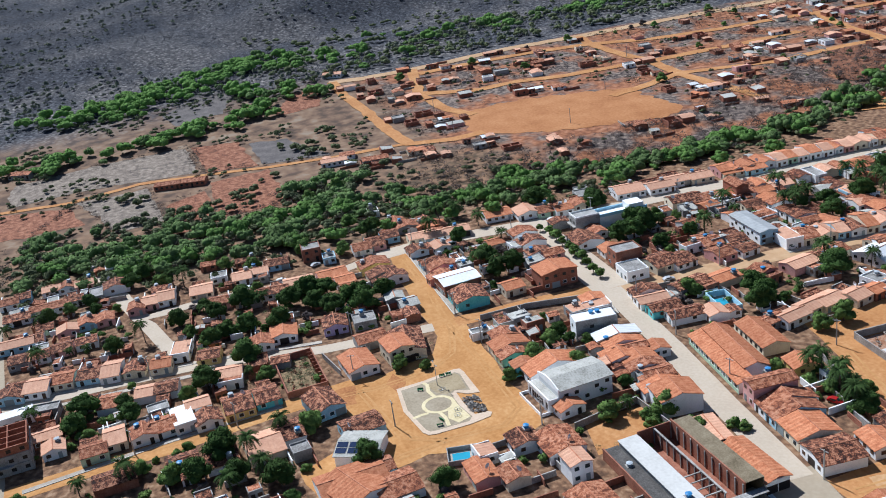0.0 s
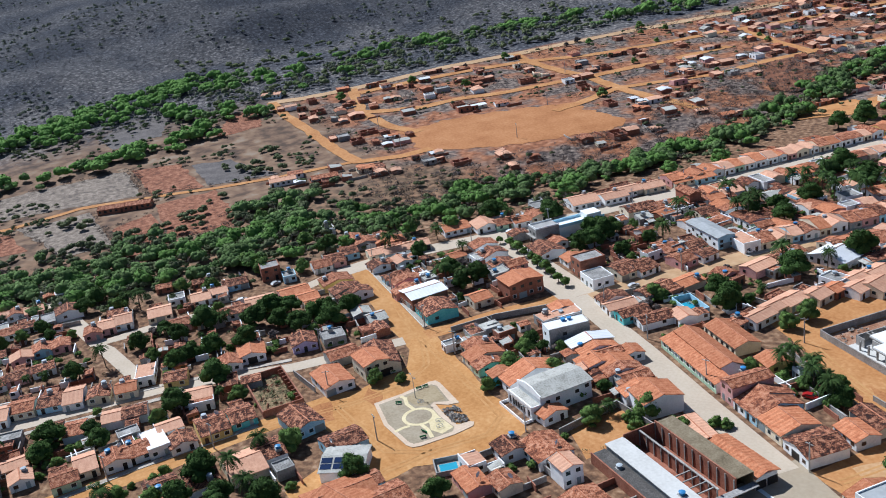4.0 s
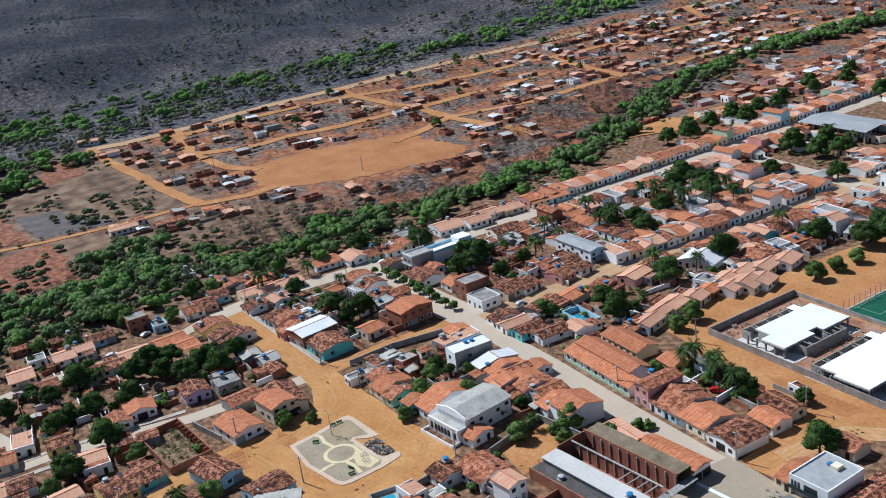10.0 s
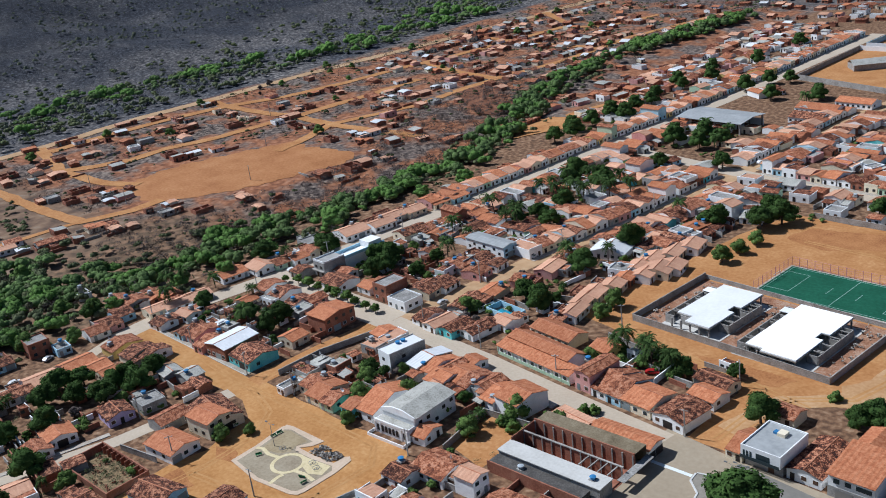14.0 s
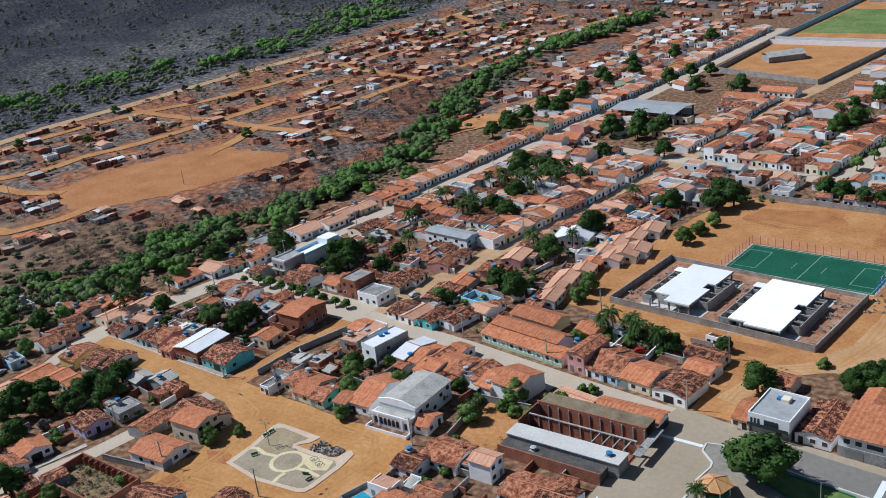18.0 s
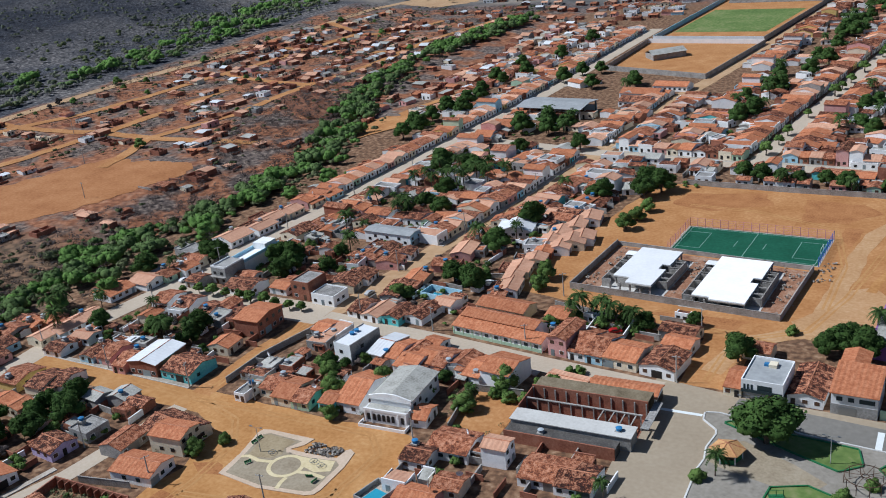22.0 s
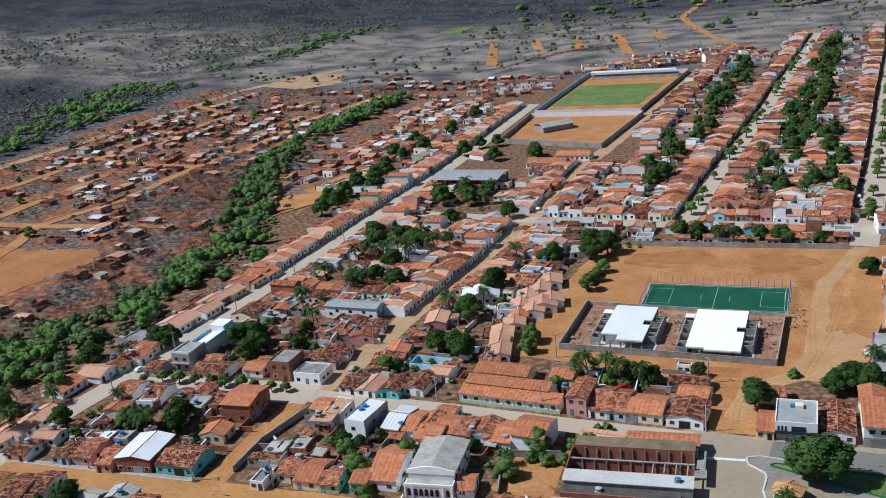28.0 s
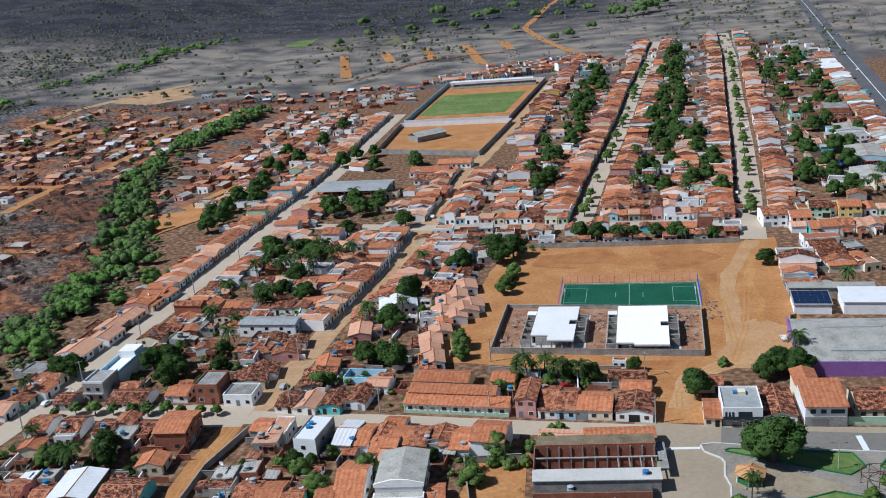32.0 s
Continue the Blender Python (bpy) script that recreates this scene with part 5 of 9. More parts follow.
# north side of the sandy street
homes([
    (-51.1, -30.8, 0, 6, 6, "side", "old", "white"), (-49.3, -23.3, 0, 6.5, 5, "side", "pink", "white"), (-39.2, -30.5, 0, 4.5, 8, "gable", "old", "sky blue"),
    (-33.7, -30, 0, 5, 9, "side", "mid", "pink"), (-26.4, -32.3, 0, 4, 9, "side", "mid", "pink"), (-31.4, -20, 90, 4, 4, "shed", "white", "cement grey"),
    (-26.7, -19.9, 90, 4, 4, "shed", "grey", "cement grey"), (-43.7, 8.8, 180, 6, 8, "side", "mid", "white"), (-35.1, 7.7, 180, 6, 8, "side", "old", "white"),
    (-40.4, -3.5, 180, 5, 5, "gable", "new", "cream"), (-25.8, 5.5, 180, 5, 7, "side", "old", "white"), (-22.4, 8, 180, 5, 6, "gable", "mid", "pink"),
    (-19.7, 0.6, 180, 5, 5, "shed", "grey", "cement grey"),
])
homes([
    (-15.7, 5, 180, 5, 5, "side", "old", "bare brick"),
])
# west side of the end of the long street
homes([
    (-58, -23.3, 83, 9, 6, "side", "pink", "cream"), (-55.9, -18.3, 83, 10, 6, "side", "pink", "white"), (-55.6, -12.1, 83, 8, 6, "side", "pink", "white"),
    (-65, -32.1, 83, 6, 7, "side", "old", "sky blue"), (-61.7, -37.7, 83, 6, 8, "side", "old", "pink"), (-60.7, -42.6, 83, 6, 7, "side", "mid", "white"),
    (-60.5, 4.1, 83, 9, 8, "side", "new", "white"), (-55.9, 13.1, 83, 8, 8, "gable", "pink", "white"), (-53.7, 18.2, 83, 6, 7, "side", "mid", "pale green"),
    (-79.3, -23.2, 173, 8, 6, "side", "mid", "white"), (-72.9, -20.5, 173, 6, 7, "side", "mid", "cement grey"), (-70.9, -16.4, 173, 7, 5, "side", "new", "bare brick"),
    (-66.8, -12.8, 173, 6, 6, "side", "new", "bare brick"),
])
homes([
    (-76.3, -14.4, 173, 5, 5, "side", "old", "bare brick"), (-98.5, -27, 173, 5, 4, "flat", "white", "white"),
])
# south side of the sandy street
homes([
    (-47.8, -38.3, 180, 7, 9, "side", "mid", "yellow"), (-39.5, -37.9, 180, 6, 9, "side", "old", "cream"), (-35.2, -36.4, 180, 5, 8, "side", "old", "white"),
    (-14.8, -39.6, 180, 6, 5, "gable", "grey", "cement grey"), (-8.9, -41.4, 180, 6, 4, "side", "old", "bare brick"), (-52.1, -55.6, -93, 9, 7, "side", "new", "pink"),
    (-45.1, -53.3, -93, 6, 6, "side", "new", "white"), (-38.6, -53.5, -93, 5, 5, "side", "new", "cream"), (-10.8, -63.5, 82, 6.5, 7, "gable", "old", "lilac"),
    (-8.9, -55.8, 82, 6, 6, "flat", "white", "cement grey"), (-13.7, -77.1, 82, 7, 7, "gable", "new", "white"), (-12.1, -83.2, 82, 6, 6, "gable", "mid", "white"),
])
# behind the church and along the square
homes([
    (12.2, -34, 0, 3, 5, "flat", "white", "white"), (17.5, -30.5, 0, 5, 7, "side", "mid", "cream"), (22.5, -32.5, 0, 5.5, 9, "side", "new", "cream"),
    (27.7, -32.8, 0, 4.5, 7, "side", "mid", "pale green"), (33.9, -31.8, 0, 4, 6, "side", "new", "turquoise"), (13.1, -19.9, 90, 5, 5, "shed", "grey", "cement grey"),
    (17.6, -18.3, 90, 5, 4, "shed", "grey", "bare brick"), (14, -24.7, 90, 4, 5, "shed", "old", "cement grey"), (18.5, -5.2, 90, 6, 6, "shed", "pink", "cement grey"),
    (19.4, -0.9, 90, 6, 5, "shed", "pink", "white"), (31.1, -24.5, 90, 4, 4, "shed", "old", "bare brick"), (43.3, -3.8, 172, 6, 9, "side", "new", "white"),
    (43.9, -11.8, 172, 4, 4, "shed", "pink", "bare brick"),
])
homes([
    (43.8, 3.2, 172, 5, 5, "side", "new", "white"), (53.1, -1.7, 172, 4, 8, "flat", "grey", "cement grey"), (57.6, -2.6, 172, 5, 8, "side", "mid", "white"),
])
# west side of the narrow paved street
homes([
    (-13.1, -97.2, 78, 6, 6, "side", "old", "yellow"), (-19.2, -104.1, 78, 5, 9, "shed", "pink", "white"), (-15.2, -109.3, 78, 5.5, 6, "side", "new", "cream"),
    (-17.1, -116, 78, 5.5, 6, "gable", "old", "cream"), (-17.9, -122, 78, 5, 9, "side", "pink", "white"), (-20.2, -127.5, 78, 6, 7, "side", "old", "sky blue"),
    (-21.2, -134.2, 78, 6.5, 7, "side", "mid", "cream"), (-20, -140.4, 78, 6.5, 8, "side", "pink", "white"), (-20.6, -146.7, 78, 7, 6, "gable", "old", "sky blue"),
])
# east side of the narrow paved street
homes([
    (-6.1, -93.3, -100, 8, 6, "side", "pink", "white"), (-7.1, -98.2, -100, 4, 5, "shed", "grey", "cement grey"), (-6.6, -108.1, -100, 6, 6, "side", "old", "white"),
    (-7.4, -112.7, -100, 6, 6, "side", "pink", "white"), (-7.8, -121.7, -100, 5, 7, "side", "mid", "white"), (-10.5, -126.3, -100, 4, 5, "side", "old", "cement grey"),
    (-6.5, -85.2, -100, 5, 5, "shed", "old", "bare brick"), (-3.9, -79.9, -100, 5, 4, "side", "old", "cement grey"), (-12.1, -137.2, -100, 7, 4, "flat", "white", "cement grey"),
])
# west side of the dirt street
homes([
    (17.6, -86.6, 93, 6, 8, "side", "old", "turquoise"), (19.1, -93.5, 93, 7, 9, "side", "old", "yellow"), (19.7, -100.8, 93, 6, 6, "gable", "old", "white"),
    (18.1, -105.9, 93, 5, 10, "shed", "white", "white"), (17.7, -110.5, 93, 6, 7, "side", "mid", "white"), (18.3, -115.3, 93, 6, 6, "gable", "mid", "white"),
    (17.4, -121.6, 93, 5, 8, "side", "pink", "cream"), (20, -126.3, 93, 6, 6, "side", "mid", "pale green"), (11.1, -102.3, 93, 6, 5, "side", "pink", "white"),
    (12.9, -135.1, 93, 5, 5, "gable", "pink", "white"), (6.3, -137.7, 93, 9, 5, "side", "pink", "bare brick"), (-8, -144.1, 93, 8, 5, "shed", "white", "white"),
    (8.1, -111.2, 93, 5, 4, "flat", "white", "cement grey"),
])
# east side of the dirt street
homes([
    (35.7, -70.3, -87, 9, 7, "side", "old", "sky blue"), (29.2, -85, -87, 6, 8, "side", "old", "white"), (30.3, -91.4, -87, 8, 10, "side", "pink", "cream"),
    (29.8, -100.2, -87, 7, 9, "side", "old", "cream"), (29.7, -108.3, -87, 7, 7, "side", "old", "cream"), (28.6, -122.5, -87, 9, 6, "side", "old", "bare brick"),
    (53.8, -70.9, -87, 6, 5, "side", "mid", "sky blue"), (53.6, -77.3, -87, 14, 10, "side", "new", "white"), (60.5, -70, -87, 9, 8, "side", "mid", "white"),
    (39.6, -84.2, -87, 4, 4, "flat", "white", "cement grey"),
])
# between the side street and the town edge
homes([
    (-89.7, -127.6, 90, 6, 6, "side", "pink", "pink"), (-91.6, -137.7, 90, 6, 6, "side", "pink", "white"), (-91, -133.2, 90, 5, 5, "gable", "mid", "white"),
    (-90.1, -146.4, 90, 5, 6, "side", "old", "sky blue"), (-87.8, -150.3, 90, 6, 6, "side", "mid", "white"), (-77.8, -130.7, 90, 6, 5, "side", "old", "white"),
    (-75.7, -136.4, 90, 6, 6, "side", "mid", "white"), (-76.2, -141.4, 90, 5, 5, "side", "mid", "cream"), (-73.5, -147.4, 90, 8, 6, "side", "old", "white"),
    (-56, -122, 90, 5, 6, "gable", "mid", "pink"), (-56.5, -127.1, 90, 5, 6, "gable", "mid", "sky blue"), (-54.8, -132.5, 90, 6, 5, "gable", "pink", "pink"),
    (-60.6, -138.9, 90, 5, 5, "side", "old", "pale green"),
])
homes([
    (-52.8, -146.6, 90, 10, 6, "side", "pink", "sky blue"), (-53.4, -141.6, 90, 5, 6, "side", "old", "white"), (-43, -127.4, 90, 6, 5, "side", "old", "white"),
    (-42.3, -134, 90, 6, 6, "side", "old", "pink"), (-41.1, -140.1, 90, 6, 6, "side", "old", "white"), (-40.8, -145.6, 90, 5, 6, "side", "old", "cement grey"),
])
# between the side street and the creek
homes([
    (-83.2, -113.9, 180, 7, 8, "side", "old", "white"), (-101.7, -116.9, 180, 5, 4, "flat", "white", "white"), (-99.8, -111.6, 180, 5, 3, "flat", "white", "white"),
    (-106.6, -122.8, 180, 5, 3, "flat", "white", "cement grey"), (-80, -122, 180, 8, 4, "flat", "pink", "cement grey"), (-58.2, -113.1, 83, 5, 6, "gable", "mid", "pink"),
    (-59.6, -109.1, 83, 5, 7, "side", "pink", "pink"), (-59.6, -104.4, 83, 5.5, 8, "side", "pink", "white"), (-58.1, -93.9, 83, 7, 8, "side", "pink", "cream"),
    (-68.1, -105.5, 83, 5, 5, "side", "old", "white"), (-46.7, -90, 83, 6, 6, "side", "mid", "pink"), (-44, -81.7, 83, 8, 6, "side", "old", "cream"),
    (-44.1, -74.3, 83, 9, 6, "side", "old", "white"),
])
homes([
    (-61.4, -81, 83, 6, 7, "side", "pink", "white"), (-63.2, -75.4, 83, 6, 6, "side", "pink", "white"), (-67.1, -87.4, 83, 5, 5, "flat", "white", "white"),
    (-66.1, -69.4, 83, 8, 6, "side", "old", "sky blue"), (-66.1, -57.9, 83, 6, 6, "flat", "grey", "bare brick", 2), (-60.4, -53.6, 83, 4, 5, "flat", "grey", "sky blue"),
    (-75.3, -77.6, 83, 7, 4, "side", "old", "bare brick"), (-80.2, -89.2, 83, 5, 4, "side", "mid", "bare brick"), (-52.5, -65.5, -97, 9, 7, "side", "pink", "cream"),
    (-23.2, -44, -97, 5, 5, "gable", "grey", "cement grey"),
])
# south of the square and the church
homes([
    (67.1, -39.8, 0, 9, 8, "side", "mid", "white"), (62.4, -44.7, 0, 6, 6, "side", "old", "white"), (88.2, -42.5, 0, 10, 8, "side", "mid", "white"),
    (93.9, -43, 0, 7, 8, "side", "old", "white"), (72.3, -50.6, 0, 6, 5, "side", "mid", "cream"), (68.2, -55.7, 0, 8, 5, "side", "new", "pink"),
    (62.7, -52.3, 0, 5, 4, "shed", "pink", "white"), (79.3, -36.6, 90, 4.5, 5, "gable", "pink", "white", 2),
])
for ends in ([(-54, -29.2), (-4, -31.4)], [(-23, -149), (-20.5, -127), (-17.5, -100), (-9.5, -68)], [(-8.5, -98), (-11.5, -125), (-13.5, -142)], [(22.5, -142), (18.9, -112), (17.6, -84)]):
    for a, b in zip(ends, ends[1:]):
        a, b = Vector(a), Vector(b)
        side = Vector((b.y - a.y, a.x - b.x)).normalized()
        for k0, k1, top, name, m in ((0, 1.3, 0.17, "pavement", PAVING), (1.3, 1.48, 0.19, "kerb", KERB)):
            g = Geo().slab([tuple(a + side * k1), tuple(b + side * k1), tuple(b + side * k0), tuple(a + side * k0)], -0.1, top)
            solid(name, g, m, "raised cement pavement before a house row" if name == "pavement" else "pale stone kerb", name, "structure")
# houses on the north side of the boulevard
homes([
    (-29.6, 14, -2, 5, 8, "side", "old", "white"), (-24.1, 12.9, -2, 5, 9, "side", "old", "white"), (-43.9, 14.5, -2, 5, 6, "side", "old", "cement grey"),
    (-30.2, 21.7, -2, 7, 4, "side", "mid", "white"), (-15.1, 17.3, -2, 6, 6, "side", "new", "white"), (5.8, 27.2, 95, 8, 9, "side", "old", "cream"),
    (7, 32.2, 95, 7, 8, "side", "old", "white"), (9.9, 43.4, 95, 6, 7, "side", "mid", "pink"), (10.2, 50.4, 95, 6, 5, "side", "old", "white"),
    (12.2, 67.2, 95, 5, 6, "side", "mid", "yellow"), (10.9, 80.6, 95, 7, 9, "gable", "new", "white"), (11.4, 71.7, 95, 6, 5, "side", "old", "cream"),
    (-15.5, 48.2, 95, 5, 5, "side", "mid", "white"),
])
homes([
    (-0.2, 47.5, 95, 6, 3, "shed", "grey", "cement grey"), (-0.9, 39.9, 95, 6, 4, "shed", "old", "white"),
])
# houses on the east side of the long street
homes([
    (-40.3, 56.5, -97, 6, 7, "side", "old", "cream"), (-39.9, 61.5, -97, 6, 6, "side", "old", "white"), (-36.9, 67, -97, 7, 6, "side", "mid", "pink"),
    (-34.8, 72.3, -97, 6, 6, "side", "new", "pink"), (-33, 77.1, -97, 5, 6, "side", "mid", "white"), (-31, 81.8, -97, 6, 6, "side", "new", "pink"),
    (-22.7, 72, -97, 7, 6, "side", "old", "cream"), (-38.1, 82, -97, 5, 5, "side", "mid", "cream"), (-32.9, 89, -97, 8, 7, "side", "pink", "white"),
    (-40.9, 41.1, -97, 6, 6, "side", "old", "white"), (-30.2, 54.8, -97, 5, 4, "shed", "grey", "cement grey"), (-26.2, 62.4, -97, 6, 3, "flat", "white", "cement grey"),
    (-48.9, 58.3, 83, 9, 7, "side", "pink", "white"),
])
homes([
    (-50.8, 65.5, 83, 9, 7, "side", "pink", "white"), (-48.7, 73.5, 83, 8, 7, "side", "pink", "cream"), (-51.5, 48, 83, 10, 9, "side", "pink", "white"),
    (-58.1, 35.4, 83, 7, 7, "flat", "white", "cement grey"), (-51.7, 29.9, 83, 6, 6, "gable", "mid", "cream"), (-51.1, 23.5, 83, 6, 6, "side", "new", "white"),
    (-46.7, 84.4, 83, 8, 6, "side", "new", "cream"), (-44.7, 91.8, 83, 8, 6, "side", "new", "sky blue"),
])
# houses on the north side of the paved street
homes([
    (14.7, 10.2, -7, 5, 8, "side", "old", "white"), (19.9, 9.1, -7, 5, 8, "gable", "pink", "white"), (26, 9, -7, 5, 8, "gable", "old", "turquoise"),
    (31.4, 11.1, -7, 5.5, 9, "gable", "old", "white"), (35.3, 19.2, -7, 6, 5, "side", "pink", "white"), (16.9, 34.4, -83, 8, 6, "side", "new", "cream"),
    (15.3, 27, -83, 7, 6, "side", "old", "cream"), (16, 22.6, -83, 5, 5, "side", "old", "cement grey"), (19.9, 44.7, -83, 6, 5, "gable", "mid", "pink"),
    (19.6, 66.9, -83, 7, 6, "side", "mid", "cream"), (21.4, 54.9, -83, 9, 6, "side", "pink", "pink"), (20.4, 61.9, -83, 6, 6, "side", "old", "white"),
    (21.9, 80.2, -83, 6, 5, "side", "new", "cream"),
])
# houses along the dirt lot
homes([
    (48.2, 47.6, 100, 8, 6, "side", "pink", "cream"), (48.3, 42.4, 100, 8, 5, "side", "pink", "cream"), (50, 54.4, 100, 6, 6, "side", "pink", "cream"),
    (50.2, 35.5, 100, 8, 5, "side", "pink", "white"), (53.4, 64.2, 100, 6, 6, "side", "pink", "white"), (48.8, 68.5, 100, 7, 6, "side", "pink", "white"),
    (56.1, 69.1, 100, 7, 8, "side", "pink", "cream"), (57.3, 73.3, 100, 7, 7, "side", "pink", "white"), (49.3, 75, 100, 8, 6, "side", "pink", "cream"),
    (51.8, 81.8, 100, 9, 6, "side", "pink", "cream"), (54, 88.7, 100, 8, 7, "side", "pink", "white"), (49.7, 59.8, 100, 5, 5, "side", "new", "bare brick"),
    (48.6, 30.6, 100, 6, 4, "side", "mid", "cement grey"),
])
homes([
    (32.7, 70.6, 10, 11, 8, "gable", "white", "white"), (43.3, 61.2, 10, 6, 5, "flat", "white", "white"),
])
# east of the dirt lot and the blocks to the north
row([(146, 108), (143, 78)], 5.2, 12, 2, MIX, pavement=False)
row([(141, 140), (62, 147)], 5.1, 7.5, 2, MIX, pavement=False, gap=0.25)
row([(72, 128), (136, 125.5)], 5.4, 5.5, 1.6, ("old", "mid", "mid", "new"), gap=0.7, gap_size=(3, 9), pavement=False)
row([(95, 153.6), (142, 149.6)], 5.0, 10, 1.6, MIX)
row([(153, 148.5), (236, 142)], 5.1, 10, 1, MIX)
row([(236, 133), (155, 137)], 5.1, 10, 1, MIX)
row([(156, 120), (158, 90)], 5.2, 12, 1, MIX, pavement=False)
row([(36, 160), (82, 153)], 5.1, 9, 1, MIX)


def avenue(line, half, rows_depth, detail):
    pts = [Vector(p) for p in line]
    left, right = [], []
    for i, p in enumerate(pts):
        d = (pts[min(i + 1, len(pts) - 1)] - pts[max(i - 1, 0)]).normalized()
        s = Vector((d.y, -d.x))
        left.append(tuple(p - s * half))
        right.append(tuple(p + s * half))
    row(left, 5.6, rows_depth, detail, MIX, pavement=detail > 1)
    row(right[::-1], 5.6, rows_depth, detail, MIX, pavement=detail > 1)


avenue(AVENUE_WEST[1:5], 5.0, 11, 1)
avenue(AVENUE_WEST[4:], 5.0, 11, 1)
avenue(AVENUE_EAST[1:5], 5.9, 11, 1)
avenue(AVENUE_EAST[4:], 5.9, 11, 1)
row([(66, 290), (76, 400), (94, 560)], 5.6, 11, 1, MIX, pavement=False, gap=0.2)
row([(136, 300), (126, 210), (116, 176)], 5.6, 11, 1, MIX, pavement=False, gap=0.4)
row([(218, 180), (240, 340), (262, 520)], 6.4, 13, 1, ("new", "mid", "white", "grey"), gap=0.3, pavement=False)
row([(-20, 510), (40, 520), (90, 540)], 5.6, 9, 0, MIX, pavement=False, gap=0.2)
row([(-10, 530), (80, 550)], 5.6, 9, 0, MIX, pavement=False, gap=0.2)
fill((-22, 95), (6, 90), (18, 160), (-18, 165), 4, 8, 0.7)
fill((-16, 180), (28, 175), (36, 212), (-14, 216), 5, 4, 0.6)
fill((66, 170), (76, 165), (90, 290), (66, 300), 2, 13, 0.8)
fill((64, 300), (96, 300), (130, 600), (94, 600), 4, 28, 0.5)
fill((108, 178), (136, 166), (148, 290), (120, 290), 4, 12, 0.6)
fill((124, 300), (154, 300), (188, 620), (150, 620), 4, 28, 0.4)
fill((27, 534), (118, 566), (104, 606), (22, 580), 10, 5, 0.9, 1, ("mid", "new", "mid", "pink"), ["white", "cream", "pink", "bare brick"])
fill((176, 165), (208, 160), (238, 340), (194, 340), 4, 16, 0.65)
fill((196, 350), (240, 350), (270, 600), (220, 600), 5, 22, 0.5)
fill((166, 30), (205, 60), (225, 130), (166, 125), 5, 9, 0.75)
fill((-30, 58), (2, 60), (6, 74), (-28, 74), 4, 2, 0.9)
fill((24, 100), (58, 112), (66, 150), (34, 152), 4, 5, 0.85)
fill((40, 172), (68, 166), (72, 215), (52, 215), 3, 5, 0.85)
fill((92, 164), (142, 156), (146, 178), (98, 182), 6, 3, 0.85)
fill((4, 234), (34, 232), (40, 256), (8, 262), 3, 3, 0.6)
fill((-70, 200), (-42, 196), (-40, 250), (-62, 250), 3, 6, 0.8)
fill((-66, 260), (-36, 256), (-30, 400), (-60, 410), 3, 16, 0.75)
fill((-20, 430), (-60, 430), (-60, 500), (-14, 500), 5, 6, 0.75)
fill((27, 78), (40, 76), (48, 108), (32, 112), 2, 4, 0.6, 2)
# white halls and houses along the cross street
homes([
    (109.1, 192.3, 0, 18, 5, "side", "pink", "white"), (149.0, 215.0, 90, 6, 11, "flat", "white", "white"), (97.8, 158.7, 0, 6, 6, "side", "mid", "white", 2), (121.0, 150.1, 0, 8, 6, "flat", "white", "white"), (133.6, 145.7, 0, 6, 7, "side", "mid", "white"),
    (126.5, 346.5, 0, 11, 8, "gable", "white", "white"), (42.9, 125.6, 172, 10, 5, "flat", "white", "white", 2), (18.0, 134.1, -8, 8, 6, "flat", "white", "white", 2), (152.3, 138.3, 0, 8, 10, "side", "mid", "white", 2), (160.3, 135.6, 0, 7, 9, "side", "new", "white", 2),
])
# larger buildings between the broad street and the highway
homes([(201.1, 213.0, 3, 13.7, 10, "side", "new", "royal blue", 1), (211.9, 313.8, -4, 22.4, 6, "shed", "mid", "bare brick", 1), (208.1, 251.6, 0, 13.0, 9, "flat", "white", "white", 2), (168.6, 145.9, -10, 7.0, 10, "side", "old", "pale green", 2), (178.3, 144.5, -5, 7.3, 9, "side", "new", "yellow", 2), (182.4, 176.2, -17, 8.2, 8, "flat", "white", "white", 2)])
# the outer settlement across the creek
BRICKY = ["bare brick"] * 7 + ["white", "cream", "cement grey", "pink"]
RUST = ("pink", "mid", "pink", "mid", "old", "grey", "pink", "new", "pink", "white")


def brick_ruin(x, y, turn, w, d):
    """Roofless bare brick walls of an unfinished house."""
    ob = thing("unfinished_house", place(x, y, turn, rise(x, y)), "roofless unfinished house of bare red brick", "house", "unfinished brick houses")
    t, h = 0.25, rnd.uniform(1.8, 3.0)
    for a, e, c, f, k in ((-w / 2, 0, w / 2, t, h), (-w / 2, d - t, w / 2, d, h * 0.9), (-w / 2, t, -w / 2 + t, d - t, h), (w / 2 - t, t, w / 2, d - t, h * 0.8), (-t / 2, t, t / 2, d - t, h * 0.85), (t / 2, d * 0.5, w / 2 - t, d * 0.5 + t, h * 0.7)):
        part("brick_wall", Geo().box(a, e, -0.6, c, f, k), WALL["bare brick"], ob)


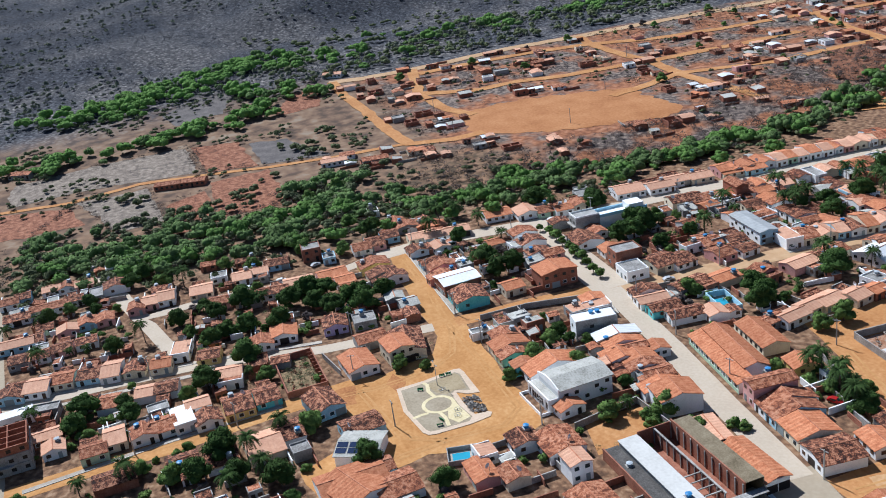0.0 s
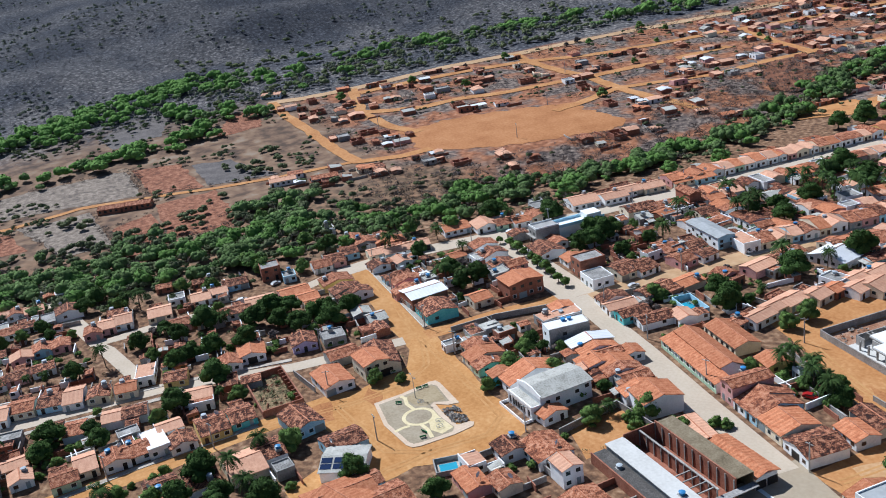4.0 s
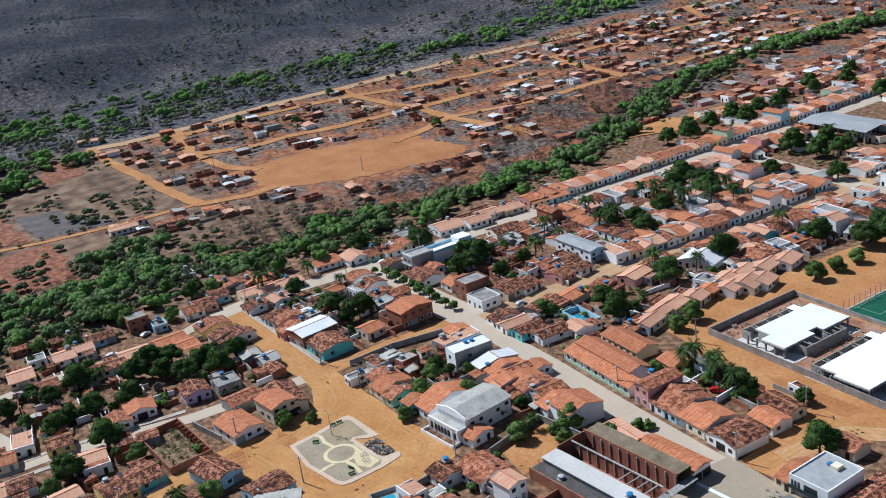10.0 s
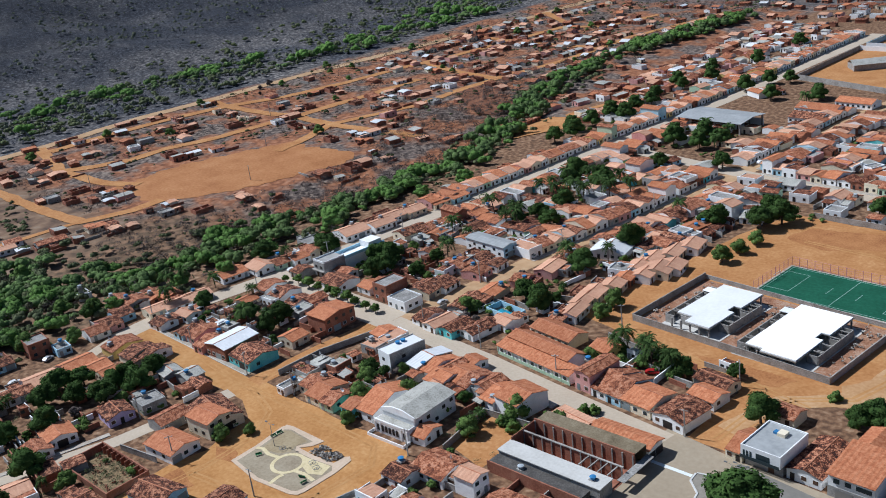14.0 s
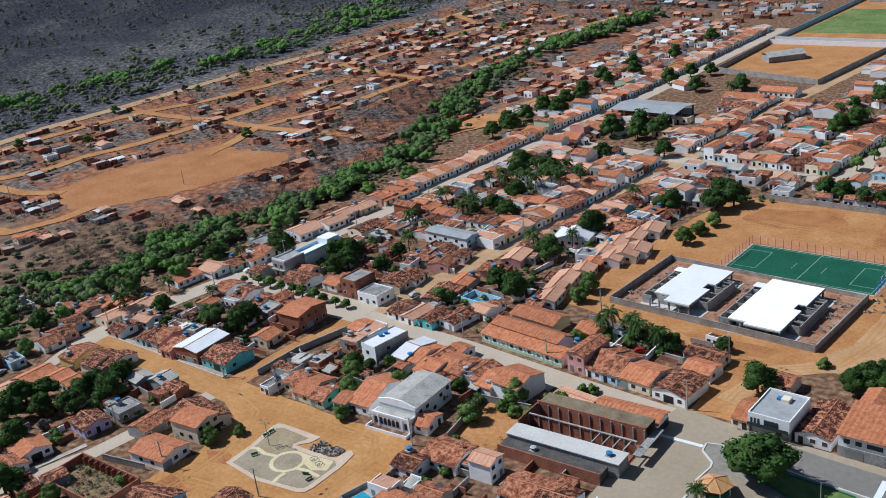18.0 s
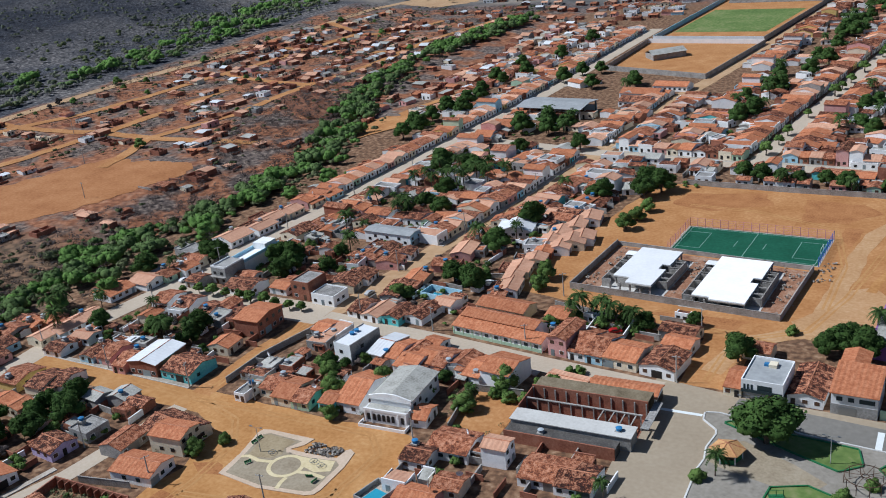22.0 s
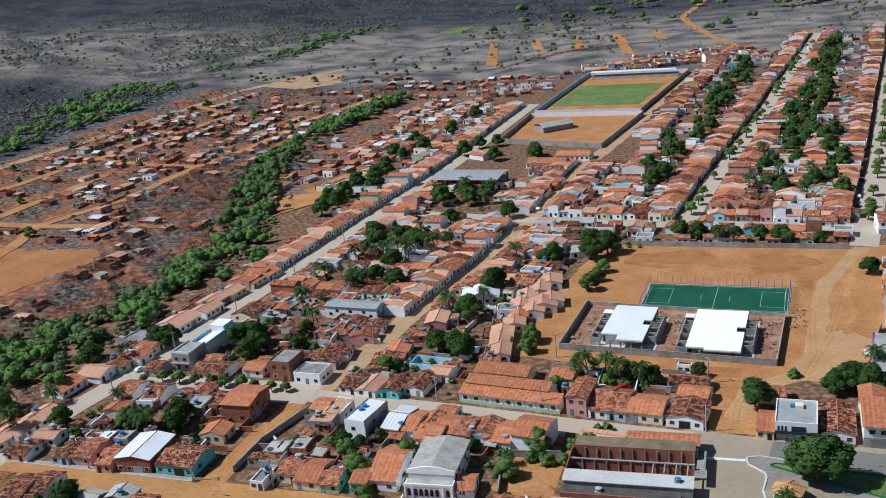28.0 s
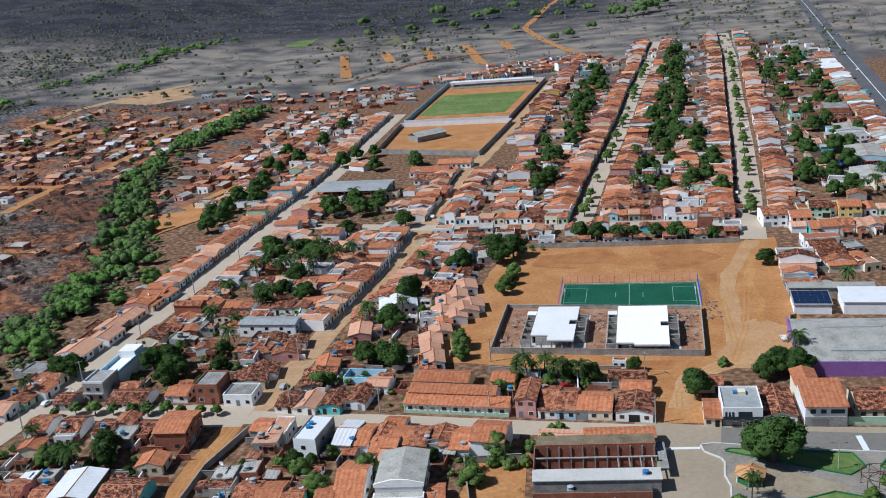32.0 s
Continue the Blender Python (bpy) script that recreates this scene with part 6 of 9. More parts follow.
LOTS = {
    "brick": [(-253, 16), (-299, 45), (-269, 46), (-257, 32), (-241, 33), (-187, 34), (-292, 95), (-278, 86), (-290, 60), (-252, 48), (-257, 60), (-263, 77), (-276, 115), (-259, 108), (-255, 116), (-284, 142), (-253, 138), (-211, 86), (-224, 153), (-266, 176), (-278, 208), (-247, 188), (-210, 189), (-211, 199), (-208, 210), (-193, 192), (-169, 174), (-163, 163), (-122, 116), (-126, 96), (-131, 60), (-154, 6), (-156, 11)]
    + [(-268, 268), (-255, 271), (-266, 320), (-256, 353), (-251, 375), (-245, 254), (-237, 228), (-197, 246), (-196, 254), (-194, 268), (-208, 282), (-219, 307), (-181, 296), (-150, 239), (-199, 210), (-189, 215), (-211, 200), (-171, 195), (-111, 156), (-160, 278), (-200, 338), (-191, 340), (-170, 328), (-166, 354), (-187, 377), (-184, 310), (-98, 248), (-93, 256), (-103, 224), (-78, 213), (-96, 193), (-90, 286), (-106, 270)],
    "white": [(-285, 11), (-283, 65), (-249, 73), (-240, 102), (-206, 96), (-217, 141), (-150, 146), (-170, -20), (-241, 323), (-219, 230), (-187, 276), (-184, 230), (-189, 189), (-221, 361), (-110, 308)],
    "grey": [(-216, 16), (-232, 56), (-257, 86), (-211, 78), (-248, 164), (-135, 141), (-143, 30), (-168, -6), (-165, 204), (-134, 159), (-69, 258)],
    "ruin": [(-267, 20), (-287, 26), (-211, 28), (-204, 19), (-234, 126), (-223, 83), (-204, 138), (-230, 173), (-246, 197), (-164, 128), (-122, 103), (-133, 40), (-160, -14), (-180, 253)],
}
TAKEN = [spot for lots in LOTS.values() for spot in lots]
for look_of, lots in LOTS.items():
    for n, (x, y) in enumerate(lots):
        turn = rnd.choice((-10, 80, 170, -100)) + rnd.uniform(-5, 5)
        if look_of == "ruin":
            brick_ruin(x, y, turn, rnd.uniform(6, 9), rnd.uniform(4.5, 6.5))
            continue
        tiles, color, style = {"brick": (RUST[n * 7 % len(RUST)], ("bare brick", "bare brick", "bare brick", "cream", "bare brick", "pink", "bare brick")[n % 7], ("side", "side", "shed", "side", "gable", "side")[n % 6]),
                               "white": (("pink", "mid", "white")[n % 3], "white", ("side", "side", "flat")[n % 3]), "grey": ("grey", ("cement grey", "bare brick")[n % 2], ("flat", "shed")[n % 2])}[look_of]
        w, d, h = rnd.uniform(5.0, 7.5), rnd.uniform(4.2, 6.0), rnd.uniform(2.0, 2.5)
        house(x, y, turn, w, d, h, tiles, color, style, 1.6, 0.22, z=rise(x, y))
        a = math.radians(turn)
        ux, uy = math.cos(a), math.sin(a)
        if n % 3 == 0:
            house(x + (w / 2 + 1.9) * ux, y + (w / 2 + 1.9) * uy, turn, 3.6, 3.8, 1.8, ("pink", "grey", "mid")[n % 3], "bare brick", "shed", 1, z=rise(x, y))
        # low brick walls round the plot
        for k in range(n % 3):
            ox, oy = x + rnd.uniform(-7, 7) * ux - 8 * uy * (1 if k else -0.6), y + rnd.uniform(-7, 7) * uy + 8 * ux * (1 if k else -0.6)
            yard_wall((ox, oy), (ox + ux * rnd.uniform(4, 9), oy + uy * rnd.uniform(4, 9)), rnd.uniform(1.0, 1.6), rnd.choice((WALL["bare brick"], WALL["bare brick"], CEMENT)))
for n in range(150):
    x, y = rnd.choice(TAKEN)
    a = rnd.uniform(0, math.tau)
    x, y = x + rnd.uniform(7, 14) * math.cos(a), y + rnd.uniform(7, 14) * math.sin(a)
    if any(math.hypot(x - p, y - q) < 6 for p, q in TAKEN) or any(near_line(x, y, line) < 5 for line in OUTER_TRACKS) or math.hypot(x + 168, y - 82) < 46 or x < -288 or x > -62:
        continue
    house(x, y, rnd.choice((-10, 80)) + rnd.uniform(-6, 6), rnd.uniform(3, 5.5), rnd.uniform(3, 4.5), rnd.uniform(1.7, 2.2), rnd.choice(RUST), rnd.choice(("bare brick", "bare brick", "bare brick", "cement grey", "cream")), rnd.choice(("side", "shed", "side")), 1, 0.2, z=rise(x, y))
    yard_wall((x + 3, y - 3), (x + 3 + rnd.uniform(-1, 1), y + rnd.uniform(3, 7)), rnd.uniform(1.0, 1.5), WALL["bare brick"]) if n % 3 == 0 else None
for k, (line, side) in enumerate([(l, q) for l in OUTER_TRACKS[:-1] for q in (1, -1)]):
    pts = [Vector(p) for p in (line if side > 0 else line[::-1])]
    front = []
    for i, p in enumerate(pts):
        d = (pts[min(i + 1, len(pts) - 1)] - pts[max(i - 1, 0)]).normalized()
        front.append((p + Vector((-d.y, d.x)) * 5.5)[:])
    if len(front) > 1 and max(front[0][1], front[-1][1]) > 262:
        row(front, 5.6, 6.4, 1, RUST, BRICKY, gap=0.97, gap_size=(6, 20), yards=0.25, pavement=False, tall=0, low=0.76,
            skip=[(*p, 7) for p in TAKEN] + [(-168, 80, 44), (-210, 130, 118)])
for line in ([(-262, 262), (-258, 330), (-250, 400)], [(-274, 400), (-266, 310), (-272, 262)], [(-222, 290), (-214, 345), (-206, 388)], [(-190, 390), (-188, 345), (-184, 270)], [(-206, 360), (-176, 356)], [(-138, 250), (-140, 300), (-136, 360)], [(-206, 414), (-166, 410)],
             [(-250, 420), (-244, 480)], [(-236, 480), (-212, 430)], [(-200, 470), (-150, 466)], [(-62, 196), (-66, 250), (-56, 330), (-50, 420)], [(-68, 420), (-74, 330), (-82, 265)], [(-92, 260), (-86, 330), (-80, 430)], [(-98, 430), (-106, 380)], [(-110, 450), (-60, 446)],
             [(-46, 480), (-110, 490), (-160, 486)], [(-150, 500), (-100, 508), (-40, 500)], [(-62, 232), (-56, 300)], [(-190, 520), (-140, 526)]):
    row(line, 6.6, 7, 1, RUST, BRICKY + ["white", "cream"], gap=0.9, gap_size=(2, 10), yards=0.2, pavement=False, tall=0, low=0.78)
fill((-100, 216), (-64, 204), (-54, 420), (-98, 425), 4, 22, 0.62, 1, RUST, BRICKY)
far_done("town", "distant_town_houses", "rows of tile-roofed houses in the outer blocks")
far_done("outer", "outer_settlement_houses", "small brick and tile-roofed houses of the outer settlement")


# ---- the square and its buildings ----
def disc(cx, cy, r, n=28, z0=0.0, z1=0.1):
    return Geo().slab([(cx + r * math.cos(i * math.tau / n), cy + r * math.sin(i * math.tau / n)) for i in range(n)], z0, z1)


def ring(cx, cy, r0, r1, z0, z1, n=32):
    g = Geo()
    for i in range(n):
        a = i * math.tau / n
        g.v += [(cx + r * math.cos(a), cy + r * math.sin(a), z) for r, z in ((r0, z0), (r1, z0), (r1, z1), (r0, z1))]
    for i in range(n):
        p, q = 4 * i, 4 * ((i + 1) % n)
        g.f += [(p + k, p + (k + 1) % 4, q + (k + 1) % 4, q + k) for k in range(4)]
    return g


def square():
    ob = thing("paved_square", pose(0, 0, 0), "small paved square with grey beds and a cream ring path", "square", "", "structure")
    rim = [(25.8, -58.1), (25.6, -51.1), (24.3, -43.2), (24.7, -41.9), (26.5, -41.5), (37.5, -41.6), (36.8, -44.2), (34.7, -46.4), (40.0, -46.5), (45.8, -46.0), (46.1, -43.1), (46.9, -42.4), (48.3, -43.3), (49.0, -48.0), (48.8, -56.0), (48.3, -57.7), (46.7, -58.5), (36.3, -59.6)]
    floor = [(27.1, -57.4), (26.8, -51.3), (25.8, -43.5), (27.3, -42.7), (35.5, -43.2), (33.7, -46.3), (34.8, -47.7), (40.5, -47.7), (46.3, -46.9), (47.7, -48.0), (47.5, -55.4), (47.2, -56.9), (46.0, -57.5), (36.2, -58.6)]
    part("rim", Geo().slab(rim[::-1], -0.2, 0.16), PLAZA_PINK, ob, "pale pink cement rim")
    part("floor", Geo().slab(floor[::-1], 0.164, 0.18), PLAZA_PALE, ob, "grey-beige cement floor")
    part("bed", Geo().slab([(27.8, -51.4), (26.2, -43.8), (27.6, -43.1), (34.4, -43.7), (33.5, -46.7), (34.4, -48.6), (32.8, -50.4)][::-1], 0.184, 0.196), PLAZA_TAN, ob, "tan earth bed")
    part("apron", Geo().slab([(37.6, -47.9), (40.5, -47.9), (46.2, -47.1), (47.2, -50.3), (44.3, -51.7), (41.4, -50.8)][::-1], 0.184, 0.198), PLAZA_YELLOW, ob, "cream cement apron")
    part("ring_path", ring(37.6, -51.7, 3.0, 3.85, 0.184, 0.21), PLAZA_YELLOW, ob, "cream-painted ring path")
    part("middle", disc(37.6, -51.7, 3.0, 28, 0.184, 0.2), PLAZA_PALE, ob, "grey round centre")
    for pts in ([(26.6, -51.8), (28.1, -51.2), (30.9, -51.9), (33.9, -51.4)], [(40.0, -54.9), (39.9, -56.4), (40.3, -58.6)], [(41.2, -52.6), (43.5, -52.2), (47.2, -52.6)]):
        g, p = Geo(), along(pts, 0.8)
        for i, q in enumerate(p):
            d = (p[min(i + 1, len(p) - 1)] - p[max(i - 1, 0)]).normalized() * 0.45
            g.v += [(q.x + d.y, q.y - d.x, 0.204), (q.x - d.y, q.y + d.x, 0.204)]
        g.f = [(2 * i + 1, 2 * i, 2 * i + 2, 2 * i + 3) for i in range(len(p) - 1)]
        part("path", g, PLAZA_YELLOW, ob, "cream-painted winding path")


square()
thicket("rubble_heap", scatter(70, (38.5, 45.5), (-46.2, -43), lambda x, y, r: True, (0.3, 0.6), 21), RUBBLE, "heap of grey building rubble", 0.6, 14, 21)


def play_ring(x, y, r=0.8):
    ob = thing("play_wheel", place(x, y, 0, 0.16), "low grey metal play wheel on the square", "play equipment", "play wheels of the square")
    part("hub", Geo().tube((0, 0, 0), (0, 0, 0.6), 0.08, 0.06, 8), METAL, ob)
    part("hoop", ring(0, 0, r - 0.08, r, 0.5, 0.58, 16), METAL, ob)
    for k in range(4):
        a = k * math.tau / 4
        part("spoke", Geo().tube((0, 0, 0.54), (r * math.cos(a), r * math.sin(a), 0.54), 0.03, 0.03, 5), METAL, ob)


for x, y in ((32.2, -48.9), (42.3, -48.8), (44.5, -49.6)):
    play_ring(x, y)


def bench(x, y, turn):
    ob = thing("bench", place(x, y, turn, 0.16), "small green-painted garden bench on the square", "bench", "green benches of the square")
    part("seat", Geo().box(-0.7, -0.22, 0.4, 0.7, 0.22, 0.46), GREEN_PAINT, ob)
    part("backrest", Geo().box(-0.7, 0.2, 0.5, 0.7, 0.26, 0.9), GREEN_PAINT, ob)
    for s in (-0.55, 0.55):
        part("leg", Geo().box(s - 0.05, -0.2, 0, s + 0.05, 0.2, 0.4), GREEN_PAINT, ob)


for x, y, a in ((26.2, -46.8, 80), (26.3, -45.2, 80), (46.1, -54.3, -100), (44.3, -53.2, 200), (29.6, -53.4, 60)):
    bench(x, y, a)


def ruin():
    """Long roofless brick building by the square, with short cross walls."""
    ob = thing("roofless_building", place(0, 0), "roofless brick walls of an abandoned row by the square", "ruin")
    for a, e, c, f, k in ((-4, -72.3, 16, -72.0, 2.6), (-4, -82.0, 16, -81.7, 2.2), (15.7, -81.7, 16, -72.3, 2.4), (-4, -81.7, -3.7, -72.3, 2.4)):
        part("brick_wall", Geo().box(a, e, -0.3, c, f, k), WALL["bare brick"], ob)
    for i in range(9):
        part("cross_wall", Geo().box(-2 + 2 * i, -73.4, -0.3, -1.8 + 2 * i, -72.32, 2.4), WALL["bare brick"], ob)
    part("earth_floor", Geo().box(-3.7, -81.7, -0.2, 15.7, -72.32, 0.1), WEEDY, ob, "weedy earth floor with dry grass")


ruin()
thicket("ruin_weeds", scatter(90, (-3, 15), (-81, -73.5), lambda x, y, r: True, (0.3, 0.9), 47), LEAF_OLIVE, "dry olive weeds growing inside the roofless walls", 0.14, 40, 47)
thicket("ruin_rubble", scatter(46, (-3, 15), (-81, -73.5), lambda x, y, r: True, (0.2, 0.5), 48), WALL["bare brick"], "broken bricks lying inside the roofless walls", 0.5, 12, 48)


def lamp_post(x, y, h=7.0, arms=1):
    ob = thing("street_lamp", place(x, y, 0, rise(x, y)), "slim grey street lamp on a tall post", "street lamp", "street lamps")
    part("post", Geo().tube((0, 0, -0.2), (0, 0, h), 0.1, 0.06, 8), POLE, ob)
    for s in ((-1, 1) if arms == 2 else (1,)):
        part("arm", Geo().tube((0, 0, h - 0.1), (1.1 * s, 0, h + 0.25), 0.04, 0.03, 6), METAL, ob)
        part("lamp_head", Geo().box(min(s, s * 1.6), -0.14, h + 0.18, max(s, s * 1.6), 0.14, h + 0.32), METAL, ob)


def power_pole(x, y, turn=0.0, h=8.5):
    ob = thing("power_pole", place(x, y, turn, rise(x, y)), "tapered concrete power pole with a crossarm", "utility pole", "power poles")
    part("pole", Geo().tube((0, 0, -0.3), (0, 0, h), 0.17, 0.10, 8), POLE, ob)
    part("crossarm", Geo().box(-0.9, -0.07, h - 0.5, 0.9, 0.07, h - 0.36), POLE, ob)
    for k in (-0.75, 0, 0.75):
        part("insulator", Geo().tube((k, 0, h - 0.36), (k, 0, h - 0.16), 0.05, 0.03, 6), METAL, ob)


for x, y in ((100.5, 1.5), (64, 6.6), (38, 9.3), (16, 11.2), (-4, -32.4), (-31, -31.2), (-58.5, -27), (41, -63), (15, -65.5), (15, -32.3), (100, 25), (57, -35), (22, -95), (21, -118), (-9, -60), (-14.5, -112), (10.5, 40), (16, 72), (23, 112),
             (-42.5, 60), (-39, 95), (-35, 130), (-29.5, 185), (-46, 30), (-48, 3), (-176, 30), (-214, 34), (-150, 74), (-236, 90), (-237, 150), (62, 36), (-190, 112)):
    power_pole(x, y, rnd.uniform(0, 180))
for x, y in ((29.4, -49.1), (117, -9.5), (133.6, -18.6), (118.5, -8.8), (152, 160), (158, 230), (92, 190), (150, -14)):
    lamp_post(x, y, 7.5, 2)


def ground_frame(name, x, y, turn, label, category="building"):
    return thing(name, place(x, y, turn), label, category)


def cells(parent, spots, mesh, name="window"):
    for x, z, y, turn in spots:
        opening(name, mesh, parent, x, z, y, turn)


ARCH = Geo().slab([(-0.35, 0)] + [(0.35 * math.cos(a), 1.7 + 0.35 * math.sin(a)) for a in [i * math.pi / 6 for i in range(7)]][::-1] + [(0.35, 0)], 0, 0.08)
ARCH.v = [(x, -z, y) for x, y, z in ARCH.v]
# Arches are flat dark panels, the shade behind them in their colour
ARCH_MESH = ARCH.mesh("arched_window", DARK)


def church():
    """White church hall: low porch along the square, higher hall with a shallow fibre-cement gable."""
    ob = ground_frame("church", 49.0, -32.0, 2, "white church hall with arched porch openings and grey roof", "church")
    g = Geo()
    top, h, w, d0, d1 = 6.8, 5.7, 9.4, 2.6, 15.8
    v = [(-w / 2, d0, -0.3), (w / 2, d0, -0.3), (w / 2, d0, h), (0, d0, top), (-w / 2, d0, h)]
    v += [(x, d1, z) for x, _, z in v]
    g.add(v, [(0, 1, 2, 3, 4), (9, 8, 7, 6, 5), (0, 5, 6, 1), (1, 6, 7, 2), (4, 9, 5, 0), (2, 7, 8, 3), (3, 8, 9, 4)])
    part("wall", g, WALL["white"], ob)
    p = Geo().add([(-w / 2 - 0.3, d0 - 0.15, h - 0.3), (w / 2 + 0.3, d0 - 0.15, h - 0.3), (w / 2 + 0.3, d0 - 0.15, h + 0.7), (1.5, d0 - 0.15, top + 0.7), (-1.5, d0 - 0.15, top + 0.7), (-w / 2 - 0.3, d0 - 0.15, h + 0.7),
                   (-w / 2 - 0.3, d0 + 0.15, h - 0.3), (w / 2 + 0.3, d0 + 0.15, h - 0.3), (w / 2 + 0.3, d0 + 0.15, h + 0.7), (1.5, d0 + 0.15, top + 0.7), (-1.5, d0 + 0.15, top + 0.7), (-w / 2 - 0.3, d0 + 0.15, h + 0.7)],
                  [(0, 1, 2, 3, 4, 5), (11, 10, 9, 8, 7, 6), (2, 1, 7, 8), (3, 2, 8, 9), (4, 3, 9, 10), (5, 4, 10, 11), (0, 5, 11, 6), (1, 0, 6, 7)])
    part("front_gable", p, WALL["white"], ob, "raised white gable front")
    r = Geo()
    for s in (-1, 1):
        k = len(r.v)
        ribbed(r, d1 - d0 + 0.3, s * (w / 2 + 0.3), 0, h + 0.02, top + 0.12, 0.9, "y", 0.04)
        r.v[k:] = [(a, b + (d0 + d1) / 2 + 0.3, c) for a, b, c in r.v[k:]]
    part("roof", r, SHEET_FIBRE, ob, "grey-green fibre-cement roof")
    part("porch", Geo().box(-w / 2 - 0.3, 0, -0.3, w / 2 + 0.3, d0 - 0.16, 4.0), WALL["white"], ob)
    part("porch_roof", Geo().box(-w / 2, 0.3, 4.004, w / 2, d0 - 0.2, 4.06), SHEET_FIBRE, ob, "brown weathered porch roof")
    part("porch_parapet", Geo().box(-w / 2 - 0.4, -0.08, 3.6, w / 2 + 0.4, 0.28, 4.3), WALL["white"], ob)
    cells(ob, [(x, 0.9, -0.01, 0) for x in (-4.0, -2.6, -1.5, -0.4, 0.7, 1.8, 4.0)], ARCH_MESH, "arched_window")
    for x in (-4.8, -3.3, 3.0, 4.8):
        part("pilaster", Geo().box(x - 0.16, -0.14, 0, x + 0.16, -0.002, 3.6), WALL["white"], ob)
    cells(ob, [(w / 2 + 0.01, z, y, 90) for y, z in ((4.5, 3.2), (7, 3.2), (9.5, 1.0), (12, 3.2), (14.6, 3.8))], WINDOW_MESHES[0])
    part("terrace_wall", Geo().box(-w / 2 - 0.8, -2.2, -0.3, w / 2 + 0.8, -2.0, 0.95).box(-w / 2 - 0.8, -2.0, -0.3, -w / 2 - 0.6, 0, 0.95).box(w / 2 + 0.6, -2.0, -0.3, w / 2 + 0.8, 0, 0.95), WALL["white"], ob, "low white terrace wall")


church()
house(38.6, -30.5, 0, 6.2, 14, 3.2, "new", "white", "side", 3, name="house")
house(57.6, -27.8, 95, 6.0, 3.4, 2.6, "new", "white", "gable", 3, name="house")


def school():
    """Long low tiled hall with pale green base on the paved street."""
    ob = ground_frame("long_hall", 56, 7.6, -8.0, "long low white and pale green hall with an orange tile roof", "building")
    w, d, h = 24.5, 9.4, 3.4
    g = Geo()
    side = [(0, -0.3), (d, -0.3), (d, h), (d / 2 + 1.4, h + 2.4), (3.3, h + 1.4), (3.3, h + 1.1), (0, h - 0.1)]
    n = len(side)
    v = [(-w / 2, b, c) for b, c in side] + [(w / 2 - 3.4, b, c) for b, c in side]
    g.add(v, [tuple(range(n - 1, -1, -1)), tuple(range(n, 2 * n))] + [(i, (i + 1) % n, n + (i + 1) % n, n + i) for i in range(n)])
    g.add([(w / 2 - 3.39, 0, -0.3), (w / 2, 0, -0.3), (w / 2, 3.3, -0.3), (w / 2 - 3.39, 3.3, -0.3), (w / 2 - 3.39, 0, h - 0.1), (w / 2, 0, h - 0.1), (w / 2, 3.3, h + 1.1), (w / 2 - 3.39, 3.3, h + 1.1)],
          [(3, 2, 1, 0), (4, 5, 6, 7), (0, 1, 5, 4), (1, 2, 6, 5), (2, 3, 7, 6), (3, 0, 4, 7)])
    part("wall", g, WALL["white"], ob)
    part("base_band", Geo().box(-w / 2 - 0.02, -0.06, -0.2, w / 2 + 0.02, -0.002, 1.1), WALL["pale green"], ob, "pale green painted base")
    r = Geo()
    ribbed(r, w + 0.6, -0.5, 3.3, h - 0.1, h + 1.25)
    part("front_roof", r, TILE_NEW, ob, "lower orange tile slope over the street front")
    r = Geo()
    for y0 in (2.9, d + 0.5):
        ribbed(r, w - 3.4, y0, d / 2 + 1.4, h + (1.55 if y0 < 4 else 0.4), h + 2.7)
    r.v = [(x - 1.6, y, z) for x, y, z in r.v]
    part("roof", r, TILE_NEW, ob)
    part("ridge_cap", Geo().tube((-w / 2, d / 2 + 1.4, h + 2.72), (w / 2 - 3.4, d / 2 + 1.4, h + 2.72), 0.16, 0.16, 6), RIDGE, ob)
    for i in range(9):
        opening("door" if i in (2, 6) else "window", DOOR_MESHES[2] if i in (2, 6) else WINDOW_MESHES[2], ob, -w / 2 + w * (i + 0.5) / 9, 0 if i in (2, 6) else 1.3)
    for i in range(10):
        x = -w / 2 + w * i / 9
        part("pilaster", Geo().box(x - 0.14, -0.1, -0.2, x + 0.14, -0.062, h - 0.2), WALL["pale green"], ob)


school()
house(51, 20.5, -8, 14, 6.5, 3.0, "new", "cream", "side", 2)
house(66, 20, -10, 6, 6, 2.8, "new", "yellow", "side", 2)
water_tank(68.4, 13, 4.8, True)
house(72.2, 5.4, -7, 4.6, 10, 3.0, "mid", "pink", "gable", 3, 0.35, 2, label="narrow pink two-storey house with a balcony and tile roof")
house(77, 4.7, -7, 4.2, 12, 2.9, "mid", "white", "side", 3)
house(81.2, 4.2, -7, 4.2, 11, 3.0, "mid", "sky blue", "side", 3)
house(87.3, 3.6, -7, 8.0, 9, 3.2, "new", "cream", "side", 3, 0.36, label="cream corner shop house with a bright orange tile roof")
house(96, 2.3, -8, 8.0, 9, 3.2, "old", "white", "gable", 3, 0.3, label="white gable-fronted corner house with mottled old tiles")
house(97, 13.5, -8, 7, 5.5, 2.7, "new", "white", "side", 2)
house(95.5, 20.0, -8, 9, 5, 2.6, "old", "cream", "side", 2)
yard_wall((75, 17), (75, 28), 2.2, WALL["white"], "white-painted yard wall")
yard_wall((62, 30), (92, 23.5), 2.0)
yard_wall((92, 23.5), (100.5, 22.8), 2.0)
yard_wall((84, 16), (84, 25), 2.0, WALL["white"], "white-painted yard wall")


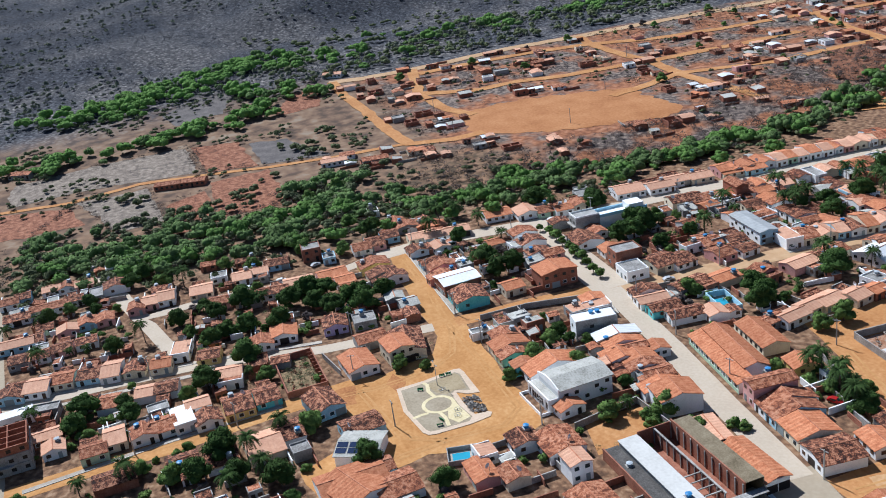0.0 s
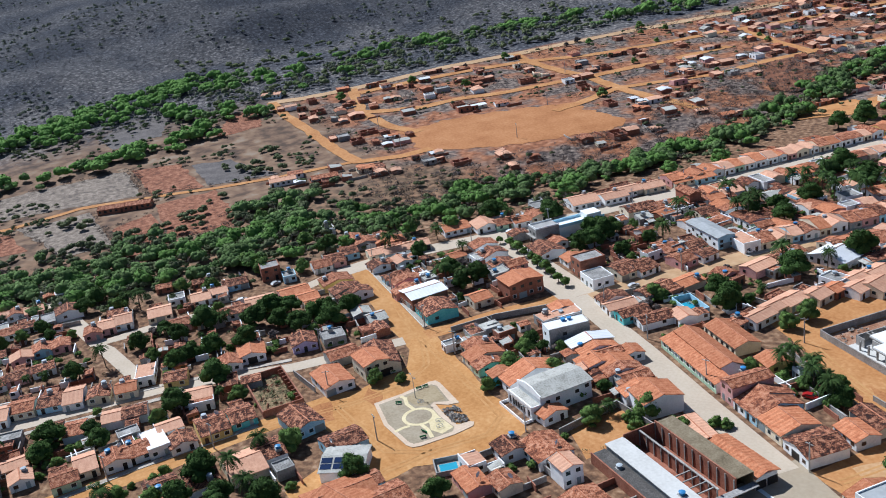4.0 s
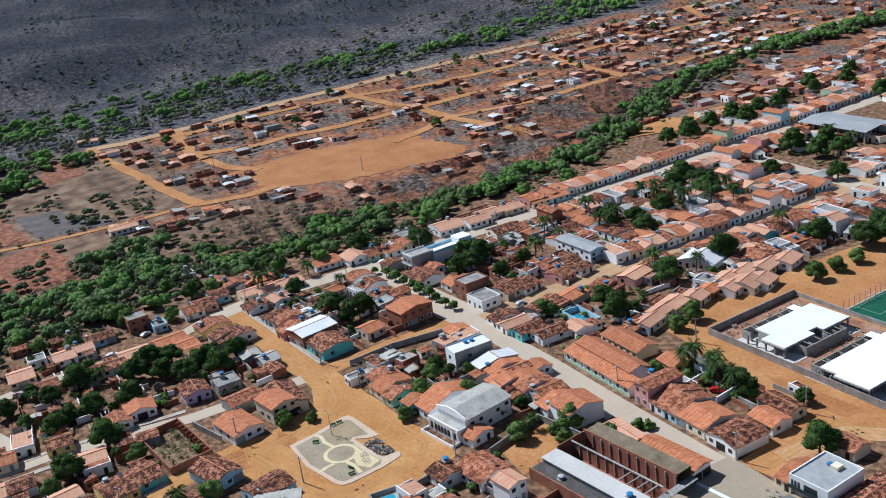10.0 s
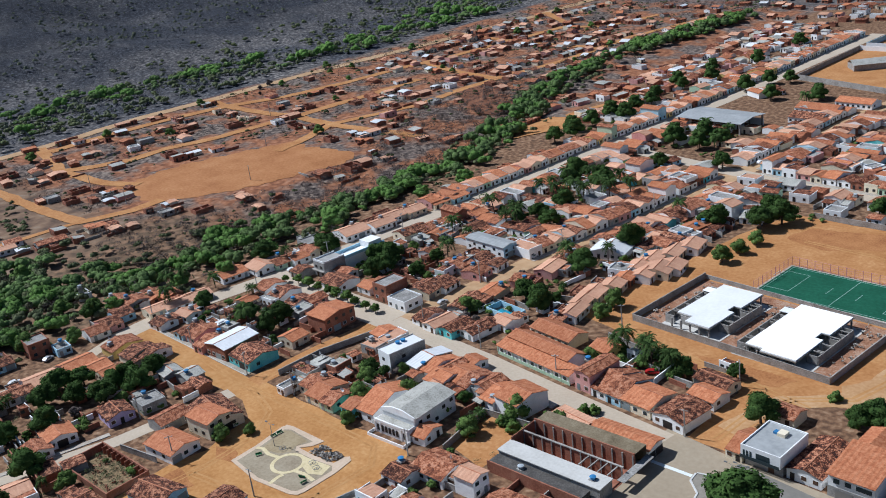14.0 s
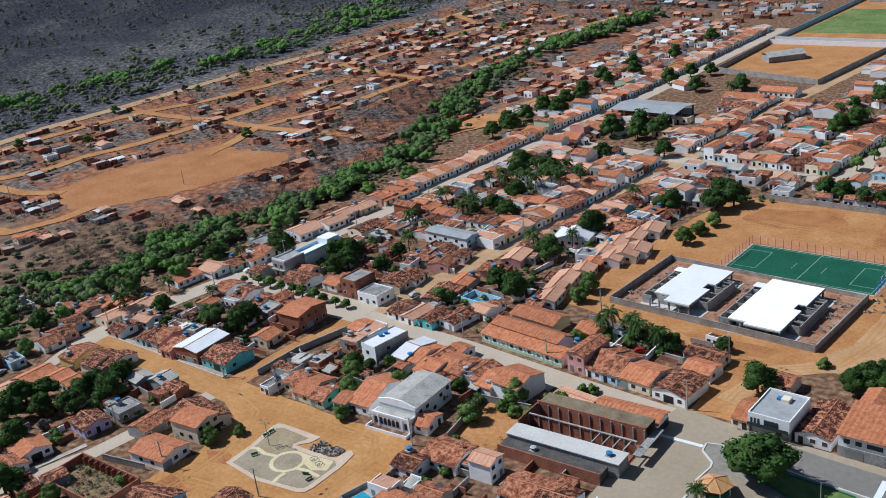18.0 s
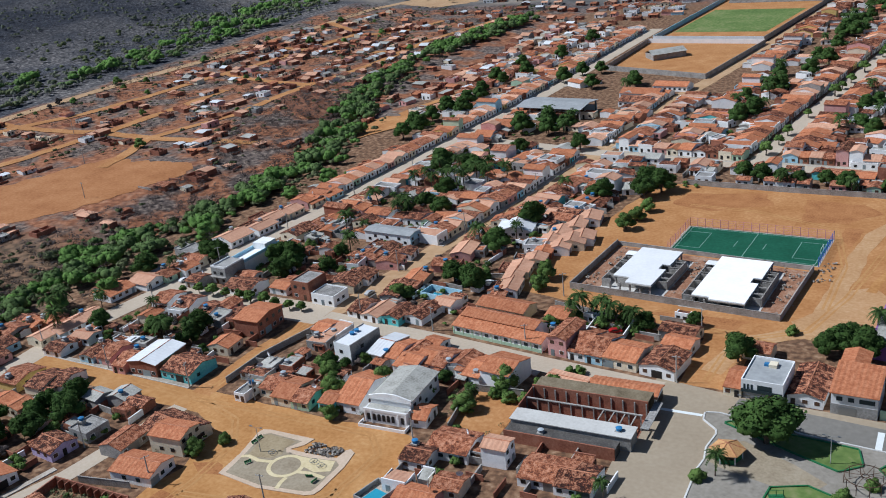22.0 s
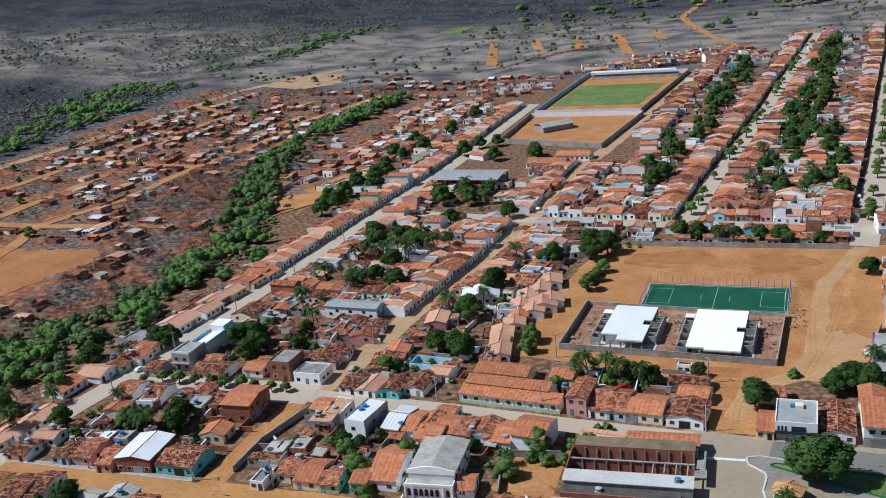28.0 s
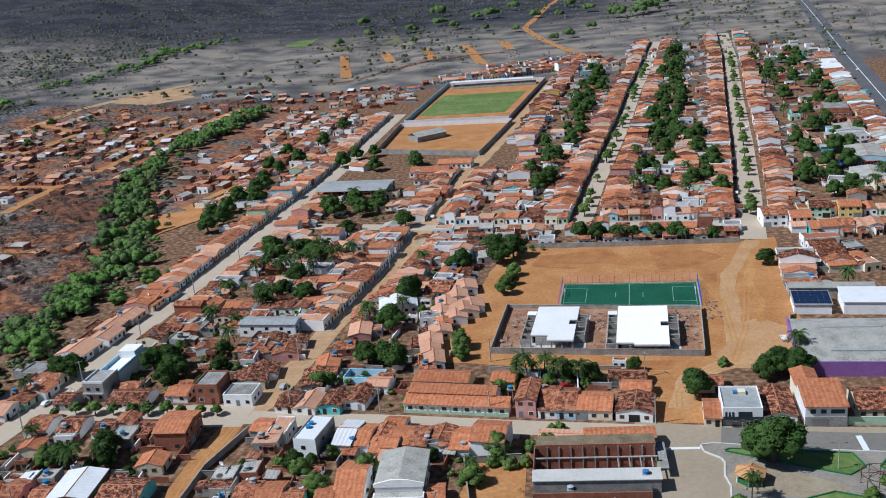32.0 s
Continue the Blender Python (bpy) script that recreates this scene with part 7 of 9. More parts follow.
def brick_shell():
    """Unfinished brick building with a white slab roof, open bays and a strip of dark slab."""
    ob = ground_frame("unfinished_brick_building", 87.0, -17.6, 0.5, "unfinished red-brick building with bare columns and a pale slab roof", "building")
    L = 24.5
    part("white_slab_block", Geo().box(-L / 2, -8.6, -0.3, L / 2, -4.6, 3.9), WALL["cement grey"], ob)
    part("white_slab", Geo().box(-L / 2 - 0.2, -8.8, 3.9, L / 2 + 0.2, -4.4, 4.12), SLAB_PALE, ob, "stained pale concrete slab roof")
    part("dark_slab", Geo().box(-L / 2, -12.0, -0.3, L / 2 - 2, -8.9, 2.9), DARK_SLAB, ob, "dark weathered slab roof over a low wing")
    part("low_parapet", Geo().box(-L / 2, -12.3, -0.3, L / 2 - 2, -12.02, 3.4), WALL["bare brick"], ob)
    part("back_wall", Geo().box(-L / 2, 3.0, -0.3, L / 2, 3.25, 5.6), WALL["bare brick"], ob, "bare brick wall with concrete columns")
    part("end_wall", Geo().box(-L / 2, -4.55, -0.3, -L / 2 + 0.2, 2.98, 5.0), WALL["bare brick"], ob)
    part("inner_wall", Geo().box(-L / 2 + 0.22, -0.8, -0.3, L / 2 - 0.4, -0.6, 4.2), WALL["bare brick"], ob)
    for i in range(11):
        x = -L / 2 + 0.3 + (L - 0.6) * i / 10
        part("column", Geo().box(x - 0.14, 2.82, -0.3, x + 0.14, 2.98, 5.0), CEMENT, ob)
        part("column", Geo().box(x - 0.13, -0.98, -0.3, x + 0.13, -0.82, 4.4), CEMENT, ob)
    part("tie_beam", Geo().box(-L / 2, -1.0, 4.4, L / 2, -0.6, 4.65), CEMENT, ob)
    for i in range(4):
        x = L / 2 - 1.2 - i * 2.2
        part("cross_beam", Geo().box(x - 0.12, -4.4, 4.15, x + 0.12, -1.02, 4.39), CEMENT, ob)
    part("floor", Geo().box(-L / 2 + 0.2, -4.5, -0.1, L / 2 - 0.2, 2.9, 0.12), WALL["bare brick"], ob, "red earth floor")
    part("mossy_roof", Geo().box(-L / 2 + 0.5, 3.3, 5.2, L / 2, 7.2, 5.4).box(-L / 2 + 0.5, 7.0, -0.3, L / 2, 7.2, 5.2), MOSSY, ob, "brown mossy flat roof strip")
    part("corner_shop", Geo().box(L / 2 - 8, 7.4, -0.3, L / 2 + 0.3, 12.4, 3.6), WALL["white"], ob)
    r = Geo()
    for y0 in (7.0, 12.9):
        ribbed(r, 15, y0, 9.9, 3.6, 4.7)
    r.v = [(x + L / 2 - 6.8, y, z) for x, y, z in r.v]
    part("orange_roof", r, TILE_NEW, ob, "bright orange tile roof")
    part("shop_wall", Geo().box(L / 2 - 14, 7.4, -0.3, L / 2 - 8.1, 12.0, 3.5), WALL["cream"], ob)
    cells(ob, [(L / 2 - 6.5 + 2.2 * i, 1.0, 12.42, 180) for i in range(3)], WINDOW_MESHES[0])
    cells(ob, [(L / 2 + 0.31, 0.0, y, 90) for y in (8.6, 11.2)], WIDE_MESHES[1], "shop_door")
    part("awning", Geo().box(L / 2 + 0.32, -3.5, 2.9, L / 2 + 2.0, 6.8, 3.05), SLAB_GREY, ob, "grey concrete canopy")


brick_shell()
water_tank(96.5, -24.2, 4.2, True)
water_tank(82, -28.0, 3.0, False)
house(80.5, -6.4, 172, 9.5, 4.0, 4.2, "pink", "bare brick", "side", 3, 0.12)
yard_wall((60, -14), (72, -13), 2.0)
yard_wall((60, -14), (62.5, -30), 2.2)
patch("dirt_yard", [(60, -27), (62, -14), (73, -13.5), (73, -30)], DIRT, "bare earth yard", "ground", 0.04, 0.4)
house(66, -3.2, 172, 7.5, 9, 5.2, "new", "white", "side", 3, 0.36, label="tall white house with a bright orange tile roof")


def grey_block():
    ob = ground_frame("grey_house", 25.6, -11.8, -10, "tall unpainted grey block house with water tanks on its flat roof", "house")
    part("wall", Geo().box(-2.6, 0, -0.3, 2.6, 10.5, 6.6).box(-2.6, 0, 6.6, -2.4, 10.5, 7.0).box(2.4, 0, 6.6, 2.6, 10.5, 7.0), WALL["cement grey"], ob)
    part("roof", Geo().box(-2.4, 0.05, 6.6, 2.4, 10.4, 6.7), SHEET_WHITE, ob, "pale flat roof")
    part("front_paint", Geo().box(-2.62, -0.04, 0.5, 2.62, -0.002, 6.9), WALL["white"], ob)
    cells(ob, [(-0.4, 3.6, -0.05, 0), (2.61, 4, 4, 90), (2.61, 1, 7, 90)], WINDOW_MESHES[0])
    for i in range(2):
        a = part("tank", TANK_MESHES[0][0], None, ob, "blue plastic water tank")
        a.matrix_local = pose(-1.2, 5 + 1.6 * i, 6.7)


grey_block()
house(34.2, 1.0, 173, 4.6, 11, 3.4, "white", "cream", "side", 3, 0.25, label="house with a white painted sheet roof")
for (x, y), w, d, c, t in (((-9.2, -31.0), 9.5, 9.0, "turquoise", "old"), ((-19.2, -31.3), 8.5, 11.0, "bare brick", "white")):
    house(x, y, -2 if c == "turquoise" else 2, w, d, 3.2 if c == "turquoise" else 4.6, t, c, "side" if c == "turquoise" else "gable", 3, 0.34 if c == "turquoise" else 0.22,
          label="turquoise corner house with dark mottled tiles" if c == "turquoise" else "red-brick house with a pale curved sheet roof")
house(-3.2, -1.5, 90, 10.5, 7.5, 3.0, "new", "bare brick", "gable", 3, 0.22, 2, label="unplastered two-storey brick house with an orange roof")
house(-5.0, -14.0, 92, 6, 6, 2.9, "new", "cream", "side", 3)
yard_wall((8.5, 1.0), (4.0, -15.5), 2.1)
yard_wall((4.0, -15.5), (3.4, -28), 2.0)
house(8.5, -45.5, 170, 13, 8.5, 3.4, "old", "cream", "side", 3, 0.4, label="long house with dark old tiles at the square")
house(14.6, -52.6, 94, 6.6, 8, 2.7, "new", "cream", "gable", 3, 0.32, 2, label="cream two-storey house with a balcony and tile roof")
house(2.8, -57.0, 90, 8, 6, 3.0, "mid", "cement grey", "side", 3)
house(15.8, -62.8, 94, 7.5, 10, 3.1, "new", "white", "gable", 3, 0.34, label="white gable-fronted house with a fresh orange tile roof")
house(30, -74.5, 100, 7, 10, 3.2, "old", "sky blue", "gable", 3, 0.42, label="pale blue house with dark old tiles by the square")
yard_wall((70, 126.8), (106, 124.2), 2.2)
yard_wall((106, 124.2), (138, 123.2), 2.2)
yard_wall((12, -68), (0, -70), 2.0)


def solar_house():
    ob = ground_frame("house", 51.5, -74.5, 60, "low house with a white sheet roof and solar panels", "house")
    part("wall", Geo().box(-4.6, 0, -0.3, 4.6, 9, 3.4), WALL["white"], ob)
    r = Geo()
    for y0 in (-0.4, 9.4):
        ribbed(r, 9.8, y0, 4.5, 3.4, 4.6, 0.7)
    part("roof", r, SHEET_FIBRE, ob, "pale fibre-cement roof")
    for i in range(3):
        for j in range(2):
            x, y = -4.6 + i * 2.7, 0.6 + j * 1.75
            z = 3.4 + (y + 0.4) / 4.9 * 1.2 + 0.1
            part("solar_panel", Geo().add([(x, y, z), (x + 2.3, y, z), (x + 2.3, y + 1.5, z + 0.37), (x, y + 1.5, z + 0.37)], [(0, 1, 2, 3)]).add([(x, y, z - 0.05), (x + 2.3, y, z - 0.05), (x + 2.3, y + 1.5, z + 0.32), (x, y + 1.5, z + 0.32)], [(3, 2, 1, 0)]), SOLAR, ob, "dark blue solar panel")


solar_house()
house(63, -82, 20, 12, 10, 3.6, "new", "white", "side", 3, 0.3)



def pool_yard(x, y, turn, color="sky blue", k=1.0):
    ob = ground_frame("swimming_pool", x, y, turn, f"small tiled pool inside a {color} walled yard", "pool")
    for a in ((-5 * k, -2.6, 0.2 - 5 * k, 2.6), (5 * k - 0.2, -2.6, 5 * k, 2.6), (0.2 - 5 * k, -2.6, 5 * k - 0.2, -2.4), (0.2 - 5 * k, 2.4, 5 * k - 0.2, 2.6)):
        part("yard_wall", Geo().box(a[0], a[1], -0.2, a[2], a[3], 2.4 * k), WALL[color], ob)
    part("deck", Geo().box(0.2 - 5 * k, -2.4, 0, 5 * k - 0.2, 2.4, 0.3), PAVING, ob)
    part("water", Geo().box(-3.4 * k, -1.5, 0.3, 2.2 * k, 1.5, 0.33), POOL, ob, "clear blue pool water")


pool_yard(31, 27.4, -8)
pool_yard(59.8, -54, 75, "cement grey", 0.65)

# ---- junction, park and the houses east of it ----
def cube_house():
    ob = ground_frame("modern_house", 118.4, -1.6, -3, "white flat-roofed modern two-storey house with dark windows", "house")
    part("ground_floor", Geo().box(-3.9, 1.2, -0.3, 3.9, 10.2, 3.0), WALL["cement grey"], ob)
    part("upper_floor", Geo().box(-4.1, 0, 3.0, 4.1, 10.4, 5.9), WALL["white"], ob)
    for a, b, c, e in ((-4.1, 0, 4.1, 0.2), (-4.1, 10.2, 4.1, 10.4), (-4.1, 0.2, -3.9, 10.2), (3.9, 0.2, 4.1, 10.2)):
        part("parapet", Geo().box(a, b, 5.9, c, e, 6.4), WALL["white"], ob)
    part("roof", Geo().box(-3.9, 0.2, 5.9, 3.9, 10.2, 6.0), SHEET_GREY, ob, "pale grey flat roof")
    part("hatch", Geo().box(-0.3, 6.6, 6.0, 1.3, 8.4, 6.9), WALL["cream"], ob, "cream roof hatch with blue box")
    part("roof_box", Geo().box(-1.3, 7, 6.0, -0.4, 8, 6.6), TANK_BLUE, ob)
    part("balcony_recess", Geo().box(-0.9, -0.05, 3.3, 1.9, -0.003, 5.2), GLASS, ob, "dark glazed balcony")
    for x in (-3.4, -2.7, -2.0):
        part("window", Geo().box(x - 0.2, -0.05, 3.5, x + 0.2, -0.003, 5.1), GLASS, ob)
    part("balustrade", Geo().box(-4.05, -0.4, 3.0, 4.05, -0.32, 3.9), GLASS, ob, "glass balustrade")
    part("garage_door", Geo().box(-3.3, 1.14, 0, -0.3, 1.19, 2.6), METAL, ob)
    part("door", Geo().box(1.0, 1.14, 0, 2.2, 1.19, 2.3), DOORWOOD, ob)


cube_house()
house(112.4, -0.6, -4, 3.6, 9, 2.8, "new", "cream", "side", 3)
house(114, 15.5, -4, 6, 5, 2.8, "mid", "cream", "side", 3)
house(126.4, -0.5, -3, 6.8, 13, 3.0, "old", "white", "gable", 3, 0.35, label="white gabled house with a dark mossy tile roof")


def terrace_house():
    ob = ground_frame("two_storey_house", 135.4, -1.4, -2, "white two-storey house with strip windows and orange roof", "house")
    part("wall", Geo().box(-4.2, 0, -0.3, 4.2, 10, 6.2), WALL["white"], ob)
    part("grey_base", Geo().box(-4.25, -0.08, -0.2, 4.25, -0.003, 3.0), WALL["cement grey"], ob, "grey tiled ground-floor front")
    r = Geo()
    ribbed(r, 9.0, -0.7, 10.3, 6.4, 8.2)
    part("roof", r, TILE_NEW, ob)
    part("rear_wing", Geo().box(-4.2, 10.1, -0.3, 0.6, 18, 6.0), WALL["cream"], ob)
    r = Geo()
    for x0 in (-4.6, 1.0):
        k = len(r.v)
        ribbed(r, 8.4, x0, -1.8, 6.1, 7.2, axis="y")
        r.v[k:] = [(a, b + 14.2, c) for a, b, c in r.v[k:]]
    part("rear_roof", r, TILE_NEW, ob)
    for x0, x1 in ((-3.2, -2.1), (-1.1, 0.0), (0.9, 3.7)):
        part("window", Geo().box(x0, -0.06, 4.0, x1, -0.003, 5.2), GLASS, ob)
    part("garage_door", Geo().box(-2.8, -0.13, 0, 0.4, -0.085, 2.5), METAL, ob)


terrace_house()
yard_wall((140, -1.0), (176, -2.5), 2.6, WALL["pale green"], "pale green street wall")
for x, t, c in ((146, "old", "cream"), (153, "new", "white"), (161, "mid", "white"), (169, "new", "cream"), (178, "mid", "white"), (188, "new", "white")):
    house(x, 1.5, -2, 7, 10, 3.0, t, c, "side", 2)


def warehouse():
    ob = ground_frame("warehouse", 155, 21.6, -4, "large grey-roofed warehouse with a purple end wall", "warehouse")
    part("wall", Geo().box(-19.0, 0, -0.3, 19, 26, 4.6), PURPLE, ob)
    part("end_parapet", Geo().box(-19.1, -0.25, -0.3, 19.1, -0.01, 4.9), PURPLE, ob, "purple painted end wall")
    part("side_parapet", Geo().box(-19.4, 0, 4.0, -19.02, 26, 5.3), PURPLE, ob)
    r = Geo()
    for y0 in (-0.0, 26):
        ribbed(r, 38, y0, 13, 4.7, 5.9, 1.2, "x", 0.03)
    part("roof", r, SHEET_FIBRE, ob, "pale grey sheet roof")
    part("roof_vent", Geo().box(-12, 5, 5.1, 2, 6, 5.6).box(-12, 19, 5.1, 2, 20, 5.6), SHEET_GREY, ob)
    part("front_door", Geo().box(2, -0.33, 0, 6, -0.26, 4), METAL, ob)
    for i in range(4):
        part("solar_panel", Geo().box(4 + 2.6 * i, 17.5, 5.5, 6.4 + 2.6 * i, 19.8, 5.66), SOLAR, ob)


warehouse()


def solar_roof():
    ob = ground_frame("depot", 146.5, 60, -6, "low depot with a solar-panel roof and grey sheds", "building")
    part("wall", Geo().box(-4.5, 0, -0.3, 5, 10, 3.6), WALL["white"], ob)
    part("roof", Geo().box(-4.8, -0.3, 3.6, 5.3, 10.3, 3.8), SHEET_GREY, ob)
    for i in range(6):
        for j in range(4):
            part("solar_panel", Geo().box(-4.5 + 1.6 * i, 0.3 + 2.4 * j, 3.9, -3.0 + 1.6 * i, 2.5 + 2.4 * j, 3.98), SOLAR, ob)
    part("shed", Geo().box(-4.5, 13, -0.3, 18, 17, 3.4), WALL["cement grey"], ob)
    part("shed_roof", Geo().box(-4.7, 12.6, 3.4, 18.3, 17.4, 3.6), SHEET_FIBRE, ob)
    part("side_hall", Geo().box(8, 0, -0.3, 24, 11, 4.5), WALL["white"], ob)
    part("side_hall_roof", Geo().box(7.7, -0.3, 4.5, 24.3, 11.3, 4.75), SHEET_WHITE, ob)


solar_roof()
yard_wall((138.5, 50), (141, 60), 2.4)
yard_wall((139, 14), (138.5, 17), 2.2)


def edging(points, width, z0, z1):
    """A low kerb along a line."""
    g = Geo()
    for a, b in zip(points, points[1:]):
        a, b = Vector(a), Vector(b)
        n = Vector((b.y - a.y, a.x - b.x)).normalized() * width
        g.slab([tuple(a), tuple(b), tuple(b + n), tuple(a + n)], z0, z1)
    return g


def park():
    ob = thing("park", pose(0, 0, 0), "paved park with green kerbs, lawns and white street kerbs", "park", "", "structure")
    west = [(109.0, -8.4), (109.3, -10.9), (112.4, -13.7), (112.8, -15.4), (112.1, -20.3), (112.7, -24.2), (112.2, -27.6), (113, -60)]
    north = [(200, -14.4), (143.7, -12.5), (128.4, -10.9), (111.6, -7.8), (109.0, -8.4)]
    part("floor", Geo().slab(west + [(200, -60)] + north[:-1], -0.1, 0.16), PARK_FLOOR, ob, "grey-beige cement park floor")
    part("walk", Geo().slab([(116, -26), (112.9, -24.2), (112.3, -20.3), (118, -16), (128, -21), (134, -25), (131, -30)], 0.164, 0.175), PLAZA_PALE, ob, "beige cement walk")
    for lawn in ([(113.4, -11.0), (127.6, -17.5), (135.2, -20.7), (138.8, -17.8), (137.6, -12.9), (133.0, -12.3), (121, -11.2), (114.4, -10.3)], [(141.4, -18), (144, -14.2), (170, -17), (170, -26), (147, -25)], [(125, -29), (131, -26.5), (136, -28.5), (137, -36), (124, -37)]):
        part("lawn", Geo().slab(lawn, 0.176, 0.22), GRASS, ob, "green lawn bed")
        part("lawn_kerb", edging(lawn + lawn[:1], 0.28, 0.16, 0.42), GREEN_PAINT, ob, "green-painted kerb")
    part("kerb", edging(west, 0.34, -0.1, 0.28), KERB_WHITE, ob, "white painted kerb")
    part("kerb", edging(north, 0.34, -0.1, 0.28), KERB_WHITE, ob, "white painted kerb")
    part("crossing", Geo().box(99.6, -9.9, 0.08, 108.6, -9.0, 0.09), LINE, ob, "worn white crossing line")
    part("crossing", Geo().box(140.2, -11.9, 0.09, 141.4, -5.6, 0.1), LINE, ob, "worn white crossing line")


def pergola(x, y, r=3.4, n=10):
    """Round garden pergola: posts, two hoops and beams that run to the middle."""
    ob = thing("pergola", place(x, y, 0, 0.16), "round open garden pergola of thin dark posts and beams", "pergola")
    for k in range(n):
        a = k * math.tau / n
        c, d = math.cos(a), math.sin(a)
        part("post", Geo().tube((r * c, r * d, 0), (r * c, r * d, 2.7), 0.07, 0.06, 6), DOORWOOD, ob)
        part("beam", Geo().tube((0.5 * c, 0.5 * d, 2.85), ((r + 0.5) * c, (r + 0.5) * d, 2.78), 0.06, 0.05, 5), DOORWOOD, ob)
    for q in (0.6, r):
        part("hoop", ring(0, 0, q - 0.06, q + 0.06, 2.66, 2.78, 20), DOORWOOD, ob)


def exercise_frame(x, y, turn):
    ob = thing("exercise_frame", place(x, y, turn, 0.2), "green-painted outdoor exercise frame on the lawn", "play equipment")
    for k in (-1.2, 0, 1.2):
        part("post", Geo().tube((k, 0, 0), (k, 0, 1.9), 0.06, 0.06, 6), GREEN_PAINT, ob)
    part("bar", Geo().tube((-1.2, 0, 1.85), (1.2, 0, 1.85), 0.05, 0.05, 6), GREEN_PAINT, ob)
    part("step", Geo().box(-1.3, -0.5, 0.25, 1.3, 0.5, 0.32), GREEN_PAINT, ob)


pergola(139.8, -23.6)
exercise_frame(126.6, -31.5, 20)
park()


def kiosk():
    ob = thing("kiosk", place(116.4, -22.4, 12, 0.16), "small round kiosk with a tan hipped tile roof", "kiosk")
    n = 6
    rim = [(3.3 * math.cos(i * math.tau / n), 3.3 * math.sin(i * math.tau / n), 2.7) for i in range(n)]
    part("roof", Geo().add(rim + [(0, 0, 4.3)] + [(x, y, 2.58) for x, y, _ in rim], [(i, (i + 1) % n, n) for i in range(n)] + [(n + 1 + i, n + 1 + (i + 1) % n, (i + 1) % n, i) for i in range(n)] + [tuple(range(2 * n, n, -1))]), TILE_TAN, ob, "yellowish tan hipped tile roof")
    for i in range(n):
        x, y, _ = rim[i]
        part("hip_cap", Geo().tube((x, y, 2.74), (0, 0, 4.34), 0.08, 0.08, 6), RIDGE, ob)
        part("post", Geo().box(x * 0.8 - 0.1, y * 0.8 - 0.1, 0, x * 0.8 + 0.1, y * 0.8 + 0.1, 2.7), WALL["white"], ob)
    part("counter", ring(0, 0, 2.2, 2.5, 0, 1.1, 6), GREEN_PAINT, ob, "green counter wall")


kiosk()

# ---- building site and turf pitch ----
yard_wall((61.8, 41.0), (115.4, 35.4), 2.3, None, "grey block wall round the building site")
yard_wall((115.4, 35.4), (118.2, 66.0), 2.3, None, "grey block wall round the building site")
yard_wall((118.2, 66.0), (64.5, 72.2), 1.6, None, "grey block wall round the building site")
yard_wall((61.8, 41.0), (64.5, 72.2), 2.3, None, "grey block wall round the building site")
patch("site_earth", [(62.5, 41.8), (114.8, 36.2), (117.4, 65.2), (65, 71.4)], surface("churned_earth", [(0.16, 0.07, 0.04), (0.30, 0.15, 0.085), (0.42, 0.30, 0.22)], 0.6, 0.97, 0.4, 9, 0.5, 0), "churned red earth of the building site", "ground", 0.06, 0.1)


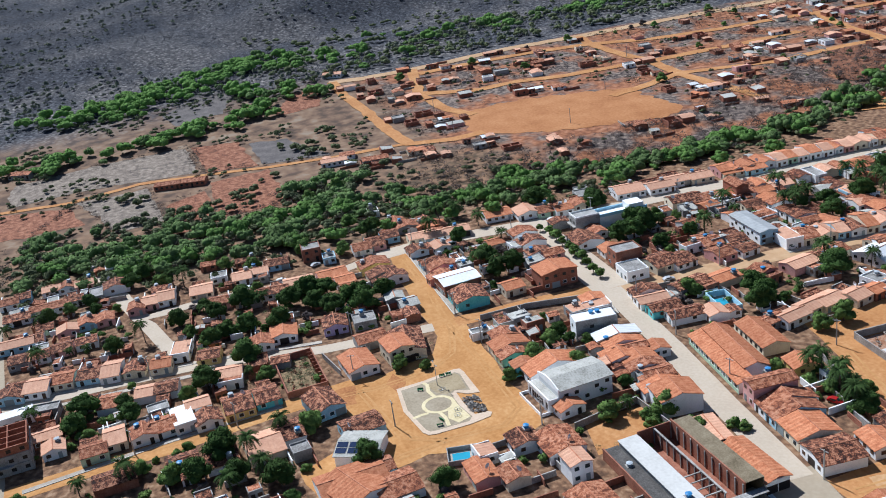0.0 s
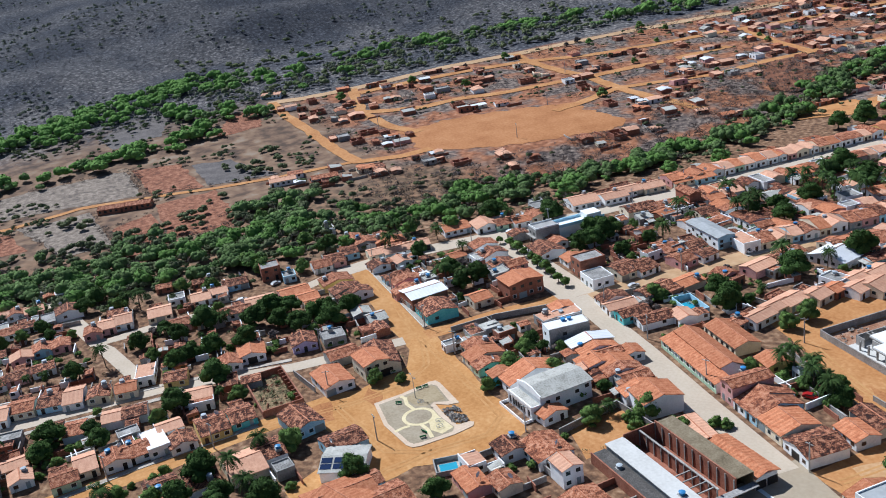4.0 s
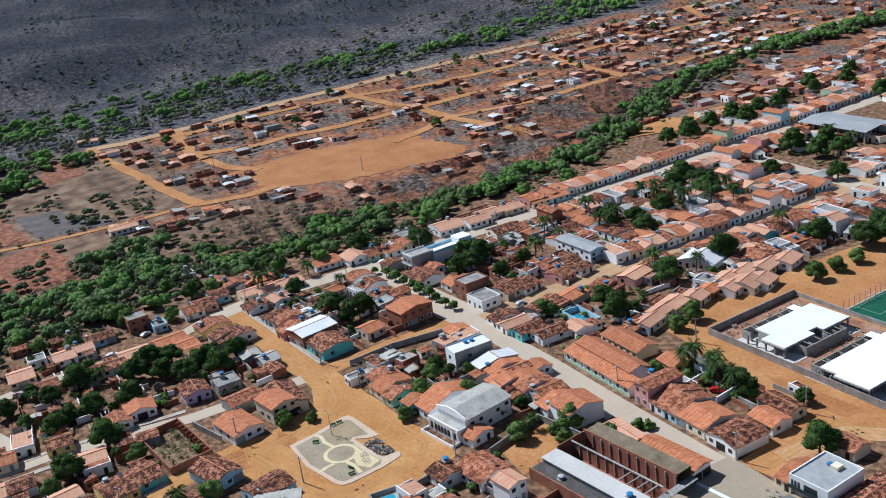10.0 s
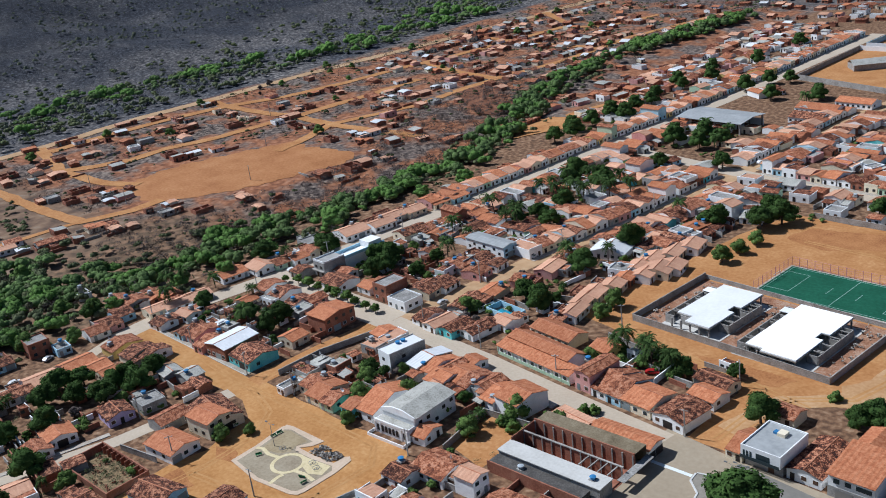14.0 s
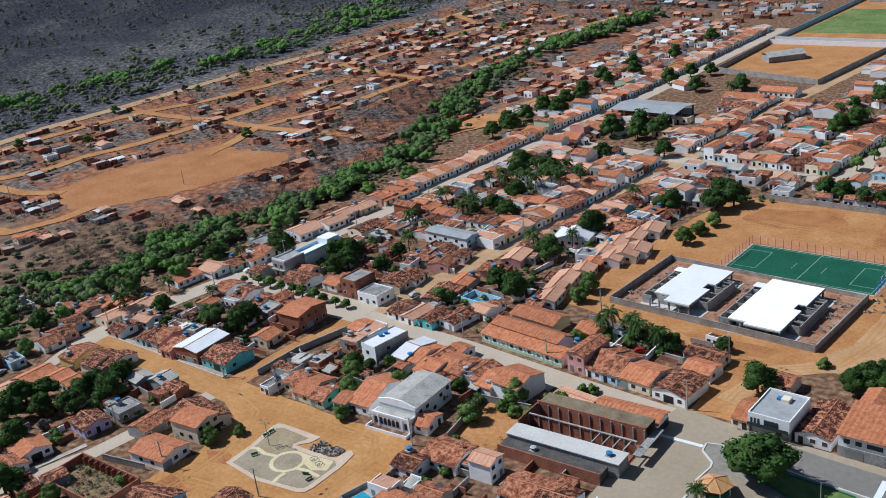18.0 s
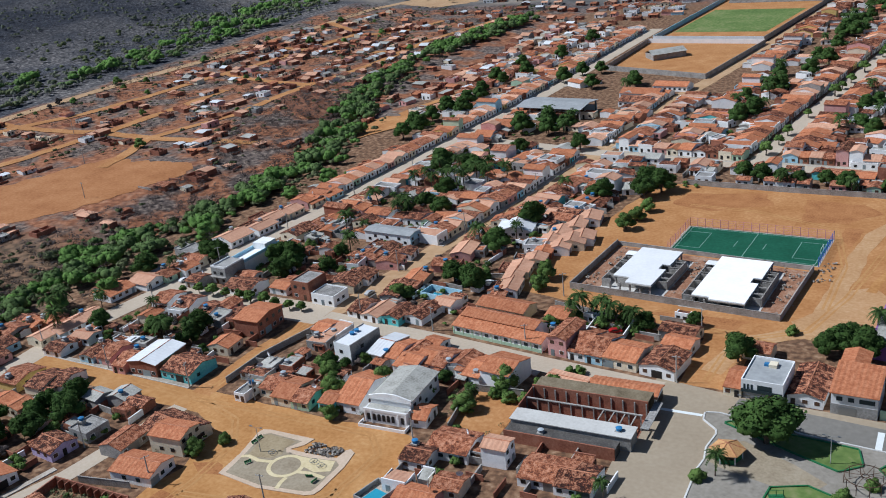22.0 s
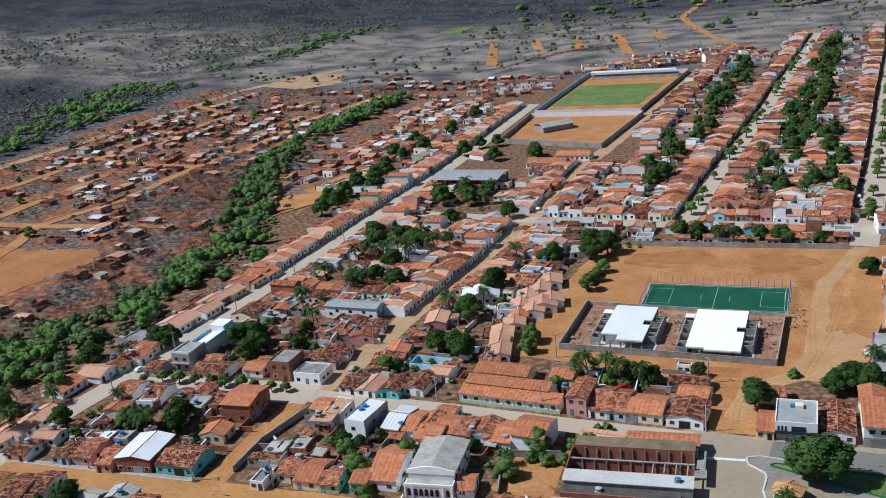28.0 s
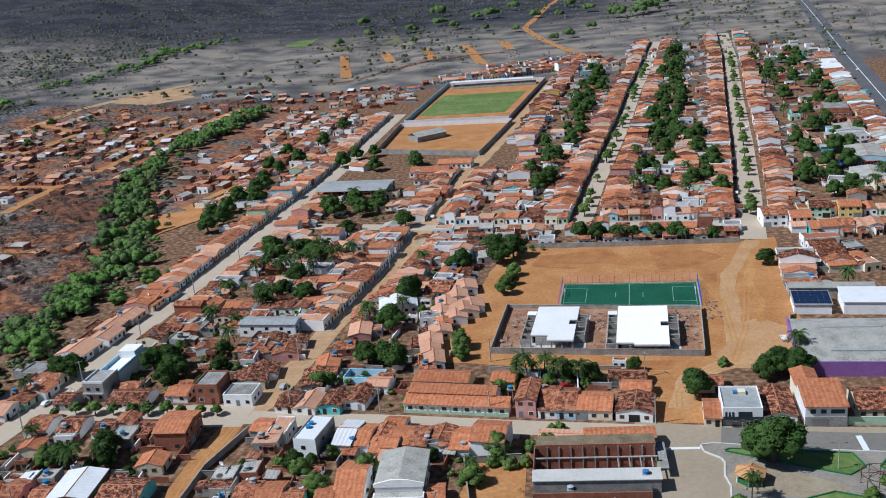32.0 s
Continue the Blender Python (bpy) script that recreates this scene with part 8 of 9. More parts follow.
def classroom_block(x, y, turn, w, d, notch):
    """Unfinished single-storey block: white slab on grey columns and walls, with open wings."""
    ob = ground_frame("school_under_construction", x, y, turn, "unfinished grey block building with a bright white slab roof", "building")
    roof = [(-w / 2, -d / 2 + notch), (-w / 2 + 4.5, -d / 2 + notch), (-w / 2 + 4.5, -d / 2), (w / 2, -d / 2), (w / 2, -1), (w / 2 - 2, -1), (w / 2 - 2, 2), (w / 2, 2), (w / 2, d / 2), (-w / 2, d / 2)]
    part("roof_slab", Geo().slab(roof, 3.55, 3.85), SLAB_WHITE, ob, "bright white slab")
    part("ring_beam", Geo().slab([(a * 1.02, b * 1.02) for a, b in roof], 3.2, 3.54), CEMENT, ob)
    for i in range(5):
        for j in range(6):
            px, py = -w / 2 + 0.3 + (w - 0.6) * i / 4, -d / 2 + 0.3 + (d - 0.6) * j / 5
            part("column", Geo().box(px - 0.18, py - 0.18, -0.2, px + 0.18, py + 0.18, 3.2), CEMENT, ob)
    for j in range(4):
        py = -d / 2 + d * (j + 0.5) / 4
        part("inner_wall", Geo().box(-w / 2 + 1.2, py - 0.1, -0.2, w / 2 - 1.6, py + 0.1, 3.1), CEMENT, ob)
    part("outer_wall", Geo().box(-w / 2 + 0.1, -d / 2 + notch + 1, -0.2, -w / 2 + 0.3, d / 2 - 1, 3.1), CEMENT, ob)
    part("floor", Geo().box(-w / 2 - 2.9, -d / 2 - 0.3, -0.2, w / 2 + 2.9, d / 2 + 0.3, 0.16), SLAB_PALE, ob, "raw cement floor")
    for s, lng in ((-1, d * 0.86), (1, d * 0.62)):
        x0 = s * (w / 2 + 2.5)
        for k in range(1, 5):
            yy = -lng / 2 + lng * k / 5
            part("cross_wall", Geo().box(min(x0, s * (w / 2 + 0.2)), yy - 0.1, 0.16, max(x0, s * (w / 2 + 0.2)), yy + 0.1, 2.9), CEMENT, ob, "raw grey block wall")
        part("wing_wall", Geo().box(x0 - 0.12, -lng / 2, -0.2, x0 + 0.12, lng / 2, 3.1).box(min(x0, s * w / 2), -lng / 2, -0.2, max(x0, s * w / 2), -lng / 2 + 0.2, 3.1).box(min(x0, s * w / 2), lng / 2 - 0.2, -0.2, max(x0, s * w / 2), lng / 2, 3.1), CEMENT, ob, "raw grey block wall")
        for k in range(4):
            yy = -lng / 2 + lng * (k + 0.5) / 4
            part("wing_beam", Geo().box(min(x0 - s * 0.1, s * w / 2), yy - 0.1, 3.12, max(x0 + s * 0.2, s * w / 2), yy + 0.1, 3.36), CEMENT, ob)
    part("small_slab", Geo().box(-w / 2 - 2.7, d / 2 - 5.6, 3.4, -w / 2 - 0.2, d / 2 - 3.0, 3.6), SLAB_WHITE, ob, "white slab of a side room")
    part("wing_walls", Geo().box(-w / 2 - 2.7, d / 2 - 3.5, -0.2, -w / 2 - 2.5, d / 2 - 0.9, 2.7), CEMENT, ob)


classroom_block(78.5, 53.4, -5, 11.4, 23.0, 3.2)
classroom_block(101.4, 50.2, -4, 13.2, 26.0, 1.2)
thicket("site_rubble", scatter(130, (63, 117), (38, 70), lambda x, y, r: (x > 110 or 86 < x < 92 or x < 70) and 42 < y + 0.09 * (x - 62) < 71, (0.25, 0.7), 22), RUBBLE, "rubble and broken blocks on the building site", 0.4, 16, 22)
thicket("loose_stones", scatter(26, (119, 123), (58, 72), lambda x, y, r: True, (0.2, 0.5), 23), RUBBLE, "loose stones beside the wall", 0.6, 10, 23)


def pitch():
    ob = ground_frame("turf_pitch", 79.6, 71.6, -3.6, "fenced small football pitch of dark green turf", "sports pitch")
    ob["kind"] = "structure"
    L, B = 39.0, 18.6
    part("border", Geo().box(-0.6, -0.6, -0.2, L + 0.6, B + 0.6, 0.1), PAVING, ob)
    part("turf", Geo().box(0, 0, 0.1, L, B, 0.13), TURF, ob, "dark green artificial turf")

    def line(x0, y0, x1, y1):
        part("marking", Geo().box(x0, y0, 0.13, x1, y1, 0.14), LINE_TURF, ob, "thin white line")

    for a in ((0.6, 0.6, L - 0.6, 0.75), (0.6, B - 0.75, L - 0.6, B - 0.6), (0.6, 0.75, 0.75, B - 0.75), (L - 0.75, 0.75, L - 0.6, B - 0.75), (L / 2 - 0.08, 0.75, L / 2 + 0.08, B - 0.75),
              (7, 3.5, 7.15, B - 3.5), (0.75, 3.5, 7, 3.65), (0.75, B - 3.65, 7, B - 3.5), (L - 7.15, 3.5, L - 7, B - 3.5), (L - 7, 3.5, L - 0.75, 3.65), (L - 7, B - 3.65, L - 0.75, B - 3.5), (L / 2 - 4, 7, L / 2 - 3.85, 11), (L / 2 + 3.85, 7, L / 2 + 4, 11)):
        line(*a)
    fence = tagged(thing("fence", place(79.6, 71.6, -3.6), "tall pink mesh fence behind the turf pitch", "fence"))
    for x0, y0, x1, y1, m in ((-0.4, B + 0.4, L + 0.4, B + 0.4, FENCE_PINK), (-0.4, -0.4, -0.4, B + 0.4, FENCE_PINK), (L + 0.4, -0.4, L + 0.4, B + 0.4, FENCE_BLUE)):
        n = round(math.hypot(x1 - x0, y1 - y0) / 2.2)
        for i in range(n + 1):
            x, y = x0 + (x1 - x0) * i / n, y0 + (y1 - y0) * i / n
            part("post", Geo().tube((x, y, -0.1), (x, y, 3.6), 0.07, 0.07, 6), m, fence)
        for z in (0.5, 1.2, 1.9, 2.6, 3.5):
            part("rail", Geo().tube((x0, y0, z), (x1, y1, z), 0.035, 0.035, 4), m, fence)
    for s, x in ((1, 0.7), (-1, L - 0.7)):
        goal = thing("goal", place(79.6, 71.6, -3.6) @ pose(x, B / 2, 0.13, 0, 0, 0 if s > 0 else 180), "white metal football goal", "goal", "goals on the pitch")
        for y in (-1.6, 1.6):
            part("post", Geo().tube((0, y, 0), (0, y, 2.1), 0.06, 0.06, 6), LINE, goal)
        part("crossbar", Geo().tube((0, -1.66, 2.1), (0, 1.66, 2.1), 0.06, 0.06, 6), LINE, goal)


pitch()

# ---- halls and houses to the north and west ----
def hall():
    ob = ground_frame("blue_white_hall", -3.3, 57.6, -5, "tall white and sky-blue hall with a pale sheet roof", "hall")
    L, d, h = 17.0, 5.6, 4.9
    g = Geo()
    v = [(-L / 2, 0, -0.3), (-L / 2, d, -0.3), (-L / 2, d, h), (-L / 2, d / 2, h + 0.6), (-L / 2, 0, h)]
    v += [(L / 2, b, c) for _, b, c in v]
    g.add(v, [(4, 3, 2, 1, 0), (5, 6, 7, 8, 9), (0, 1, 6, 5), (1, 2, 7, 6), (5, 9, 4, 0), (2, 3, 8, 7), (3, 4, 9, 8)])
    part("wall", g, WALL["white"], ob)
    part("front", Geo().add([(L / 2 + 0.003, 0, 0), (L / 2 + 0.003, d, 0), (L / 2 + 0.003, d, h), (L / 2 + 0.003, d / 2, h + 0.6), (L / 2 + 0.003, 0, h)] + [(L / 2 + 0.12, b, c) for b, c in ((0, 0), (d, 0), (d, h), (d / 2, h + 0.6), (0, h))],
                            [(0, 4, 3, 2, 1), (5, 6, 7, 8, 9), (0, 1, 6, 5), (1, 2, 7, 6), (2, 3, 8, 7), (3, 4, 9, 8), (4, 0, 5, 9)]), WALL["sky blue"], ob, "sky-blue street front")
    r = Geo()
    for y0 in (-0.3, d + 0.3):
        ribbed(r, L + 0.5, y0, d / 2, h, h + 0.75, 0.8)
    part("roof", r, SHEET_GREY, ob, "pale grey sheet roof")
    cells(ob, [(-L / 2 + 1.8 + 2.2 * i, 2.6 if i % 2 else 1.2, 0, 0) for i in range(7)], WINDOW_MESHES[0])
    cells(ob, [(L / 2 + 0.13, z, y, 90) for y, z in ((1.1, 2.7), (4.5, 2.7), (1.1, 0.9), (4.5, 0.9))], WINDOW_MESHES[0])
    opening("door", WIDE_MESHES[0], ob, L / 2 + 0.13, 0, d / 2, 90)


hall()
homes([(3.5, 51.5, 84, 6, 7, "side", "old", "white"), (1.5, 44.5, 84, 6, 7, "side", "mid", "pink")])
yard_wall((-8, 44), (12, 41), 1.9, WALL["white"], "white-painted yard wall")


def long_white():
    ob = ground_frame("white_townhouse", -37.4, 19.3, -4, "long white and blue two-storey townhouse with roof terraces", "house")
    part("front_block", Geo().box(-2.8, 0, -0.3, 2.8, 8, 6.4), WALL["cement grey"], ob)
    part("rear_block", Geo().box(-2.8, 8.02, -0.3, 2.8, 24, 4.8), WALL["white"], ob)
    part("terrace_parapet", Geo().box(2.5, 8.02, 4.8, 2.8, 24, 6.0).box(-2.8, 8.02, 4.8, -2.5, 24, 6.0), WALL["sky blue"], ob, "pale blue parapet")
    part("stair_house", Geo().box(-2.4, 18, 4.8, 2.4, 23, 7.4), WALL["white"], ob)
    part("roof_parapet", Geo().box(-2.8, 0, 6.4, 2.8, 0.2, 7.2).box(-2.8, 0.2, 6.4, -2.6, 8, 7.0).box(2.6, 0.2, 6.4, 2.8, 8, 7.0), WALL["white"], ob)
    part("balcony", Geo().box(-2.8, -0.9, 3.0, 2.8, -0.01, 3.2), CEMENT, ob)
    cells(ob, [(-1.4, 3.8, -0.01, 0), (1.2, 3.8, -0.01, 0), (1.6, 1, -0.01, 0)], WINDOW_MESHES[0])
    opening("door", DOOR_MESHES[0], ob, -1.0, 0, -0.01)


long_white()
house(-6.5, 16.2, -4, 6, 8, 3.2, "grey", "bare brick", "flat", 3, floors=2, label="unfinished brick house with an open upper floor")
house(1.8, 14.6, -4, 7.5, 6.5, 3.6, "white", "white", "flat", 3, label="white flat-roofed corner house")


def concrete_frame():
    """Two finished floors of grey block under a roofless third floor of brick rooms."""
    ob = ground_frame("unfinished_building", 14.5, -143.6, 93, "unfinished grey three-storey building with roofless brick top rooms", "building")
    w, d = 8.4, 11.0
    part("wall", Geo().box(-w / 2, 0, -0.3, w / 2, d, 6.2), WALL["cement grey"], ob)
    part("top_floor", Geo().box(-w / 2 - 0.3, -0.3, 6.2, w / 2 + 0.3, d + 0.2, 6.45), CEMENT, ob, "grey concrete slab edge")
    for a, b, c, e in ((-w / 2, 0, w / 2, 0.25), (-w / 2, d - 0.25, w / 2, d), (-w / 2, 0.25, -w / 2 + 0.25, d - 0.25), (w / 2 - 0.25, 0.25, w / 2, d - 0.25), (-0.1, 0.25, 0.1, d - 0.25)):
        part("top_wall", Geo().box(a, b, 6.45, c, e, 9.0), WALL["bare brick"], ob, "raw brick wall of the roofless top floor")
    for k in (1, 2, 3):
        for s0, s1 in ((-w / 2 + 0.26, -0.11), (0.11, w / 2 - 0.26)):
            part("top_wall", Geo().box(s0, d * k / 4 - 0.1, 6.45, s1, d * k / 4 + 0.1, 8.8), WALL["bare brick"], ob, "raw brick wall of the roofless top floor")
    part("floor_band", Geo().box(-w / 2 - 0.25, -0.3, 2.95, w / 2 + 0.25, -0.003, 3.2), CEMENT, ob)
    part("balcony", Geo().box(-w / 2, -1.3, 3.2, 0.2, -0.31, 3.35), CEMENT, ob)
    for k in range(4):
        part("corner_post", Geo().box(-w / 2 + 0.1 + k * (w - 0.4) / 3, -0.16, 0, -w / 2 + 0.3 + k * (w - 0.4) / 3, -0.004, 6.2), CEMENT, ob)
    cells(ob, [(x, z, -0.01, 0) for x in (-2.9, 0, 2.9) for z in (1, 4.0, 7.1)], WINDOW_MESHES[0])
    cells(ob, [(q * (w / 2 + 0.01), z, y, 90 * q) for q in (-1, 1) for y in (2, 5.5, 9) for z in (1, 4.0, 7.1)], WINDOW_MESHES[0])


concrete_frame()


def pavilion():
    ob = ground_frame("market_pavilion", -8.5, 201, -5, "open market hall under a wide flat grey roof", "market hall")
    r = Geo()
    for y0 in (-0.5, 17.5):
        ribbed(r, 31, y0, 8.5, 6.0, 7.2, 1.5, "x", 0.03)
    part("roof", r, SHEET_GREY, ob)
    for i in range(6):
        for y in (0.5, 16.5):
            part("column", Geo().box(-14.5 + 5.8 * i - 0.3, y - 0.3, -0.2, -14.5 + 5.8 * i + 0.3, y + 0.3, 6), CEMENT, ob)
    part("back_wall", Geo().box(-15, 16.4, -0.2, 15, 16.1 + 0.6, 3.5), WALL["white"], ob)


pavilion()
for x, y, w, d, t in ((20, 236, 18, 9, "new"), (22, 222, 14, 9, "old"), (30, 250, 16, 8, "new")):
    house(x, y, -6, w, d, 3.2, t, "white", "side", 2)


def stadium():
    ob = thing("stadium", pose(0, 0, 0), "walled football ground with a worn green pitch", "stadium")
    g = Geo().slab([(-11, 364), (50, 358), (68, 494), (0, 498)], -0.2, 0.14)
    part("earth", g, DIRT, ob, "bare earth round the pitch")
    part("pitch", Geo().slab([(-6, 388), (46, 385), (56, 456), (1, 459)], 0.14, 0.18), GRASS, ob, "worn green grass pitch")
    ring_ = [(-11, 364), (50, 358), (68, 494), (0, 498)]
    for i, m in enumerate((WALL["white"], CEMENT, WALL["white"], WALL["sky blue"])):
        a, b = Vector(ring_[i]), Vector(ring_[(i + 1) % 4])
        w = Geo().box(0, -0.12, -0.2, (b - a).length, 0.12, 2.8)
        q = part("boundary_wall", w, m, ob)
        q.matrix_local = pose(a.x, a.y, 0, 0, 0, math.degrees(math.atan2(b.y - a.y, b.x - a.x)))
    for k in range(5):
        q = part("terrace_step", Geo().box(0, 0, 0.14, 58, 1.0, 0.6 + 0.45 * k), CEMENT, ob)
        q.matrix_local = pose(4, 483 + 1.02 * k, 0, 0, 0, -2)
    for k in range(9):
        q = part("stand_post", Geo().box(-0.2, -0.2, 0, 0.2, 0.2, 4.2), WALL["white"], ob)
        q.matrix_local = pose(5 + 6.6 * k, 490 - 0.25 * k, 0)
    part("stand_roof", Geo().slab([(3, 484.5), (60, 482.5), (60, 490), (3, 492)], 4.2, 4.4), SHEET_WHITE, ob, "white stand roof")


stadium()


def compound():
    ob = thing("walled_compound", pose(0, 0, 0), "walled dirt yard with a low grey shed", "compound")
    part("yard", Geo().slab([(-14, 292), (40, 274), (52, 352), (-12, 358)], -0.2, 0.12), DIRT, ob)
    pts = [(-14, 292), (40, 274), (52, 352), (-12, 358)]
    for i in range(4):
        a, b = Vector(pts[i]), Vector(pts[(i + 1) % 4])
        q = part("boundary_wall", Geo().box(0, -0.12, -0.2, (b - a).length, 0.12, 2.5), (CEMENT, CEMENT, WALL["white"], CEMENT)[i], ob)
        q.matrix_local = pose(a.x, a.y, 0, 0, 0, math.degrees(math.atan2(b.y - a.y, b.x - a.x)))
    q = part("shed", Geo().box(-9, -5, 0, 9, 5, 3), CEMENT, ob)
    q.matrix_local = pose(8, 322, 0, 0, 0, 40)
    q = part("shed_roof", Geo().add([(-9.5, -5.5, 2.9), (9.5, -5.5, 2.9), (9.5, 0, 4.6), (-9.5, 0, 4.6), (9.5, 5.5, 2.9), (-9.5, 5.5, 2.9)], [(0, 1, 2, 3), (3, 2, 4, 5)]), SHEET_FIBRE, ob)
    q.matrix_local = pose(8, 322, 0.1, 0, 0, 40)


compound()
# ---- fields and red strips far off ----
PLOUGH = surface("ploughed_red_earth", [(0.105, 0.042, 0.024), (0.225, 0.088, 0.046), (0.34, 0.165, 0.098)], 1.0, 0.97, 0.15, 5, 0.34, 0)
STUBBLE = surface("grey_stubble", [(0.10, 0.080, 0.066), (0.19, 0.152, 0.120), (0.31, 0.255, 0.20)], 1.0, 0.97, 0.15, 5, 0.38, 0)
LILAC = surface("dark_fallow", [(0.075, 0.066, 0.062), (0.115, 0.100, 0.094), (0.17, 0.148, 0.135)], 0.4, 0.97, 0.12, 9, 0.5, 0)
for outline in ([(-240, -78), (-234, -57), (-192, -55), (-197, -76)], [(-181, -77), (-182, -52), (-131, -51), (-132, -79)], [(-163, -96), (-171, -80), (-130, -79), (-123, -97)], [(-201, -164), (-188, -133), (-162, -128), (-162, -147), (-164, -161)], [(-262, -34), (-298, -18), (-296, -4), (-264, -10)]):
    patch("red_field", outline, PLOUGH, "red ploughed field with dry furrows", "field", 0.1, 2.5, 3)
for outline, m in (([(-238, -158), (-243, -123), (-242, -81), (-200, -79), (-210, -126), (-208, -158)], STUBBLE), ([(-228, -53), (-222, -36), (-183, -24), (-191, -53)], LILAC), ([(-194, -130), (-193, -102), (-143, -98), (-142, -116)], STUBBLE), ([(-303, -86), (-331, -67), (-328, -42), (-287, -57), (-280, -81)], LILAC)):
    patch("stubble_field", outline, m, "grey stubble field", "field", 0.1, 2.5, 3)
for outline in ([(-129, 729), (-121, 728), (-90, 596), (-100, 596)], [(-96, 757), (-87, 756), (-64, 662), (-75, 672)], [(-53, 740), (-44, 737), (-25, 650), (-35, 652)], [(-16, 742), (-6, 739), (22, 592), (11, 604)], [(18, 754), (27, 752), (39, 684), (30, 688)]):
    patch("red_strip", outline, DIRT, "bulldozed strip of red earth", "ground", 0.3, 1, 12)
patch("olive_field", [(-182, 870), (-102, 898), (-84, 832), (-146, 776)], surface("olive_pasture", [(0.10, 0.10, 0.055), (0.16, 0.15, 0.085), (0.20, 0.18, 0.11)], 0.1, 0.97, 0.1, 9, 0.5, 0), "dry olive pasture on the plain", "field", 0.3, 8, 12)
patch("green_plot", [(-218, 848), (-213, 899), (-192, 902), (-188, 833)], GRASS, "small green irrigated plot", "field", 0.35, 5, 12)
strip("track", [(-105, 575), (-81, 581), (-56, 614), (-34, 650), (-5, 664), (30, 670)], 5, PLOUGH, "broad red earth track", z=0.32, wobble=1.5)
strip("track", [(101, 600), (85, 646), (57, 756), (40, 856), (60, 1100), (110, 1500)], 7, DIRT, "orange dirt road over the plain", z=0.34, wobble=1.5)
for x, y, t, c in ((-184, -94, 70, "bare brick"), (-181, -84, 70, "bare brick"), (-247, -155, 60, "cement grey"), (-164, -27, 80, "white"), (-154, -12, 80, "cement grey"), (-312, 8, 60, "white")):
    house(x, y, t, 11, 6, 2.8, "mid" if c != "white" else "pink", c, "side", 2, 0.3, z=rise(x, y))

# ---- trees ----
for kind, spots, lo, hi in (
    ("mango", [(-35, -120), (-42, -102), (-24, -76), (-24, -61), (-81, -113), (0, -99), (4, -131), (-2, -128), (6, -118), (44, -98), (50, -90), (40, -106), (52, -72), (-87, -109), (34, -100), (-21, -53)], 0.7, 0.95),
    ("green", [(-72, -132), (-24, -96), (-30, -90), (-52, -78), (4, -85), (33, -80), (3, -104), (-74, -104), (-70, -138), (-43, -66), (37, -111), (30, -142)], 0.6, 0.9),
    ("palm", [(-38, -112), (-72, -98), (-3, -139), (-37, -140), (31, -86), (32, -120), (45, -93), (-76, -101), (38, -95), (48, -100), (-66, -140)], 0.75, 1.0),
    ("mango", [(-19, -14), (-21, -8), (30, 37), (34, 37), (38, 33), (-55, 35), (-28, 36), (-20, 31), (-21, 27), (-24, 37), (1, 85), (32, 60), (-66, 19), (-50, 34)], 0.75, 1.0),
    ("green", [(62.5, -22), (77, -10), (31, -25), (40, -18), (66, 17), (20, 24), (67, -11), (53.5, 45), (54.4, 38), (63, 84), (65, 100), (64, 92), (26, -18), (-34, -12)], 0.65, 0.9),
    ("mango", [(110.5, 14), (130, 24), (135, 23), (142, 101), (127, 22), (132, 28)], 0.7, 0.95),
    ("palm", [(-13, 62), (-42, -3), (-20, -13), (-57, 22), (34, 70), (-7, 78), (72, 24), (79, 23), (82, 24), (76, 25), (117.8, -11), (115.6, -28.6), (161, 80), (136, 32), (85, 22), (69, 22)], 0.7, 0.95),
    ("clipped", [(-39, 12), (-34, 12), (-29, 11.5), (-24, 11.5), (-20, 11), (-15, 11), (-11, 10.5), (-6, 10), (-2, 10), (-44, 11)], 0.8, 1.2),
    ("mango", [(-26, 265), (-14, 285), (10, 262), (-22, 280), (-4, 190), (5, 186), (12, 258), (-63, 182), (-60, 193), (-57, 262), (-52, 280), (-58, 240), (-60, 207), (-56, 220), (-48, 320), (-46, 362), (-16, 188)], 0.75, 1.1),
    ("shrub", [(72, 21), (77, 22), (81, 22), (86, 21), (74, 26), (83, 26), (78, 27), (69, 25), (78, -2), (68, -14), (119, 30), (112.9, -30.6), (137, -29), (81, 26), (134, 33), (70, -16), (73, -15), (66, -15), (74, -9), (80, -1), (20, -14), (12, -14), (30, -25), (8, -24), (141, -24)], 0.7, 1.1),
    ("bright", [(-66, 4), (-70, 24), (-68, 50), (-63, 90), (-60, 110), (-74, -8), (-76, -30), (-80, -60)], 0.8, 1.2),
):
    for x, y in spots:
        tree(kind, x, y, rnd.uniform(lo, hi))
for line, step, lo, hi in ((AVENUE_EAST[1:8], 8.0, 1.0, 1.6), (AVENUE_WEST[1:7], 11.0, 1.0, 1.7)):
    for i, p in enumerate(along(line, step)):
        if i % 7 in (0, 1, 2, 4):
            tree("clipped", p.x + rnd.uniform(-0.5, 0.5), p.y, rnd.uniform(lo, hi))
tree("green", 16.6, -54.2, 0.62, "small leafy green shade tree at the square")
tree("green", 20.1, -48.8, 0.42, "small leafy green shade tree at the square")
tree("green", 36.3, -33.6, 0.55, "small leafy green shade tree beside the church")
tree("mango", 122, -15.5, 1.35, "large dense dark-green shade tree in the park")
tree("mango", 119.5, -14.0, 0.95, "large dense dark-green shade tree in the park")
